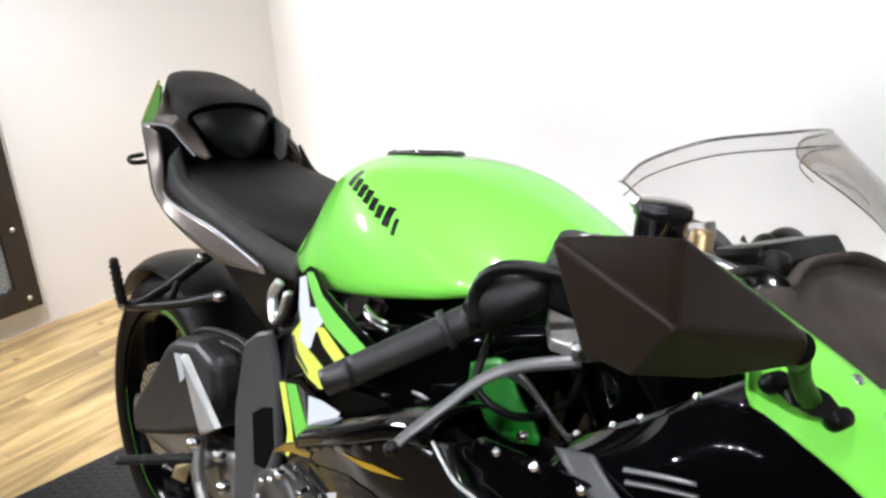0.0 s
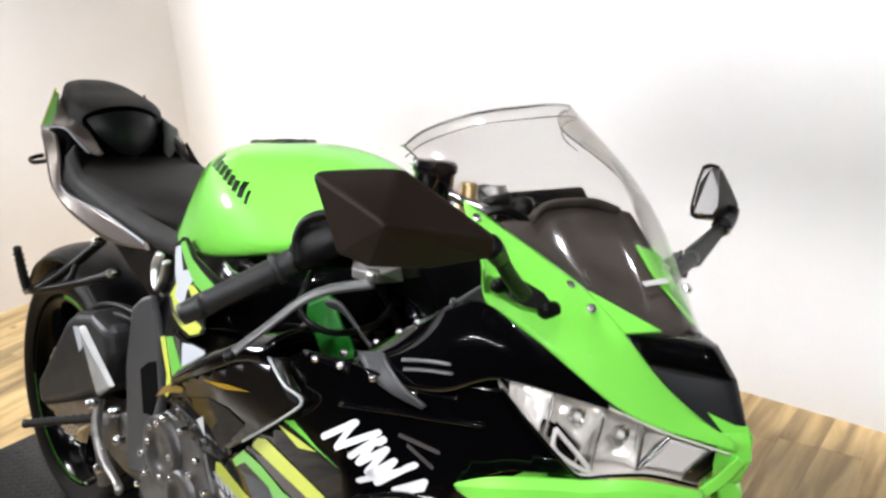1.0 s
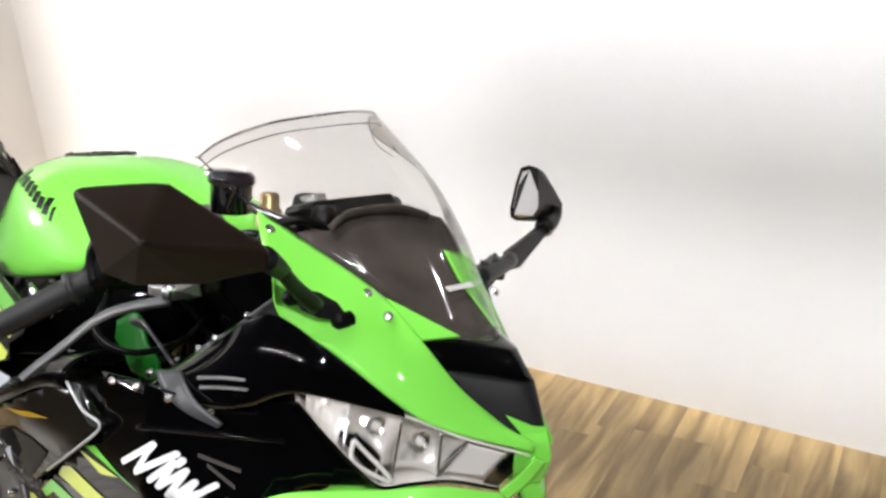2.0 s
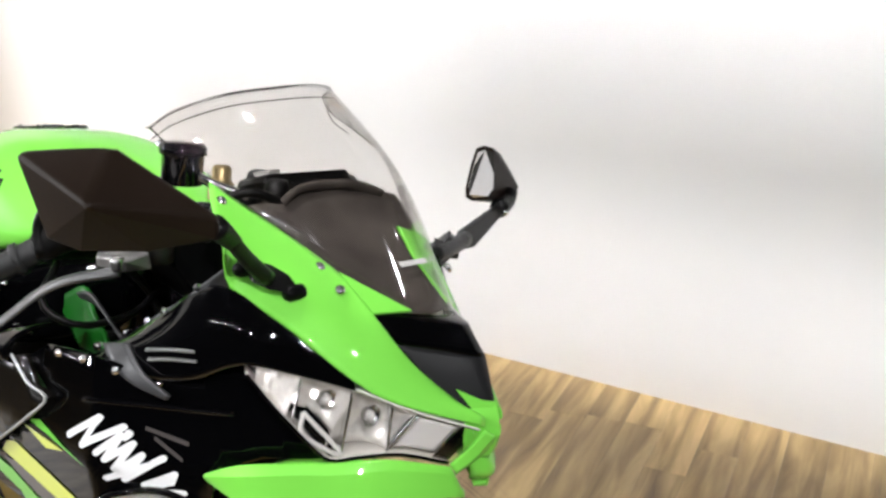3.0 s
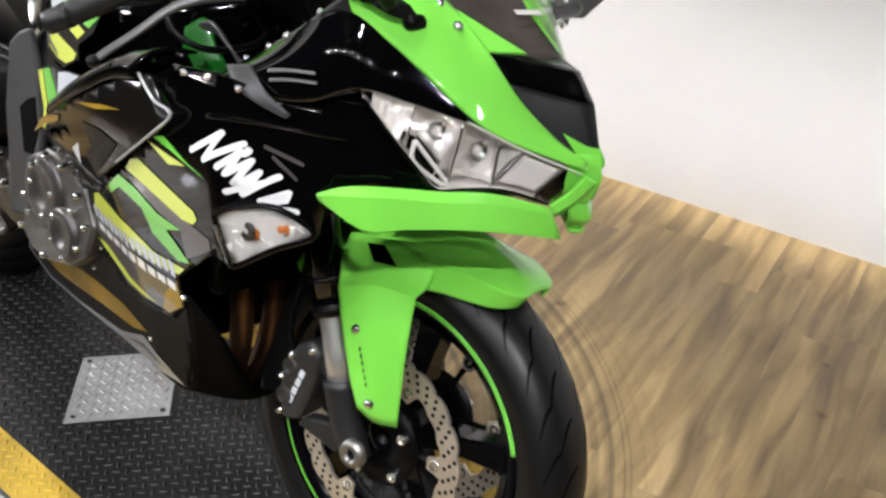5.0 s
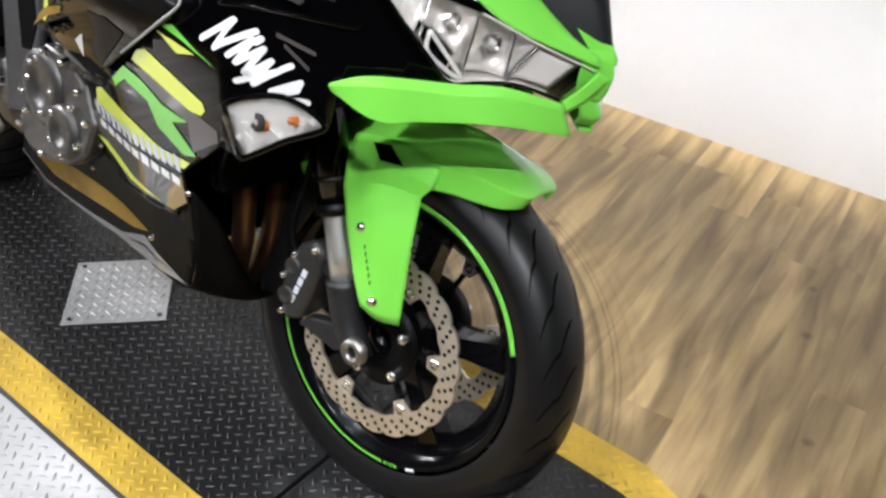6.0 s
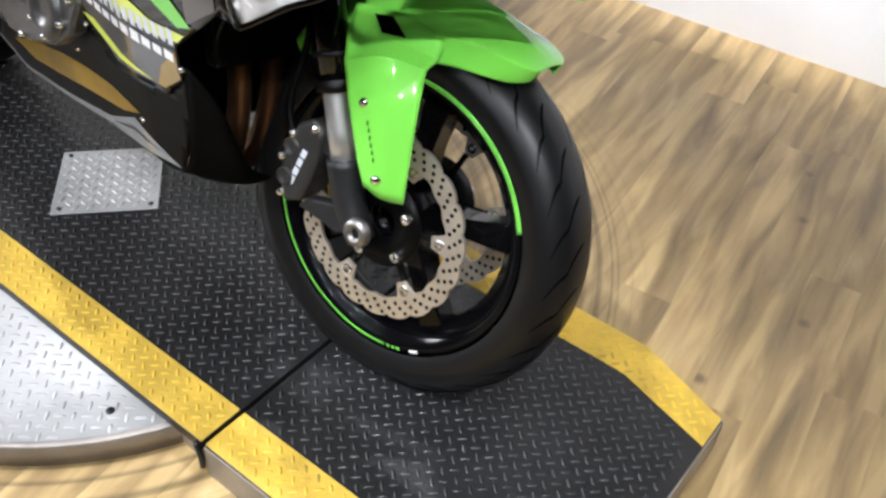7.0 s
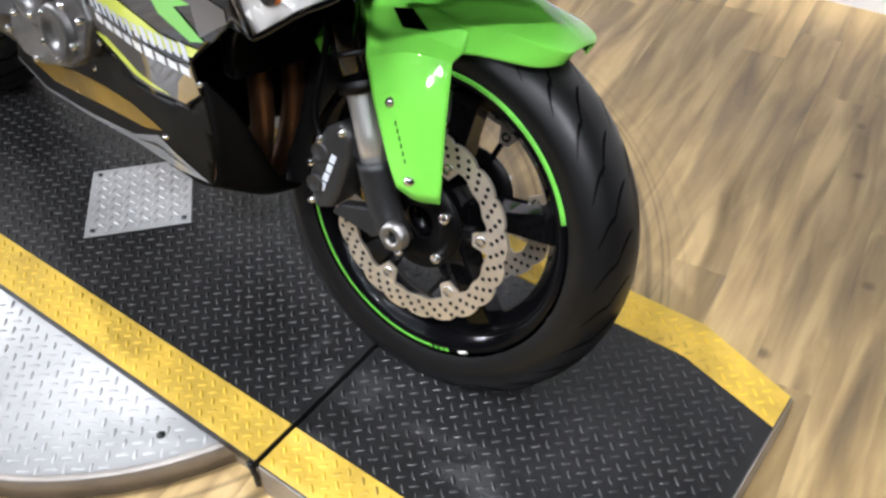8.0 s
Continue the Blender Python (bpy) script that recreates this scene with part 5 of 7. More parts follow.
put_part("screen_label", mesh_of("screen_label", [(0.0760, 0.012, 0.9590), (0.0770, 0.061, 0.9585), (0.0840, 0.061, 0.9545), (0.0830, 0.012, 0.9550)], [(0, 1, 2, 3)], False), WHITE_DECAL, bike, "white plain label bar on the dash", solid=0.001, offset=0)
put_part("screen_bracket", tube_mesh("screen_bracket", [(-0.16, -0.165, 1.075), (-0.12, -0.14, 1.04), (-0.07, -0.10, 1.02)], 0.006, 8, 10), CHROME, bike, "bright screen bracket")


# ---- mirrors ----
def right_mirror():
    shell = put_part("mirror", hull_mesh("mirror", [(-0.031, -0.413, 1.092), (0.034, -0.356, 1.106), (0.078, -0.409, 1.062), (0.000, -0.398, 1.016), (0.030, -0.382, 1.008), (0.060, -0.330, 1.008), (0.100, -0.283, 1.046), (0.094, -0.276, 1.022), (0.060, -0.272, 1.030), (-0.028, -0.398, 1.090), (0.006, -0.384, 1.018)]), SHELL, bike, "matt black faceted rear-view mirror", bevel=0.006, segments=3)
    put_part("mirror_glass", mesh_of("mirror_glass", [(-0.0255, -0.398, 1.080), (0.0005, -0.382, 1.026), (0.050, -0.286, 1.032), (0.016, -0.350, 1.084)], [(0, 1, 2, 3)], False), MIRROR, shell, solid=0.002, offset=0)
    put_part("mirror_neck", tube_mesh("mirror_neck", [(0.088, -0.280, 1.034), (0.080, -0.262, 1.024), (0.070, -0.240, 1.010)], 0.0125, 14, 8, 0.009), PLASTIC, shell)
    put_part("mirror_arm", tube_mesh("mirror_arm", [(0.076, -0.250, 1.016), (0.062, -0.212, 0.986), (0.056, -0.180, 0.962)], 0.0078, 12, 10, 0.0095), PLASTIC, shell, "black folding mirror arm")
    put_part("mirror_foot", hull_mesh("mirror_foot", [Vector((0.046, -0.166, 0.958)) + Vector(d) for d in ((-0.026, -0.008, 0.014), (0.028, 0.020, -0.008), (0.034, 0.012, -0.014), (-0.02, -0.016, 0.0), (0.0, -0.03, 0.0), (0.018, -0.016, -0.008), (-0.018, 0.01, 0.014), (0.01, 0.02, 0.004))]), PLASTIC, shell, bevel=0.005, segments=3)
    for p in ((0.068, -0.150, 0.944), (0.026, -0.185, 0.966)):
        put_part("mirror_bolt", lathe_mesh("mirror_bolt", [(0.0, -0.014), (0.006, -0.013), (0.009, -0.008), (0.009, 0.01)], p, 14), ENGINE, shell)


def left_mirror():
    face = [(-0.068, 0.355, 1.067), (-0.064, 0.370, 1.071), (-0.058, 0.388, 1.067), (-0.056, 0.394, 1.028), (-0.055, 0.397, 1.000), (-0.057, 0.385, 0.985), (-0.066, 0.353, 0.983), (-0.068, 0.341, 0.989), (-0.070, 0.340, 1.002), (-0.070, 0.348, 1.042)]
    back = [(-0.085, 0.420, 1.060), (-0.085, 0.450, 1.052), (-0.086, 0.490, 1.020), (-0.084, 0.517, 0.993), (-0.082, 0.510, 0.974), (-0.082, 0.450, 0.969), (-0.100, 0.41, 1.02)]
    shell = put_part("mirror", hull_mesh("mirror", face + back), SHELL, bike, "matt black rear-view mirror folded round to show its glass", bevel=0.004, segments=3)
    c = sum((Vector(p) for p in face), Vector()) / len(face)
    n = (Vector(face[0]) - c).cross(Vector(face[4]) - c).normalized()
    if n.x < 0:
        n = -n
    put_part("mirror_glass", mesh_of("mirror_glass", [c + (Vector(p) - c) * 0.86 + n * 0.0035 for p in face], [tuple(range(len(face)))], False), MIRROR, shell, "pale mirror glass", solid=0.0015, offset=0)
    put_part("mirror_arm", hull_mesh("mirror_arm", [(x + d, y - 1.2 * d, z) for d in (-0.008, 0.008) for x, y, z in ((-0.060, 0.420, 0.972), (-0.062, 0.446, 0.964), (-0.055, 0.428, 0.956), (-0.020, 0.262, 0.950), (-0.016, 0.267, 0.926), (-0.024, 0.316, 0.924), (-0.040, 0.372, 0.941))]), PLASTIC, shell, "black folding mirror arm", bevel=0.005, segments=3)
    put_part("mirror_elbow", tube_mesh("mirror_elbow", [(-0.058, 0.424, 0.966), (-0.066, 0.458, 0.976), (-0.070, 0.470, 0.992)], 0.016, 14, 8, 0.013), PLASTIC, shell)
    put_part("mirror_pin", lathe_mesh("mirror_pin", [(0.0, -0.004), (0.004, -0.003), (0.0045, 0.004)], (-0.046, 0.425, 0.962), 10), CHROME, shell)
    put_part("mirror_neck", tube_mesh("mirror_neck", [(-0.018, 0.280, 0.940), (-0.008, 0.250, 0.938), (0.012, 0.190, 0.938), (0.022, 0.150, 0.938)], 0.0125, 12, 8, 0.012), PLASTIC, shell)
    put_part("mirror_knuckle", hull_mesh("mirror_knuckle", [(x + d, y - 1.3 * d, z) for d in (-0.012, 0.012) for x, y, z in ((-0.005, 0.206, 0.956), (-0.005, 0.228, 0.954), (-0.005, 0.252, 0.938), (-0.005, 0.250, 0.917), (-0.005, 0.217, 0.923))]), PLASTIC, shell, bevel=0.006, segments=3)
    put_part("mirror_foot", hull_mesh("mirror_foot", [(0.010, 0.165, 0.962), (0.012, 0.196, 0.922), (0.010, 0.190, 0.952), (0.024, 0.150, 0.955), (0.030, 0.165, 0.918), (0.020, 0.200, 0.930)]), PLASTIC, shell, bevel=0.004)


right_mirror()
left_mirror()


# ---- tank, seats, tail ----
def body_mesh(name, sections, nu=40, nv=6, power=3.0, low=2.2):
    """A body through sections of (x, half width, bottom, top, height of the widest line)."""
    rings = []
    for x, w, zb, zt, zm in sections:
        ring = []
        for k in range(24):
            a = 2 * math.pi * k / 24
            c, s = math.cos(a), math.sin(a)
            e = 2 / (power if c > 0 else low)
            z = zm + (math.copysign(abs(c) ** e, c)) * ((zt - zm) if c > 0 else (zm - zb))
            ring.append((x, math.copysign(w * abs(s) ** (2 / (power if c > 0 else low)), s), z))
        rings.append(ring)
    return loft_mesh(name, rings, nu, nv, True, True)


TANK = [
    (-0.862, [(0, 0.850), (0.05, 0.848), (0.080, 0.838), (0.092, 0.825), (0.095, 0.815), (0.080, 0.805), (0, 0.800)]),
    (-0.845, [(0, 0.890), (0.05, 0.886), (0.082, 0.868), (0.104, 0.840), (0.110, 0.820), (0.095, 0.806), (0, 0.800)]),
    (-0.80, [(0, 0.962), (0.05, 0.955), (0.088, 0.925), (0.118, 0.868), (0.134, 0.828), (0.112, 0.810), (0, 0.802)]),
    (-0.75, [(0, 1.000), (0.06, 0.994), (0.106, 0.966), (0.138, 0.905), (0.155, 0.838), (0.135, 0.818), (0, 0.810)]),
    (-0.70, [(0, 1.016), (0.07, 1.010), (0.125, 0.986), (0.154, 0.930), (0.167, 0.844), (0.145, 0.824), (0, 0.815)]),
    (-0.648, [(0, 1.022), (0.08, 1.017), (0.145, 0.995), (0.170, 0.945), (0.178, 0.850), (0.155, 0.834), (0, 0.820)]),
    (-0.58, [(0, 1.026), (0.08, 1.020), (0.152, 0.992), (0.182, 0.945), (0.188, 0.863), (0.165, 0.848), (0, 0.830)]),
    (-0.513, [(0, 1.022), (0.08, 1.015), (0.150, 0.985), (0.180, 0.948), (0.191, 0.879), (0.170, 0.866), (0, 0.850)]),
    (-0.44, [(0, 1.006), (0.07, 0.999), (0.132, 0.976), (0.170, 0.944), (0.186, 0.898), (0.165, 0.886), (0, 0.870)]),
    (-0.38, [(0, 0.986), (0.06, 0.980), (0.110, 0.964), (0.146, 0.942), (0.168, 0.916), (0.145, 0.905), (0, 0.890)]),
    (-0.335, [(0, 0.964), (0.045, 0.960), (0.078, 0.952), (0.106, 0.942), (0.126, 0.930), (0.108, 0.922), (0, 0.912)]),
    (-0.318, [(0, 0.946), (0.03, 0.945), (0.048, 0.943), (0.060, 0.940), (0.066, 0.935), (0.052, 0.930), (0, 0.925)]),
]


def on_surface(me):
    """Finds the outer surface of a mesh at x, z, from one side."""
    tree = BVHTree.FromPolygons([tuple(v.co) for v in me.vertices], [tuple(p.vertices) for p in me.polygons])

    def place(x, z, side, lift=0.0):
        hit = tree.ray_cast(Vector((x, side * 2.0, z)), Vector((0, -side, 0)))[0]
        return (x, (hit.y if hit else 0.0) + side * lift, z)

    return place


tank_rings = [[(x, -y, z) for y, z in half] + [(x, y, z) for y, z in half[-2:0:-1]] for x, half in TANK]
tank = put_part("fuel_tank", loft_mesh("fuel_tank", tank_rings, 72, 6, True, True), GREEN, bike, "glossy lime green fuel tank")
tank_at = on_surface(tank.data)
cap = put_part("filler_cap", lathe_mesh("filler_cap", [(0.0, 0.004), (0.034, 0.004), (0.038, 0.008), (0.056, 0.008), (0.060, 0.003), (0.060, -0.02)], (0, 0, 0), 40, "z"), PLASTIC, tank, "black fuel filler cap ring")
cap.location, cap.rotation_euler = (-0.690, 0.008, 1.0105), (0, radians(-8), 0)
put_part("key_flap", box_mesh("key_flap", (0.034, 0.022, 0.006), (0.004, 0, 0.007)), ALLOY_DARK, cap, bevel=0.002)
for k in range(5):
    a = 2 * math.pi * k / 5 + 0.3
    put_part("cap_screw", lathe_mesh("cap_screw", [(0.0, 0.0105), (0.003, 0.010), (0.0038, 0.0075)], (0.047 * math.cos(a), 0.047 * math.sin(a), 0), 10, "z"), CHROME, cap)
# the tank badge as a row of plain slanted black bars
for s in (-1, 1):
    for k, tall in enumerate((0.86, 0.68, 0.66, 0.70, 0.66, 0.68, 1.0, 0.86)):
        q = (k + 0.5) / 8
        x, z = -0.655 + 0.152 * q, 0.9955 - 0.018 * q - 0.020 * q * q
        wide, h = (0.0066 if k < 7 else 0.0034), 0.0112
        bar = [(x - wide + 0.003, z - h), (x + wide + 0.003, z - h), (x + wide, z), (x + wide - 0.002, z + h * (2 * tall - 1)), (x - wide - 0.002, z + h * (2 * tall - 1)), (x - wide, z)]
        v = [tank_at(px, pz, s, 0.0004) for px, pz in bar]
        put_part("badge_bar", mesh_of("badge_bar", v, [(0, 1, 2, 5), (5, 2, 3, 4)], False), BLACK_DECAL, tank, "black plain slanted bar", solid=0.0016, offset=0)

put_part("rider_seat", body_mesh("rider_seat", [(-0.835, 0.080, 0.79, 0.885, 0.825), (-0.90, 0.112, 0.772, 0.888, 0.83), (-0.98, 0.134, 0.782, 0.890, 0.842), (-1.10, 0.145, 0.80, 0.896, 0.858), (-1.20, 0.145, 0.82, 0.896, 0.868), (-1.262, 0.140, 0.83, 0.896, 0.872), (-1.285, 0.115, 0.845, 0.892, 0.872)], 40, 6, 2.4, 2.4), SEAT, bike, "black vinyl rider seat")
for m in (lambda p: p, flip):
    put_part("seat_bolster", loft_mesh("seat_bolster", [m([(-1.255, -0.128, 0.925), (-1.20, -0.134, 0.882), (-1.10, -0.138, 0.868), (-0.98, -0.130, 0.850), (-0.90, -0.118, 0.835), (-0.83, -0.10, 0.822)]), m([(-1.262, -0.143, 0.90), (-1.20, -0.150, 0.866), (-1.10, -0.152, 0.850), (-0.98, -0.145, 0.832), (-0.90, -0.132, 0.816), (-0.83, -0.112, 0.805)]), m([(-1.265, -0.145, 0.835), (-1.20, -0.150, 0.828), (-1.10, -0.153, 0.812), (-0.98, -0.147, 0.795), (-0.90, -0.135, 0.785), (-0.83, -0.112, 0.785)])], 30, 3, straight=True), SEAT_EDGE, bike, "smooth grey-black seat side", solid=0.006, offset=0)
PILLION = [(-1.283, 0.074, 0.999, 0.948), (-1.300, 0.088, 1.007, 0.950), (-1.340, 0.094, 1.018, 0.958), (-1.390, 0.090, 1.027, 0.975), (-1.440, 0.078, 1.039, 0.990), (-1.475, 0.064, 1.043, 1.004), (-1.490, 0.046, 1.038, 1.014)]
pillion_rings = []
for x, w, top, low in PILLION:
    half = [(0, top), (0.45 * w, top - 0.001), (0.80 * w, top - 0.006), (0.95 * w, top - 0.013), (w, top - 0.024), (0.97 * w, low), (0, low - 0.004)]
    pillion_rings.append([(x, -y, z) for y, z in half] + [(x, y, z) for y, z in half[-2:0:-1]])
pillion = put_part("pillion_seat", creased(loft_mesh("pillion_seat", pillion_rings, 72, 5, True, True), 30), SEAT_EDGE, bike, "black vinyl pillion seat")
shield = [[(-1.304, -0.088, 0.974), (-1.284, -0.058, 0.994), (-1.280, -0.008, 1.000), (-1.282, 0.036, 0.994), (-1.294, 0.072, 0.976)], [(-1.286, -0.084, 0.952), (-1.262, -0.048, 0.966), (-1.254, 0, 0.972), (-1.262, 0.044, 0.964), (-1.286, 0.072, 0.948)], [(-1.276, -0.064, 0.928), (-1.252, -0.032, 0.930), (-1.246, 0, 0.932), (-1.254, 0.032, 0.930), (-1.276, 0.062, 0.926)], [(-1.268, -0.030, 0.902), (-1.262, -0.010, 0.895), (-1.260, 0.008, 0.892), (-1.262, 0.022, 0.897), (-1.268, 0.036, 0.905)]]
put_part("pillion_front", loft_mesh("pillion_front", shield, 20, 5), PAD, pillion, "smooth black shield-shaped front pad", solid=0.006, offset=0)
rim_line = [shield[3][2], shield[3][0], shield[2][0], shield[1][0]] + shield[0] + [shield[1][4], shield[2][4], shield[3][4], shield[3][2]]
put_part("seam", tube_mesh("seam", [(x + 0.004, y, z) for x, y, z in rim_line], 0.0062, 8, 80), SIPE, pillion, "deep black seam")
put_part("pillion_base", hull_mesh("pillion_base", [(x, s * y, z) for s in (-1, 1) for x, y, z in ((-1.27, 0.03, 0.895), (-1.285, 0.085, 0.94), (-1.30, 0.09, 0.96), (-1.45, 0.075, 1.005), (-1.45, 0.09, 0.94), (-1.30, 0.11, 0.88))]), SIPE, pillion)
tail = put_part("tail_cowl", body_mesh("tail_cowl", [(-0.86, 0.112, 0.782, 0.80, 0.79), (-0.96, 0.140, 0.762, 0.815, 0.79), (-1.10, 0.150, 0.775, 0.85, 0.815), (-1.24, 0.148, 0.785, 0.885, 0.84), (-1.34, 0.136, 0.80, 0.93, 0.88), (-1.43, 0.114, 0.865, 0.975, 0.93), (-1.50, 0.090, 0.915, 0.995, 0.96), (-1.55, 0.05, 0.945, 0.985, 0.97)], 40, 6, 3.4, 2.6), PLASTIC, bike, "black tail unit with bronze grey side panels")
for m in (lambda p: p, flip):
    put_part("tail_side", loft_mesh("tail_side", [m([(-1.402, -0.096, 1.018), (-1.384, -0.094, 0.982), (-1.312, -0.093, 0.960), (-1.255, -0.091, 0.944), (-1.192, -0.096, 0.916)]), m([(-1.392, -0.123, 0.943), (-1.316, -0.125, 0.953), (-1.272, -0.116, 0.934), (-1.230, -0.106, 0.912), (-1.205, -0.098, 0.908)])], 24, 5), TAIL_GREY, tail, "bronze grey tail side panel", solid=0.006, offset=0)
    put_part("tail_side_edge", tube_mesh("tail_side_edge", m([(-1.442, -0.127, 0.937), (-1.316, -0.128, 0.952), (-1.272, -0.119, 0.933), (-1.230, -0.109, 0.911)]), 0.0025, 8, 24), SILVER_DECAL, tail, "bright panel edge")
    put_part("tail_panel", loft_mesh("tail_panel", [m([(-1.43, -0.126, 0.934), (-1.335, -0.138, 0.935), (-1.285, -0.148, 0.900), (-1.262, -0.152, 0.842), (-1.20, -0.157, 0.830), (-1.10, -0.160, 0.828), (-1.017, -0.158, 0.824), (-0.885, -0.148, 0.800)]), m([(-1.435, -0.128, 0.925), (-1.36, -0.150, 0.905), (-1.315, -0.160, 0.866), (-1.278, -0.164, 0.828), (-1.20, -0.166, 0.800), (-1.10, -0.166, 0.785), (-1.0, -0.162, 0.776), (-0.875, -0.148, 0.788)])], 40, 5), TAIL_GREY, tail, "bronze grey lower tail panel", solid=0.006, offset=0)
    put_part("tail_panel_edge", tube_mesh("tail_panel_edge", m([(-1.26, -0.157, 0.838), (-1.20, -0.162, 0.829), (-1.10, -0.164, 0.827), (-1.017, -0.162, 0.823), (-0.89, -0.152, 0.799)]), 0.0022, 8, 30), SILVER_DECAL, tail, "bright panel edge")
for m in (lambda p: p,):
    put_part("tail_accent", loft_mesh("tail_accent", [m([(-1.474, -0.113, 0.934), (-1.430, -0.117, 0.939), (-1.388, -0.120, 0.944)]), m([(-1.414, -0.104, 1.018), (-1.408, -0.104, 1.017), (-1.402, -0.104, 1.015)])], 10, 5), GREEN, tail, "lime green tail flash", solid=0.004, offset=0)
    put_part("tail_flash", loft_mesh("tail_flash", [m([(-1.482, -0.111, 0.934), (-1.470, -0.115, 0.934)]), m([(-1.422, -0.102, 1.026), (-1.413, -0.106, 1.022)])], 4, 5), YELLOW_DECAL, tail, solid=0.005, offset=0)
for m in (lambda p: p, flip):
    put_part("tail_edge", tube_mesh("tail_edge", m([(-1.30, -0.147, 0.875), (-1.36, -0.142, 0.912), (-1.43, -0.127, 0.925), (-1.51, -0.098, 0.932)]), 0.004, 8, 16), SILVER_DECAL, tail)
put_part("tail_plate", mesh_of("tail_plate", [(-1.330, 0.090, 0.985), (-1.235, 0.092, 0.960), (-1.253, 0.094, 0.902), (-1.294, 0.092, 0.874), (-1.335, 0.090, 0.90)], [(0, 1, 2, 3, 4)], False), GUARD, tail, "pale grey panel beside the pillion pad", solid=0.005, offset=0)
put_part("tail_light", hull_mesh("tail_light", [(-1.53, -0.06, 0.975), (-1.53, 0.06, 0.975), (-1.565, 0, 0.968), (-1.53, -0.05, 0.95), (-1.53, 0.05, 0.95), (-1.56, 0, 0.95)]), AMBER, tail, bevel=0.004)
for m in (lambda p: p, flip):
    put_part("seat_hook", tube_mesh("seat_hook", m([(-1.40, -0.128, 0.868), (-1.44, -0.145, 0.858), (-1.47, -0.14, 0.862), (-1.45, -0.12, 0.872)]), 0.005, 8, 14), PLASTIC, tail, "black luggage hook")

# ---- frame, subframe, hangers ----
def hanger(m):
    h = put_part("footrest_hanger", tube_mesh("footrest_hanger", m([(-1.10, -0.135, 0.755), (-1.17, -0.165, 0.69), (-1.25, -0.19, 0.630), (-1.312, -0.20, 0.602)]), 0.0095, 10, 20), PLASTIC, bike, "black pillion footrest hanger")
    put_part("hanger_stay", tube_mesh("hanger_stay", m([(-0.99, -0.155, 0.718), (-1.10, -0.172, 0.672), (-1.22, -0.188, 0.628), (-1.312, -0.20, 0.600)]), 0.009, 10, 16), PLASTIC, h)
    put_part("hanger_stay", tube_mesh("hanger_stay", m([(-1.16, -0.163, 0.697), (-1.16, -0.178, 0.655)]), 0.007, 10, 4), PLASTIC, h)
    put_part("pillion_peg", tube_mesh("pillion_peg", m([(-1.318, -0.205, 0.598), (-1.302, -0.222, 0.650), (-1.285, -0.238, 0.705)]), 0.010, 10, 10, 0.0085), GRIP, h, "folded rubber pillion footrest")
    for k in range(6):
        q = k / 6
        put_part("peg_rib", lathe_mesh("peg_rib", [(0.010, -0.002), (0.0125, 0.0), (0.010, 0.002)], m([(-1.312 + 0.026 * q, -0.212 - 0.026 * q, 0.618 + 0.085 * q)])[0], 10, "z"), GRIP, h)
    for p in ((-1.103, -0.148, 0.752), (-0.992, -0.168, 0.716), (-1.312, -0.21, 0.602)):
        put_part("hanger_bolt", lathe_mesh("hanger_bolt", [(0.0, -0.008), (0.006, -0.007), (0.009, -0.002), (0.009, 0.012)] if m([(0, -1, 0)])[0][1] < 0 else [(0.0, 0.008), (0.006, 0.007), (0.009, 0.002), (0.009, -0.012)], m([p])[0], 12), CHROME, h)


hanger(lambda p: p)
hanger(flip)


def frame_spar(m):
    return loft_mesh("frame_spar", [m([(-0.27, -0.105, 0.905), (-0.40, -0.165, 0.865), (-0.56, -0.195, 0.822), (-0.70, -0.172, 0.780), (-0.80, -0.165, 0.70), (-0.85, -0.165, 0.56), (-0.83, -0.165, 0.42)]), m([(-0.27, -0.115, 0.80), (-0.40, -0.178, 0.76), (-0.54, -0.205, 0.74), (-0.64, -0.195, 0.70), (-0.71, -0.185, 0.63), (-0.735, -0.18, 0.53), (-0.73, -0.175, 0.42)])], 36, 5)


both(frame_spar, "frame_spar", BLACK, bike, "gloss black perimeter frame spar", solid=0.03, offset=0)


def flank(outline, lift=0.0):
    """Points of an outline in x, z on the slanting plane of the frame covers."""
    return [(x, -0.502 - 0.235 * x + 0.185 * z - lift, z) for x, z in outline]


def graphic(outline, mat, m, parent, lift=0.0022, label=""):
    v = m(flank(outline, lift))
    put_part("graphic", mesh_of("graphic", v, [tuple(range(len(v)))], False), mat, parent, label, solid=0.0012, offset=0)


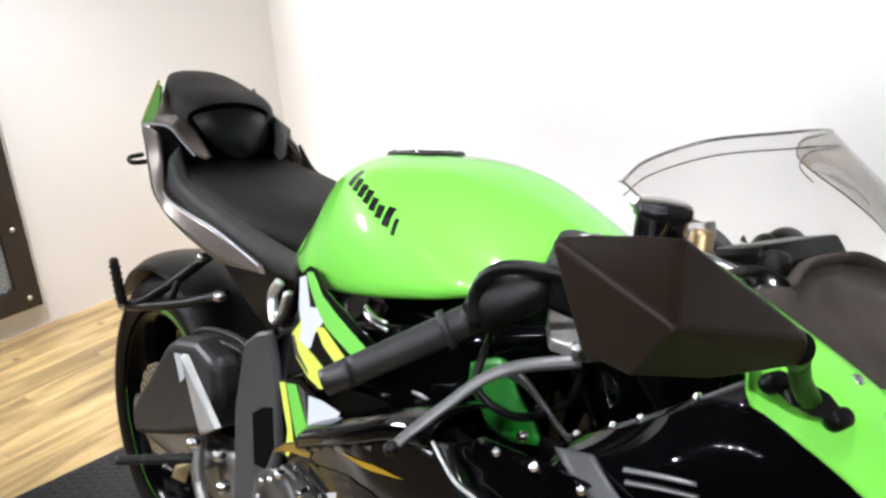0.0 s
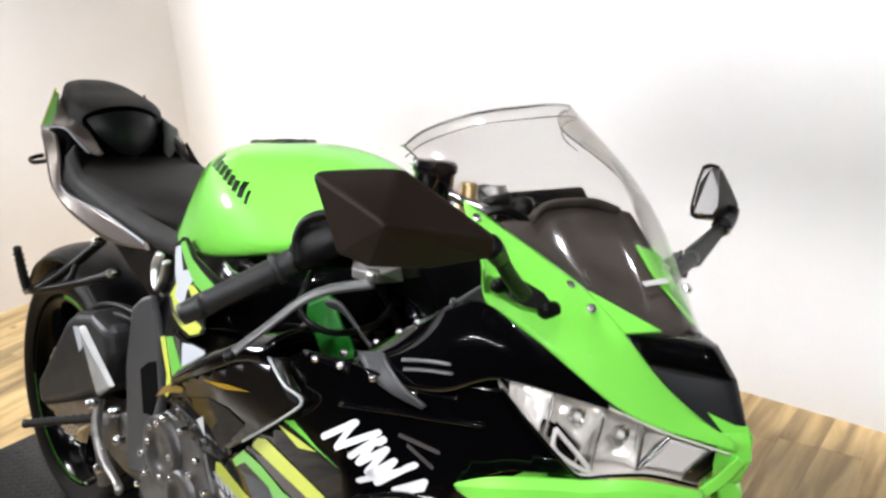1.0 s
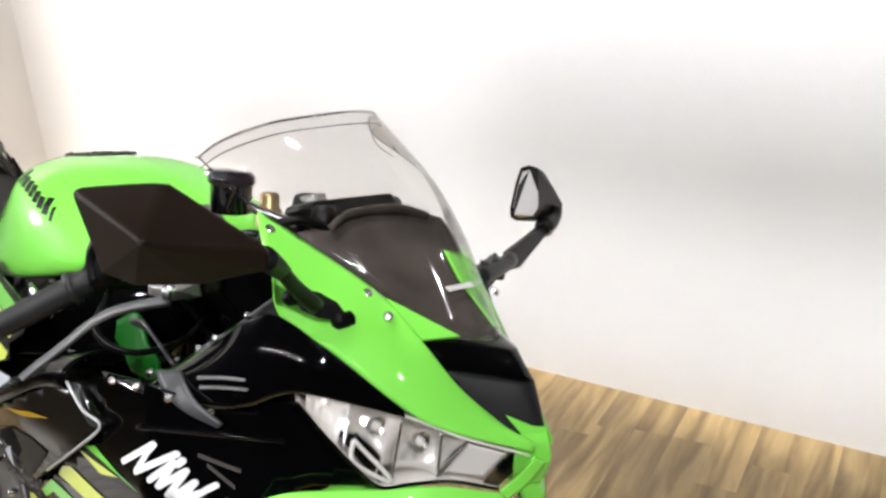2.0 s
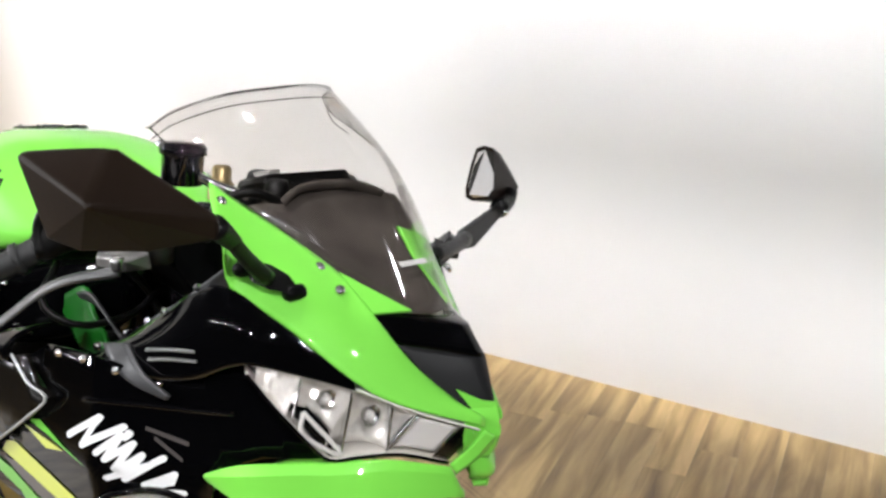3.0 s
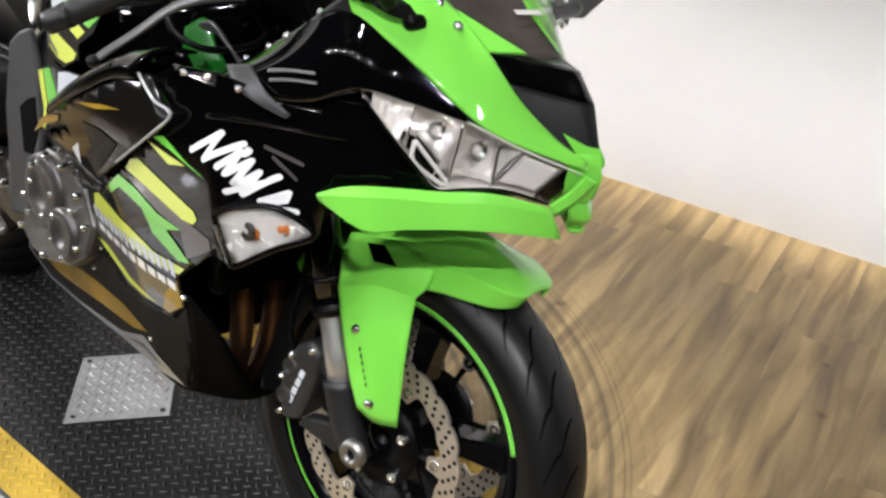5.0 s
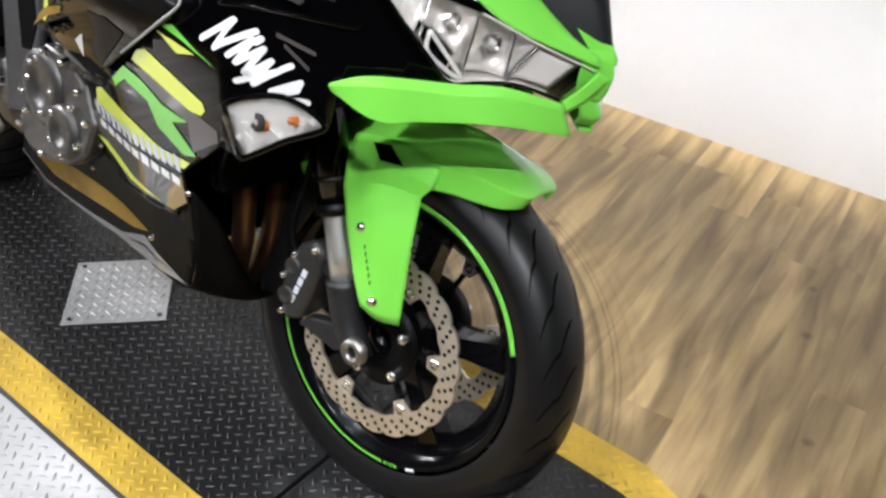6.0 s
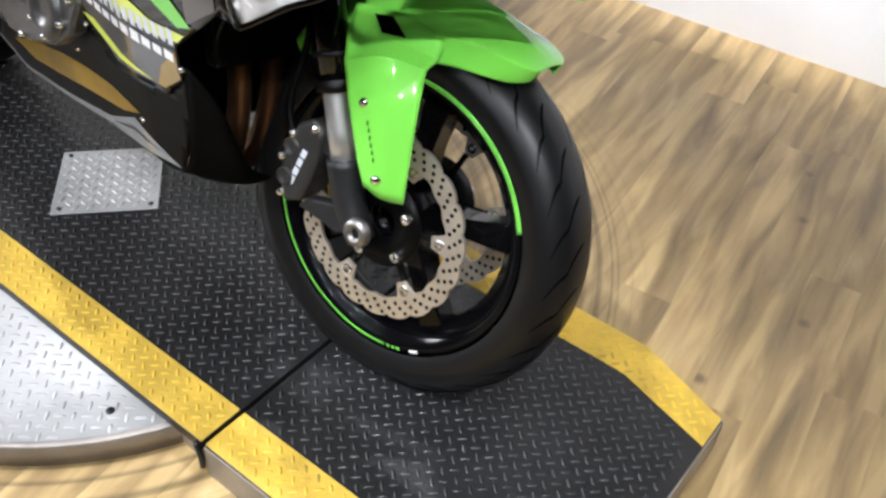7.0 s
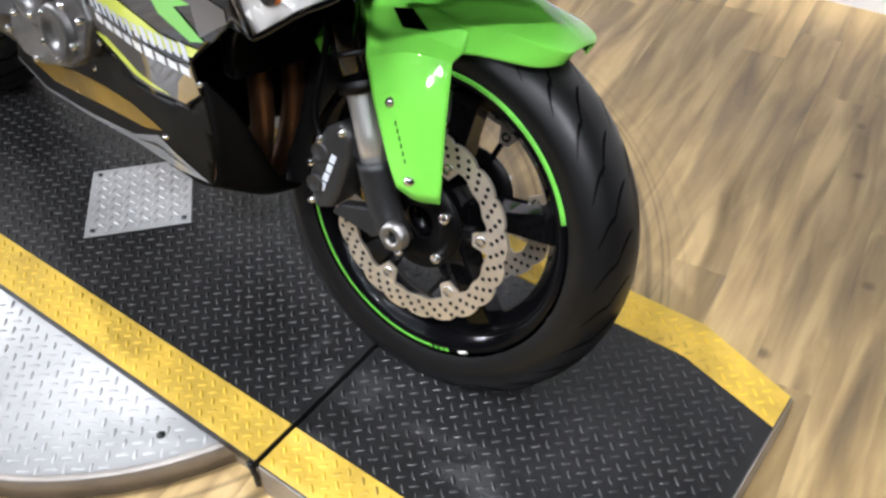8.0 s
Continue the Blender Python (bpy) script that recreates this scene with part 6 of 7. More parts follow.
def frame_cover(m):
    edge = [(-0.712, 0.840), (-0.687, 0.859), (-0.665, 0.863), (-0.607, 0.848), (-0.552, 0.846), (-0.435, 0.842), (-0.457, 0.806), (-0.514, 0.775), (-0.500, 0.756), (-0.569, 0.726), (-0.605, 0.726), (-0.672, 0.731), (-0.702, 0.765), (-0.690, 0.807)]
    v = m(flank(edge))
    g = put_part("frame_cover", mesh_of("frame_cover", v, [tuple(range(len(v)))], False), BLACK, bike, "black frame cover with white, green and yellow graphics", solid=0.003, offset=0)
    graphic([(-0.690, 0.850), (-0.668, 0.857), (-0.619, 0.840), (-0.554, 0.834), (-0.445, 0.830), (-0.477, 0.808), (-0.581, 0.809), (-0.631, 0.822), (-0.673, 0.838)], GREEN_DECAL, m, g)
    graphic([(-0.614, 0.798), (-0.590, 0.806), (-0.494, 0.798), (-0.519, 0.782), (-0.576, 0.786)], YELLOW_DECAL, m, g)
    graphic([(-0.712, 0.835), (-0.690, 0.845), (-0.652, 0.812), (-0.610, 0.826), (-0.589, 0.820), (-0.613, 0.789), (-0.616, 0.768), (-0.645, 0.752), (-0.670, 0.760), (-0.668, 0.781), (-0.690, 0.800)], SILVER_DECAL, m, g, 0.0018)
    graphic([(-0.691, 0.760), (-0.668, 0.788), (-0.662, 0.763), (-0.606, 0.764), (-0.512, 0.762), (-0.519, 0.751), (-0.553, 0.737), (-0.600, 0.733), (-0.656, 0.739)], YELLOW_DECAL, m, g, 0.0026)
    graphic([(-0.660, 0.742), (-0.600, 0.736), (-0.606, 0.741), (-0.652, 0.748), (-0.682, 0.762), (-0.688, 0.758)], GREY_DECAL, m, g, 0.0032)


frame_cover(lambda p: p)
frame_cover(flip)


def lower_cover(m):
    v = m(flank([(-0.701, 0.687), (-0.623, 0.720), (-0.574, 0.722), (-0.477, 0.741), (-0.488, 0.706), (-0.541, 0.657), (-0.603, 0.614), (-0.679, 0.665)]))
    c = put_part("side_cover", mesh_of("side_cover", v, [tuple(range(len(v)))], False), BLACK, bike, "black side cover with pale, yellow and green stripes", solid=0.003, offset=0)
    graphic([(-0.697, 0.686), (-0.677, 0.694), (-0.628, 0.663), (-0.594, 0.638), (-0.605, 0.618), (-0.614, 0.618), (-0.626, 0.646)], YELLOW_DECAL, m, c)
    graphic([(-0.669, 0.696), (-0.638, 0.707), (-0.568, 0.679), (-0.544, 0.667), (-0.574, 0.644), (-0.596, 0.654), (-0.631, 0.673)], GREEN_DECAL, m, c)
    graphic([(-0.583, 0.715), (-0.537, 0.728), (-0.480, 0.738), (-0.490, 0.714), (-0.518, 0.670), (-0.550, 0.658), (-0.566, 0.686)], SILVER_DECAL, m, c, 0.0026)
    graphic([(-0.628, 0.712), (-0.600, 0.712), (-0.575, 0.690), (-0.566, 0.684), (-0.580, 0.688)], GREY_DECAL, m, c)


lower_cover(lambda p: p)
lower_cover(flip)
for m in (lambda p: p, flip):
    put_part("master_cover", tube_mesh("master_cover", m([(-0.785, -0.172, 0.805), (-0.810, -0.168, 0.775), (-0.785, -0.176, 0.745), (-0.752, -0.184, 0.768), (-0.735, -0.186, 0.805)]), 0.0085, 10, 24, flat=0.6), FORK_TUBE, bike, "bright alloy bracket")
    put_part("pivot_plate", slab_mesh("pivot_plate", [(-0.826, 0.700), (-0.790, 0.728), (-0.756, 0.742), (-0.735, 0.705), (-0.716, 0.664), (-0.702, 0.571), (-0.730, 0.478), (-0.76, 0.40), (-0.83, 0.38), (-0.836, 0.46), (-0.846, 0.582)], *sorted(q[1] for q in m([(0, -0.19, 0), (0, -0.205, 0)]))), PLASTIC_GREY, bike, "satin grey swingarm pivot plate", bevel=0.006)
    put_part("plate_recess", slab_mesh("plate_recess", [(-0.785, 0.598), (-0.756, 0.620), (-0.726, 0.632), (-0.715, 0.572), (-0.736, 0.525), (-0.771, 0.518)], *sorted(q[1] for q in m([(0, -0.2, 0), (0, -0.2065, 0)]))), SIPE, bike, "dark opening in the pivot plate", bevel=0.002)

# ---- engine, exhaust, swingarm ----
put_part("engine_block", hull_mesh("engine_block", [(x, s * y, z) for s in (-1, 1) for x, y, z in ((-0.80, 0.16, 0.62), (-0.80, 0.11, 0.34), (-0.62, 0.085, 0.24), (-0.42, 0.10, 0.26), (-0.36, 0.15, 0.44), (-0.34, 0.17, 0.70), (-0.42, 0.16, 0.82), (-0.62, 0.16, 0.78))]), ENGINE, bike, "black engine block", bevel=0.02)
put_part("airbox", hull_mesh("airbox", [(x, s * y, z) for s in (-1, 1) for x, y, z in ((-0.80, 0.10, 0.82), (-0.45, 0.15, 0.86), (-0.26, 0.12, 0.90), (-0.26, 0.12, 0.70), (-0.5, 0.15, 0.72), (-0.78, 0.12, 0.70))]), BLACK, bike, "black airbox below the tank", bevel=0.02)
clutch = put_part("clutch_cover", slab_mesh("clutch_cover", [(-0.795, 0.36), (-0.785, 0.44), (-0.75, 0.51), (-0.70, 0.55), (-0.63, 0.55), (-0.57, 0.52), (-0.535, 0.46), (-0.56, 0.40), (-0.61, 0.36), (-0.70, 0.335), (-0.76, 0.335)], -0.200, -0.165), ENGINE_GREY, bike, "dark grey cast clutch cover", bevel=0.006)
put_part("cover_disc", lathe_mesh("cover_disc", [(0.0, -0.2055), (0.030, -0.2055), (0.032, -0.208), (0.056, -0.208), (0.064, -0.2055), (0.070, -0.202), (0.072, -0.19)], (-0.705, 0, 0.470), 40), ENGINE_GREY, clutch, "raised round casting")
put_part("cover_disc", lathe_mesh("cover_disc", [(0.0, -0.206), (0.020, -0.206), (0.022, -0.210), (0.042, -0.210), (0.048, -0.206), (0.054, -0.19)], (-0.632, 0, 0.415), 40), ENGINE_GREY, clutch, "raised round casting")
for x, z in ((-0.782, 0.375), (-0.772, 0.44), (-0.738, 0.505), (-0.692, 0.538), (-0.632, 0.538), (-0.58, 0.505), (-0.552, 0.46), (-0.578, 0.41), (-0.625, 0.372), (-0.70, 0.348), (-0.668, 0.475), (-0.70, 0.425), (-0.745, 0.475), (-0.755, 0.41), (-0.66, 0.44), (-0.715, 0.52), (-0.60, 0.47), (-0.665, 0.39)):
    put_part("cover_bolt", lathe_mesh("cover_bolt", [(0.0, -0.213), (0.005, -0.212), (0.0065, -0.206), (0.0065, -0.19)], (x, 0, z), 12), CHROME, clutch)
put_part("cover_rib", tube_mesh("cover_rib", [(-0.60, -0.196, 0.54), (-0.56, -0.20, 0.60), (-0.50, -0.20, 0.63)], 0.012, 10, 10), ENGINE_GREY, clutch)
for k in range(4):
    y = (-0.105, -0.035, 0.035, 0.105)[k]
    put_part("header_pipe", tube_mesh("header_pipe", [(-0.36, y, 0.58), (-0.29, y, 0.55), (-0.262, y * 0.95, 0.45), (-0.275, y * 0.8, 0.33), (-0.33, y * 0.6, 0.235), (-0.46, y * 0.5, 0.19)], 0.0185, 14, 28), COPPER, bike, "heat-stained exhaust header pipe")
for m in (lambda p: p, flip):
    put_part("belly_nose", loft_mesh("belly_nose", [m([(-0.242, -0.209, 0.475), (-0.262, -0.182, 0.365), (-0.297, -0.164, 0.272), (-0.42, -0.152, 0.250)]), m([(-0.206, -0.178, 0.425), (-0.212, -0.132, 0.325), (-0.248, -0.085, 0.252), (-0.37, -0.060, 0.190)]), m([(-0.225, -0.135, 0.36), (-0.228, -0.085, 0.285), (-0.262, 0.002, 0.230), (-0.37, 0.002, 0.178)])], 20, 6), BELLY_MATT, bike, "matt black belly pan nose", solid=0.004, offset=0)
put_part("radiator", hull_mesh("radiator", [(x, s * 0.17, z) for s in (-1, 1) for x, z in ((-0.225, 0.47), (-0.255, 0.47), (-0.30, 0.80), (-0.27, 0.80))]), ENGINE, bike, "black radiator", bevel=0.006)
put_part("collector", tube_mesh("collector", [(-0.45, 0.0, 0.20), (-0.75, 0.0, 0.19), (-0.93, -0.01, 0.22), (-1.01, -0.10, 0.30), (-1.04, -0.155, 0.41)], 0.031, 16, 24), ALLOY, bike, "exhaust collector")
mufl = put_part("silencer", slab_mesh("silencer", [(-1.275, 0.405), (-1.255, 0.350), (-1.08, 0.425), (-0.945, 0.495), (-0.905, 0.575), (-0.925, 0.630), (-1.000, 0.640), (-1.084, 0.615), (-1.120, 0.590)], -0.205, -0.115), ALLOY_DARK, bike, "dark grey wedge-shaped silencer", bevel=0.02, segments=4)
put_part("heat_guard", hull_mesh("heat_guard", [(-1.040, -0.206, 0.603), (-1.017, -0.206, 0.610), (-0.950, -0.206, 0.484), (-0.882, -0.206, 0.530), (-1.030, -0.214, 0.600), (-0.948, -0.214, 0.495), (-0.890, -0.214, 0.526)]), GUARD, mufl, "pale satin heat guard", bevel=0.002)
put_part("silencer_mark", mesh_of("silencer_mark", [(-1.075, -0.2058, 0.590), (-1.048, -0.2058, 0.598), (-1.028, -0.2058, 0.562), (-1.045, -0.2058, 0.545)], [(0, 1, 2, 3)], False), SILVER_DECAL, mufl, "small pale rating plate", solid=0.0008, offset=0)
for s in (-1, 1):
    put_part("swingarm", loft_mesh("swingarm", [[(-0.80, s * 0.12, 0.46), (-0.80, s * 0.16, 0.46), (-0.80, s * 0.16, 0.38), (-0.80, s * 0.12, 0.38)], [(-1.05, s * 0.105, 0.42), (-1.05, s * 0.135, 0.42), (-1.05, s * 0.135, 0.32), (-1.05, s * 0.105, 0.32)], [(-1.40, s * 0.10, 0.345), (-1.40, s * 0.125, 0.345), (-1.40, s * 0.125, 0.275), (-1.40, s * 0.10, 0.275)], [(-1.46, s * 0.10, 0.335), (-1.46, s * 0.12, 0.335), (-1.46, s * 0.12, 0.285), (-1.46, s * 0.10, 0.285)]], 16, 6, True, True), ALLOY, bike, "cast alloy swingarm")
    put_part("rear_axle_nut", lathe_mesh("rear_axle_nut", [(0.0, s * 0.14), (0.014, s * 0.139), (0.018, s * 0.13), (0.018, s * 0.115)], (-1.40, 0, 0.312), 6), CHROME, bike)
hug = []
for a, w in ((150, 0.075), (120, 0.092), (90, 0.098), (60, 0.098), (35, 0.09), (18, 0.07)):
    t = radians(a)
    hug.append([(-1.40 + 0.335 * math.cos(t), -w, 0.312 + 0.315 * math.sin(t)), (-1.40 + 0.345 * math.cos(t), -w * 0.6, 0.312 + 0.342 * math.sin(t)), (-1.40 + 0.348 * math.cos(t), 0, 0.312 + 0.35 * math.sin(t)), (-1.40 + 0.345 * math.cos(t), w * 0.6, 0.312 + 0.342 * math.sin(t)), (-1.40 + 0.335 * math.cos(t), w, 0.312 + 0.315 * math.sin(t))])
put_part("rear_hugger", loft_mesh("rear_hugger", hug, 16, 5), PLASTIC, bike, "black plastic rear hugger", solid=0.003, offset=0)
put_part("undertray", hull_mesh("undertray", [(x, s * y, z) for s in (-1, 1) for x, y, z in ((-0.85, 0.10, 0.78), (-0.88, 0.10, 0.64), (-1.05, 0.10, 0.70), (-1.34, 0.09, 0.82), (-1.34, 0.09, 0.86), (-0.9, 0.12, 0.80))]), PLASTIC, bike, "black undertray", bevel=0.01)
put_part("shock", tube_mesh("shock", [(-0.88, 0, 0.74), (-0.92, 0, 0.42)], 0.028, 14, 4), ALLOY_DARK, bike)
for k in range(3):
    o = 0.018 * k
    put_part("hose", tube_mesh("hose", [(-0.84, -0.15, 0.60 - o), (-0.90, -0.155, 0.655 - o), (-1.0, -0.16, 0.650 - o), (-1.10, -0.155, 0.61 - o), (-1.16, -0.14, 0.54)], 0.006, 8, 20), PLASTIC, bike, "black rubber hose")


def footrest(m):
    b = put_part("footrest_bracket", tube_mesh("footrest_bracket", m([(-0.975, -0.195, 0.470), (-0.962, -0.205, 0.415), (-0.935, -0.205, 0.360), (-0.925, -0.205, 0.31)]), 0.010, 10, 12, 0.013), ALLOY, bike, "cast alloy rider footrest bracket")
    put_part("footrest", tube_mesh("footrest", m([(-0.985, -0.195, 0.424), (-1.04, -0.250, 0.410), (-1.085, -0.30, 0.398)]), 0.0085, 10, 8), GRIP, b, "ribbed footrest")
    for k in range(9):
        q = k / 8
        put_part("peg_rib", lathe_mesh("peg_rib", [(0.0085, -0.002), (0.0108, 0.0), (0.0085, 0.002)], m([(-0.995 - 0.088 * q, -0.203 - 0.095 * q, 0.4225 - 0.0235 * q)])[0], 10, "y"), GRIP, b)
    put_part("brake_pedal", tube_mesh("brake_pedal", m([(-0.97, -0.205, 0.41), (-0.91, -0.215, 0.375), (-0.83, -0.222, 0.355), (-0.80, -0.235, 0.36)]), 0.008, 10, 14), ALLOY, b)
    for p in ((-0.973, -0.212, 0.462), (-0.928, -0.215, 0.345), (-0.90, -0.20, 0.47), (-0.88, -0.2, 0.42)):
        put_part("bracket_bolt", lathe_mesh("bracket_bolt", [(0.0, -0.009), (0.009, -0.008), (0.011, 0.0), (0.011, 0.01)], m([p])[0], 12), CHROME, b)


footrest(lambda p: p)
footrest(flip)
put_part("pedal_spring_plate", hull_mesh("pedal_spring_plate", [(-1.09, -0.19, 0.36), (-1.02, -0.19, 0.40), (-1.04, -0.19, 0.345), (-1.10, -0.192, 0.33), (-1.06, -0.196, 0.37)]), GOLD, bike, "perforated bronze heel plate", bevel=0.003)
put_part("side_stand", tube_mesh("side_stand", [(-0.74, 0.16, 0.30), (-0.76, 0.24, 0.17), (-0.78, 0.33, 0.085)], 0.014, 12, 10, 0.011), ALLOY_DARK, bike, "black steel side stand")
put_part("stand_foot", lathe_mesh("stand_foot", [(0.0, 0.012), (0.022, 0.010), (0.026, 0.0), (0.0, 0.0)], (-0.78, 0.335, 0.072), 16, "z"), ALLOY_DARK, bike)

# ---- fairing sides ----
SIDE = [(-0.215, 0.828), (-0.130, 0.840), (-0.097, 0.842), (-0.055, 0.832), (-0.008, 0.838), (0.049, 0.866), (0.090, 0.829), (0.120, 0.797), (0.130, 0.766), (0.063, 0.755), (0.022, 0.733), (0.010, 0.672), (-0.078, 0.602), (-0.128, 0.600), (-0.248, 0.505), (-0.252, 0.45), (-0.30, 0.41), (-0.448, 0.390), (-0.56, 0.43), (-0.530, 0.505), (-0.430, 0.575), (-0.329, 0.659), (-0.235, 0.730), (-0.20, 0.772), (-0.255, 0.800)]
SCOOP = [(-0.690, 0.585), (-0.618, 0.632), (-0.453, 0.720), (-0.330, 0.785), (-0.255, 0.806), (-0.222, 0.780), (-0.186, 0.773), (-0.226, 0.734), (-0.325, 0.662), (-0.40, 0.610), (-0.435, 0.64), (-0.50, 0.66), (-0.60, 0.618)]
BELLY = [(-0.252, 0.46), (-0.242, 0.475), (-0.262, 0.365), (-0.297, 0.272), (-0.40, 0.256), (-0.532, 0.240), (-0.713, 0.204), (-0.93, 0.166), (-1.06, 0.186), (-1.02, 0.25), (-0.87, 0.325), (-0.72, 0.37), (-0.62, 0.385), (-0.56, 0.425), (-0.448, 0.386), (-0.30, 0.406)]
for s in (-1, 1):
    side = put_part("side_fairing", field_mesh("side_fairing", SIDE, 0, s), BLACK, bike, "gloss black side fairing with green, yellow and white graphics", solid=0.004)
    belly = put_part("belly_pan", field_mesh("belly_pan", BELLY, -0.004, s), BELLY_BLACK, bike, "satin black belly pan", solid=0.004)
    scoop = put_part("side_scoop", field_mesh("side_scoop", SCOOP, 0.012, s), DARK_GLOSS, bike, "dark bronze metallic air scoop", solid=0.016)

    crown = [(-0.560, 0.663), (-0.500, 0.696), (-0.453, 0.721), (-0.395, 0.752), (-0.330, 0.786), (-0.270, 0.803)]
    dome = [[(x + dx, width(x, z) + 0.012 + dy, z + dz) for x, z in crown] for dx, dy, dz in ((0, 0.004, -0.008), (0, 0.0055, 0.003), (0.003, -0.001, 0.016), (0.006, -0.018, 0.027), (0.008, -0.045, 0.031), (0.008, -0.080, 0.024))]
    put_part("scoop_dome", loft_mesh("scoop_dome", [[(x, s * y, z) for x, y, z in row] for row in dome], 24, 5), BLACK, bike, "gloss black rounded top of the air scoop", solid=0.004, offset=0)
    put_part("scoop_floor", field_mesh("scoop_floor", [(-0.690, 0.580), (-0.60, 0.616), (-0.50, 0.658), (-0.435, 0.640), (-0.40, 0.610), (-0.418, 0.583), (-0.47, 0.555), (-0.56, 0.540), (-0.65, 0.548)], -0.004, s), BLACK, bike, "gloss black recess below the scoop", solid=0.006)

    def decal(name, outline, mat, lift, parent, label=""):
        put_part(name, field_mesh(name, outline, lift, s, 0.015), mat, parent, label)

    decal("stripe", [(-0.240, 0.727), (-0.214, 0.735), (-0.118, 0.708), (-0.19, 0.722)], GREEN_DECAL, 0.0015, side, "green stripe")
    decal("stripe", [(-0.250, 0.718), (-0.163, 0.712), (-0.205, 0.700)], YELLOW_DECAL, 0.0012, side, "yellow stripe")
    decal("stripe", [(-0.306, 0.672), (-0.284, 0.680), (-0.158, 0.650), (-0.153, 0.640), (-0.164, 0.629), (-0.190, 0.626), (-0.324, 0.652)], YELLOW_DECAL, 0.0015, side, "yellow stripe")
    decal("stripe", [(-0.325, 0.642), (-0.287, 0.647), (-0.213, 0.632), (-0.130, 0.621), (-0.130, 0.604), (-0.203, 0.558), (-0.199, 0.605), (-0.256, 0.613), (-0.307, 0.631)], GREY_DECAL, 0.0010, side, "grey stripe")
    decal("stripe", [(-0.392, 0.600), (-0.350, 0.634), (-0.308, 0.628), (-0.257, 0.609), (-0.199, 0.606), (-0.240, 0.590), (-0.195, 0.555), (-0.228, 0.544), (-0.284, 0.566), (-0.296, 0.600), (-0.353, 0.613), (-0.386, 0.590)], GREEN_DECAL, 0.0018, side, "green angular flash")
    decal("stripe", [(-0.480, 0.552), (-0.455, 0.562), (-0.364, 0.545), (-0.296, 0.527), (-0.216, 0.536), (-0.238, 0.517), (-0.31, 0.505), (-0.384, 0.508), (-0.50, 0.518)], YELLOW_DECAL, 0.0014, side, "yellow stripe")
    decal("stripe", [(-0.520, 0.500), (-0.40, 0.497), (-0.30, 0.490), (-0.252, 0.500), (-0.254, 0.455), (-0.30, 0.418), (-0.44, 0.402), (-0.535, 0.455)], GREY_DECAL, 0.0008, side, "grey lower field")
    # reflection of the yellow stripe, painted on as ochre
    decal("stripe", [(-0.30, 0.455), (-0.252, 0.498), (-0.254, 0.452), (-0.30, 0.418), (-0.318, 0.418)], OCHRE, 0.0012, side, "ochre patch painted as a reflection")
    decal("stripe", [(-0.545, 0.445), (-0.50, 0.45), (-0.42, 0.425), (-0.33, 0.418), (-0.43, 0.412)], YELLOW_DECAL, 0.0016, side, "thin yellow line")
    decal("stripe", [(-0.96, 0.222), (-0.85, 0.262), (-0.72, 0.295), (-0.60, 0.318), (-0.50, 0.330), (-0.403, 0.324), (-0.47, 0.297), (-0.60, 0.272), (-0.75, 0.240), (-0.86, 0.218)], OCHRE, -0.0025, belly, "ochre patch painted as a reflection")
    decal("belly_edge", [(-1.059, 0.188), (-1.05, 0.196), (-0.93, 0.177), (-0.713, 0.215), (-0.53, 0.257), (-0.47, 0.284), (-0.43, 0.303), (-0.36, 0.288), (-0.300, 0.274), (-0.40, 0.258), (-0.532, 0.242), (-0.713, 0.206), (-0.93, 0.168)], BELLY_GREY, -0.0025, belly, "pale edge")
    decal("belly_line", [(-0.52, 0.252), (-0.44, 0.282), (-0.33, 0.280), (-0.44, 0.276)], BLACK_DECAL, -0.0018, belly)
    # sponsor words become plain bars
    rng = random.Random(8)
    for k in range(14):
        q = k / 13
        x, z = -0.505 + 0.245 * q, 0.513 - 0.012 * q + 0.02 * q * q
        h = 0.0135 * (0.8 + 0.25 * rng.random())
        decal("word_bar", [(x, z - h), (x + 0.012, z - h - 0.001), (x + 0.015, z + h - 0.002), (x + 0.003, z + h)], SILVER_DECAL, 0.0022, side, "pale plain bar")
    for k in range(9):
        q = k / 8
        x, z = -0.505 + 0.225 * q, 0.484 - 0.010 * q + 0.012 * q * q
        h = 0.0085 * (0.8 + 0.3 * rng.random())
        decal("word_bar", [(x, z - h), (x + 0.021, z - h - 0.001), (x + 0.024, z + h - 0.001), (x + 0.003, z + h)], WHITE_DECAL, 0.0022, side, "white plain bar")
    # the big white script as plain zigzag brush strokes
    for pts, w0 in (
        ([(-0.151, 0.738), (-0.098, 0.776), (-0.124, 0.735), (-0.073, 0.769)], 0.0047), ([(-0.098, 0.734), (-0.075, 0.759), (-0.088, 0.728), (-0.062, 0.751), (-0.078, 0.718)], 0.0044), ([(-0.067, 0.762), (-0.071, 0.757)], 0.0050),
        ([(-0.076, 0.716), (-0.052, 0.739), (-0.069, 0.706), (-0.043, 0.729), (-0.088, 0.704)], 0.0043), ([(-0.031, 0.739), (-0.040, 0.732)], 0.0044), ([(-0.050, 0.702), (-0.018, 0.722), (-0.022, 0.711), (-0.040, 0.702), (-0.042, 0.696), (-0.011, 0.699)], 0.0043)):
        for k, (a, b) in enumerate(zip(pts, pts[1:])):
            w = w0 * 0.86
            turn = math.atan2(b[1] - a[1], b[0] - a[0])
            ring = [(p[0] + w * math.cos(turn + q + math.pi * c / 6), p[1] + w * math.sin(turn + q + math.pi * c / 6)) for p, q in ((b, -math.pi / 2), (a, math.pi / 2)) for c in range(7)]
            decal("script_stroke", ring, WHITE_DECAL, 0.0020 + 0.0002 * (k % 3), side, "white plain brush stroke")
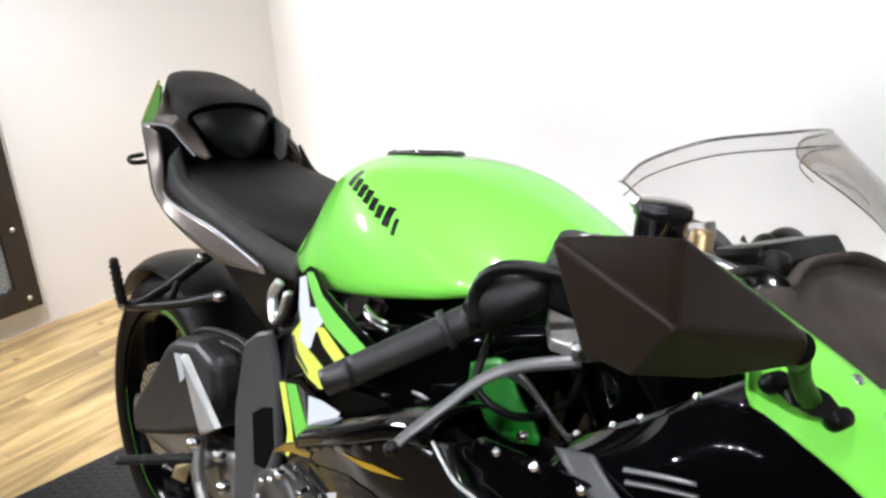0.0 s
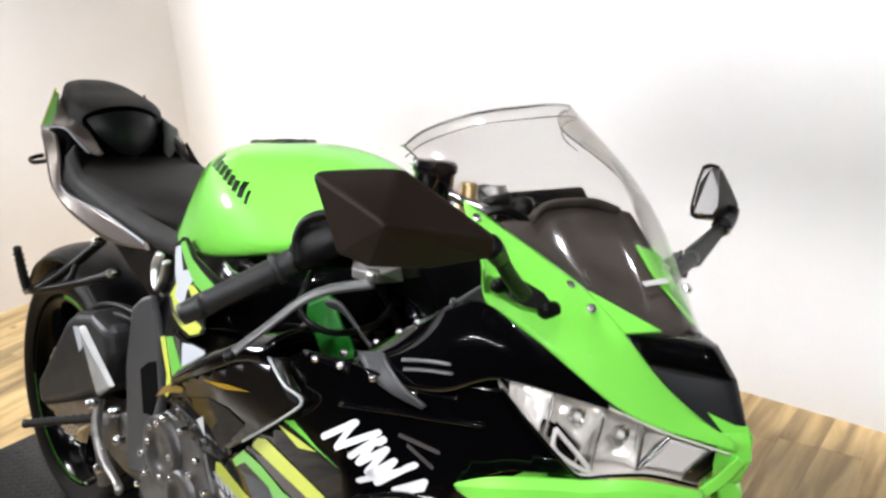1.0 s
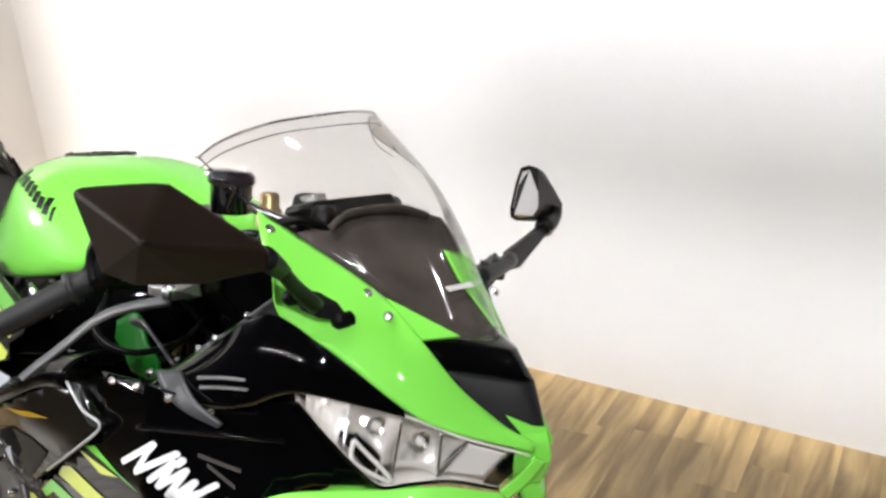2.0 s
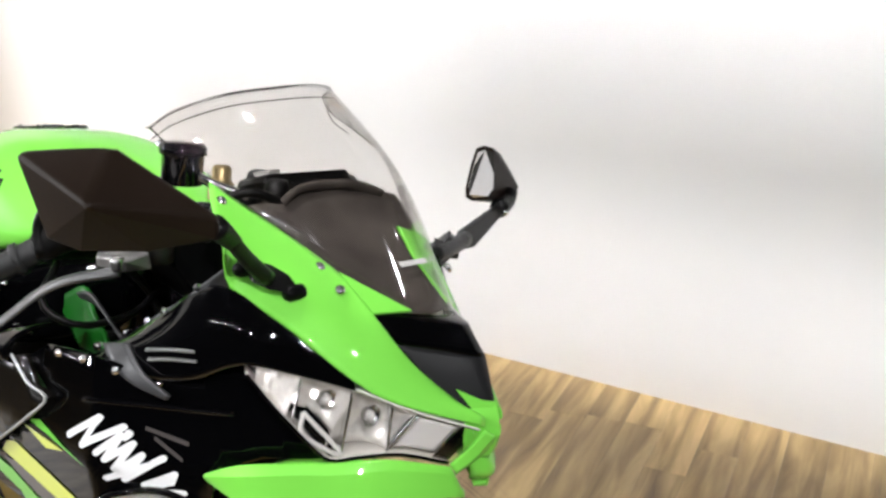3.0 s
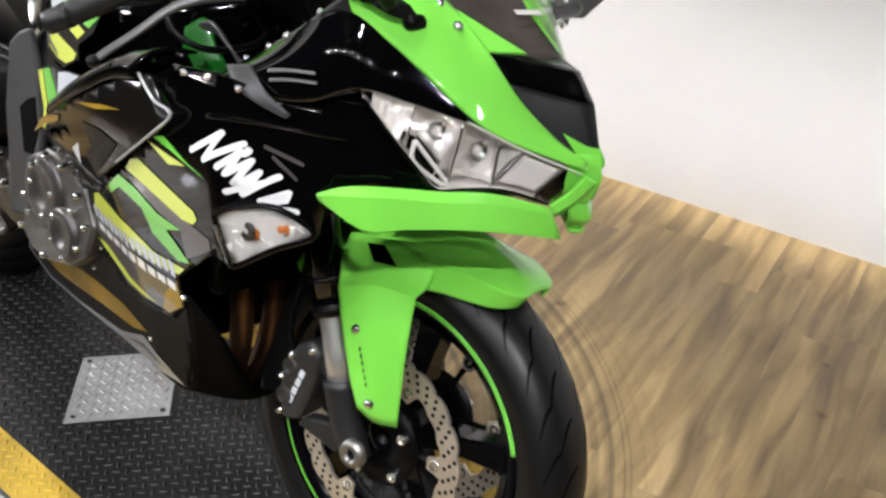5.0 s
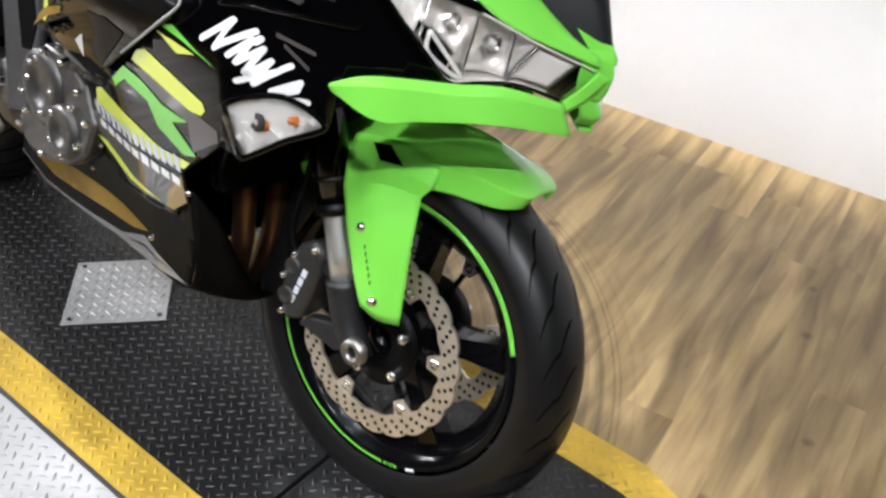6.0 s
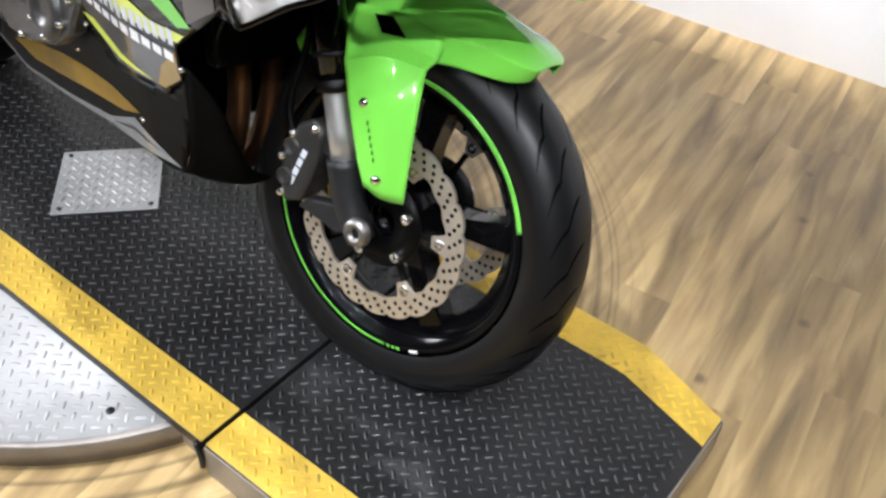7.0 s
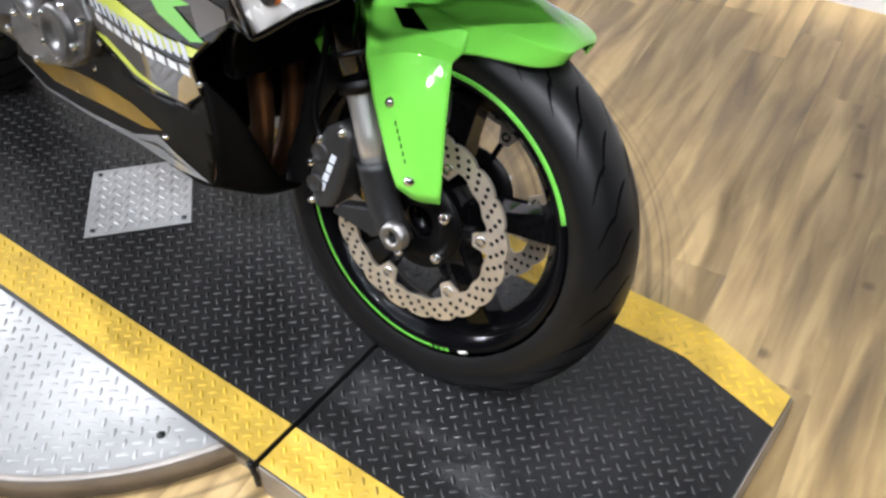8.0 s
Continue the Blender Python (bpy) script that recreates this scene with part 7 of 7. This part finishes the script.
    for x0, z0, x1, z1 in ((-0.052, 0.774, -0.008, 0.762), (-0.042, 0.764, -0.012, 0.742)):
        decal("vent_bar", [(x0, z0), (x1, z1), (x1, z1 - 0.005), (x0, z0 - 0.005)], GREY_DECAL, 0.002, side, "grey line")
    # raised panel edge with bright rim, and scoop lip
    put_part("panel_edge", tube_mesh("panel_edge", [(x, s * (width(x, z) + 0.002), z) for x, z in ((-0.128, 0.788), (-0.085, 0.796), (-0.050, 0.798), (0.005, 0.800), (0.032, 0.802))], 0.0035, 8, 24), BLACK, side)
    put_part("scoop_lip", tube_mesh("scoop_lip", [(x, s * (width(x, z) + 0.014), z) for x, z in ((-0.268, 0.803), (-0.228, 0.780), (-0.186, 0.773), (-0.226, 0.734), (-0.325, 0.662))], 0.0019, 8, 40), GUARD, scoop, "pale scoop lip")
    decal("scoop_mouth", [(-0.662, 0.586), (-0.60, 0.620), (-0.52, 0.652), (-0.417, 0.692), (-0.395, 0.660), (-0.420, 0.630), (-0.405, 0.612), (-0.435, 0.640), (-0.50, 0.660), (-0.60, 0.618)], BLACK, 0.0134, scoop, "gloss black scoop mouth")
    # ochre reflections painted on the scoop too
    decal("stripe", [(-0.675, 0.590), (-0.620, 0.630), (-0.57, 0.656), (-0.52, 0.668), (-0.53, 0.655), (-0.60, 0.628)], OCHRE, 0.0142, scoop, "ochre patch painted as a reflection")
    decal("stripe", [(-0.43, 0.718), (-0.35, 0.738), (-0.30, 0.745), (-0.36, 0.728)], OCHRE, 0.0142, scoop, "ochre patch painted as a reflection")
    decal("scoop_wedge", [(-0.417, 0.692), (-0.36, 0.700), (-0.315, 0.692), (-0.335, 0.672), (-0.398, 0.616), (-0.425, 0.640), (-0.395, 0.665)], PLASTIC, 0.0138, scoop, "dark wedge")
    decal("scoop_tab", [(-0.485, 0.628), (-0.452, 0.648), (-0.46, 0.610)], SILVER_DECAL, 0.0142, scoop, "small pale tab")
    # bolts along the edges
    for x, z in ((-0.19, 0.824), (-0.14, 0.832), (-0.088, 0.832), (-0.045, 0.824)):
        put_part("panel_bolt", lathe_mesh("panel_bolt", [(0.0, s * 0.006), (0.004, s * 0.005), (0.005, 0.0)], (x, s * (width(x, z) - 0.0005), z), 10), CHROME, side)
    for x, z in ((-0.398, 0.315), (-0.62, 0.345), (-0.55, 0.42), (-0.25, 0.47)):
        put_part("panel_bolt", lathe_mesh("panel_bolt", [(0.0, s * 0.006), (0.004, s * 0.005), (0.005, 0.0)], (x, s * (width(x, z) - 0.004), z), 10), CHROME, belly)
    # indicator
    IND = [(-0.103, 0.669), (-0.076, 0.687), (-0.030, 0.699), (0.010, 0.674), (-0.036, 0.640), (-0.080, 0.604), (-0.090, 0.606)]
    ind = put_part("indicator", field_mesh("indicator", IND, 0.0015, s), SPARKLE, bike, "clear-lens indicator with amber bulbs in the fairing", solid=0.004)
    put_part("lens", field_mesh("lens", IND, 0.011, s), LENS, ind, "clear lens", solid=0.002)
    for x, z in ((-0.062, 0.654), (-0.028, 0.670)):
        put_part("amber_bulb", lathe_mesh("amber_bulb", [(0.0, s * 0.010), (0.0045, s * 0.008), (0.006, 0.002 * s), (0.0065, 0.001 * s), (0.008, 0.003 * s), (0.009, 0.002 * s), (0.009, -0.002 * s)], (x, s * (width(x, z) - 0.001), z), 14), AMBER, ind, "amber bulb")
    spread = random.Random(5)
    for k in range(16):
        q = spread.random()
        x, z = -0.086 + 0.080 * q + spread.uniform(-0.008, 0.008), 0.638 + 0.036 * q + spread.uniform(-0.017, 0.017) * (1 - 0.6 * q)
        tip = Vector((x, s * (width(x, z) + 0.005), z))
        put_part("reflector_facet", hull_mesh("reflector_facet", [tip] + [tip + Vector((spread.uniform(-0.009, 0.009), -s * 0.005, spread.uniform(-0.009, 0.009))) for c in range(4)]), SPARKLE, ind)
    put_part("socket", lathe_mesh("socket", [(0.004, s * 0.003), (0.011, s * 0.004), (0.013, s * 0.002), (0.013, -s * 0.002)], (-0.068, s * (width(-0.068, 0.656) + 0.001), 0.656), 18), ENGINE_GREY, ind, "dark bulb socket")
    put_part("bezel", tube_mesh("bezel", [(x, s * (width(x, z) + 0.006), z) for x, z in IND + IND[:1]], 0.0045, 6, 50), BLACK, ind)
    # inner fairing walls
    put_part("inner_fairing", loft_mesh("inner_fairing", [[(0.09, s * 0.11, 0.82), (0.0, s * 0.14, 0.84), (-0.2, s * 0.2, 0.82)], [(0.07, s * 0.09, 0.76), (-0.03, s * 0.16, 0.71), (-0.2, s * 0.2, 0.72)], [(-0.05, s * 0.19, 0.66), (-0.12, s * 0.21, 0.62), (-0.22, s * 0.19, 0.58)], [(-0.15, s * 0.2, 0.60), (-0.19, s * 0.2, 0.56), (-0.23, s * 0.17, 0.48)]], 12, 5), ENGINE, bike, "black inner fairing", solid=0.004, offset=0)
put_part("nose_inner", hull_mesh("nose_inner", [(x, s * y, z) for s in (-1, 1) for x, y, z in ((0.17, 0.02, 0.78), (0.13, 0.06, 0.81), (0.04, 0.12, 0.83), (-0.05, 0.14, 0.83), (-0.05, 0.12, 0.92), (0.04, 0.08, 0.91), (0.11, 0.04, 0.885), (0.08, 0.07, 0.75), (-0.05, 0.10, 0.74))]), ENGINE, bike, "black headlight carrier")
put_part("steering_head", hull_mesh("steering_head", [(x, s * y, z) for s in (-1, 1) for x, y, z in ((-0.30, 0.13, 0.955), (-0.19, 0.13, 0.955), (-0.30, 0.13, 0.925), (-0.19, 0.13, 0.925), (-0.24, 0.03, 0.97), (-0.22, 0.03, 0.80), (-0.16, 0.03, 0.80))]), ENGINE, bike, "dark cast top yoke", bevel=0.01)


# ---- handlebars ----
def clip_on(m, brake):
    sgn = 1 if brake else -1
    bar = put_part("handlebar", tube_mesh("handlebar", m([(-0.262, -0.125, 0.985), (-0.262, -0.20, 0.955), (-0.272, -0.24, 0.932), (-0.345, -0.335, 0.860)]), 0.011, 12, 16), ALLOY_DARK, bike, "black clip-on handlebar")
    put_part("grip", tube_mesh("grip", m([(-0.276, -0.246, 0.928), (-0.310, -0.292, 0.894), (-0.345, -0.338, 0.860)]), 0.0165, 18, 14, 0.0158), GRIP, bar, "ribbed black rubber grip")
    put_part("grip_flange", tube_mesh("grip_flange", m([(-0.288, -0.262, 0.916), (-0.292, -0.268, 0.912)]), 0.021, 18, 2), GRIP, bar)
    put_part("bar_end", tube_mesh("bar_end", m([(-0.345, -0.338, 0.860), (-0.362, -0.360, 0.844)]), 0.0165, 18, 4, 0.0145), ALLOY_DARK, bar, "dark bar-end weight")
    base = Vector(m([(-0.240, -0.226, 0.962)])[0])
    body = [[base + Vector((dx + r * math.cos(a), dy * sgn, dz + r * 1.15 * math.sin(a))) for a in [2 * math.pi * k / 12 for k in range(12)]] for dx, dy, dz, r in ((-0.024, -0.032, -0.024, 0.014), (-0.018, -0.024, -0.018, 0.022), (-0.006, -0.006, -0.006, 0.025), (0.006, 0.016, 0.006, 0.024), (0.012, 0.026, 0.010, 0.016))]
    put_part("switch_housing", loft_mesh("switch_housing", body, 24, 4, True, True), PLASTIC, bar, "black rounded switch housing")
    put_part("switch_button", hull_mesh("switch_button", [base + Vector((dx, dy * sgn, dz)) for dx, dy, dz in ((-0.040, -0.016, 0.004), (-0.046, -0.010, 0.012), (-0.036, 0.006, 0.022), (-0.030, 0.002, 0.012), (-0.046, -0.002, 0.008))]), PLASTIC_GREY, bar, bevel=0.002)
    put_part("switch_cable", tube_mesh("switch_cable", [base + Vector((dx, dy * sgn, dz)) for dx, dy, dz in ((-0.016, -0.030, -0.036), (-0.022, -0.030, 0.0), (-0.006, -0.024, 0.026), (0.026, -0.008, 0.036), (0.065, 0.030, 0.028), (0.10, 0.07, 0.0))], 0.0075, 10, 28), PLASTIC, bar, "thick black cable looped over the switch")
    put_part("lever", tube_mesh("lever", m([(-0.142, -0.225, 0.928), (-0.182, -0.262, 0.914), (-0.205, -0.285, 0.897), (-0.222, -0.315, 0.868), (-0.230, -0.345, 0.846), (-0.232, -0.365, 0.832)]), 0.0078, 10, 30, 0.0058, 0.65), SATIN, bar, "satin grey brake or clutch lever")
    put_part("lever_tip", lathe_mesh("lever_tip", [(0.0, 0.009), (0.006, 0.006), (0.008, 0.0), (0.006, -0.006), (0.0, -0.009)], m([(-0.232, -0.366, 0.831)])[0], 12), PLASTIC, bar)
    put_part("lever_perch", hull_mesh("lever_perch", [Vector(m([(-0.165, -0.205, 0.936)])[0]) + Vector(d) for d in ((-0.055, 0.01, -0.006), (-0.055, 0.01, 0.016), (0.03, -0.022, -0.008), (0.03, -0.022, 0.006), (0.04, 0.014, -0.006), (0.03, 0.016, 0.012), (-0.01, -0.03, -0.008), (-0.01, -0.03, 0.004))]), ALLOY, bar, "bright alloy lever perch", bevel=0.004)
    put_part("pivot_bolt", lathe_mesh("pivot_bolt", [(0.0, 0.010), (0.007, 0.009), (0.009, 0.004), (0.009, -0.006)], m([(-0.145, -0.226, 0.936)])[0], 14, "z"), CHROME, bar)
    if brake:
        put_part("reservoir", lathe_mesh("reservoir", [(0.0, 0.030), (0.020, 0.030), (0.023, 0.026), (0.023, 0.018), (0.021, 0.016), (0.019, -0.02), (0.0, -0.022)], (-0.155, -0.165, 0.950), 24, "z"), ALLOY_DARK, bar, "dark brake fluid reservoir")
        for k in range(2):
            put_part("brake_line", tube_mesh("brake_line", [(-0.20, -0.18, 0.935 - 0.01 * k), (-0.235, -0.15, 0.90), (-0.245, -0.11, 0.86), (-0.22, -0.09, 0.80)], 0.005, 8, 16), PLASTIC, bar)
    put_part("throttle_cable", tube_mesh("throttle_cable", m([(-0.255, -0.235, 0.915), (-0.23, -0.27, 0.875), (-0.20, -0.24, 0.85), (-0.20, -0.17, 0.85), (-0.24, -0.1, 0.86)]), 0.0045, 8, 20), PLASTIC, bar)
    put_part("bar_clamp", tube_mesh("bar_clamp", m([(-0.268, -0.105, 0.965), (-0.256, -0.105, 0.995)]), 0.036, 24, 3), ALLOY_DARK, bar)
    put_part("fork_cap", tube_mesh("fork_cap", m([(-0.262, -0.105, 0.99), (-0.268, -0.105, 1.008)]), 0.02, 16, 3), ALLOY, bar)


clip_on(lambda p: p, True)
clip_on(flip, False)
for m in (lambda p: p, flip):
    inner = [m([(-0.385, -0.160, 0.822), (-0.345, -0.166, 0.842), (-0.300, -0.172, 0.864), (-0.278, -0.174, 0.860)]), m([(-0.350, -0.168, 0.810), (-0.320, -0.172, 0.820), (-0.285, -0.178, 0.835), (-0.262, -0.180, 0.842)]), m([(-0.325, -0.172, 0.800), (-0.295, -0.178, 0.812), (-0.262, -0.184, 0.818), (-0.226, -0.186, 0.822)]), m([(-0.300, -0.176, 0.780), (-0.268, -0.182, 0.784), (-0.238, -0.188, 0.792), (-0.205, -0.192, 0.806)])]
    # painted in the darkened green that carries the panel's shade
    put_part("green_inner_panel", loft_mesh("green_inner_panel", inner, 12, 4), SHADED_GREEN, bike, "lime green inner fairing panel, shade in its colour", solid=0.004, offset=0)
    put_part("inner_bolt", lathe_mesh("inner_bolt", [(0.0, -0.006), (0.005, -0.005), (0.006, 0.004)] if m([(0, -1, 0)])[0][1] < 0 else [(0.0, 0.006), (0.005, 0.005), (0.006, -0.004)], m([(-0.232, -0.192, 0.804)])[0], 12), CHROME, bike)
# small chrome tubes added to stand in for glints below the tank
for pts in ([(-0.515, -0.206, 0.858), (-0.49, -0.208, 0.852), (-0.468, -0.206, 0.851)], [(-0.515, -0.206, 0.850), (-0.49, -0.209, 0.845), (-0.465, -0.206, 0.843)], [(-0.455, -0.205, 0.822), (-0.452, -0.206, 0.836), (-0.432, -0.205, 0.839)], [(-0.40, -0.21, 0.79), (-0.375, -0.214, 0.795), (-0.35, -0.214, 0.793)]):
    put_part("glint_tube", tube_mesh("glint_tube", pts, 0.0032, 8, 12), CHROME, bike, "bright tube in place of a glint")



# ---- floor planks ----
def planks():
    """Boards of their own round the display; the boards further off are joined."""
    turn, w, length, thick = radians(PLANK_TURN), 0.105, 0.92, 0.004
    board = box_mesh("plank", (length - 0.0005, w - 0.0006, thick), (0, 0, -thick / 2))
    board.materials.append(WOOD)
    c, s = math.cos(turn), math.sin(turn)
    rng = random.Random(4)
    cells = []
    for j in range(-95, 95):
        shift = rng.random() * length
        for i in range(-14, 15):
            u, v = i * length + shift, j * w
            x, y = c * u - s * v, s * u + c * v
            lift_up = 0.0005 * (rng.random() - 0.5)
            if -9.4 < x < 4.15 and -5.0 < y < WALL_Y + 0.4 and not (x < WALL_X - 0.15 and y > -0.2):
                cells.append((x, y, lift_up))
    cells.sort(key=lambda p: math.hypot(p[0] + 0.5, 1.3 * (p[1] - 0.6)))
    for x, y, lift_up in cells[:300]:
        o = new("plank", board)
        o.parent = floor
        o.matrix_parent_inverse = Matrix.Translation((-floor.location.x, -floor.location.y, -floor.location.z))
        o.matrix_basis = pose(x, y, FLOOR + lift_up, 0, 0, PLANK_TURN)
    verts, faces = [], []
    for x, y, lift_up in cells[300:]:
        n = len(verts)
        for du, dv in ((-1, -1), (1, -1), (1, 1), (-1, 1)):
            u, v = du * (length - 0.0005) / 2, dv * (w - 0.0006) / 2
            verts.append((x + c * u - s * v, y + s * u + c * v, FLOOR + lift_up))
        verts += [(p[0], p[1], FLOOR - thick) for p in verts[n : n + 4]]
        faces.append((n, n + 1, n + 2, n + 3))
        faces += [(n + k, n + 4 + k, n + 4 + (k + 1) % 4, n + (k + 1) % 4) for k in range(4)]
    rest = put_part("floor_boards", mesh_of("floor_boards", verts, faces, False), WOOD_FAR, floor, "oak-look planks further off")
    rest.matrix_parent_inverse = Matrix.Translation((-floor.location.x, -floor.location.y, -floor.location.z))
    tagged(rest, kind="stuff")


PLANK_TURN = 94.0
planks()
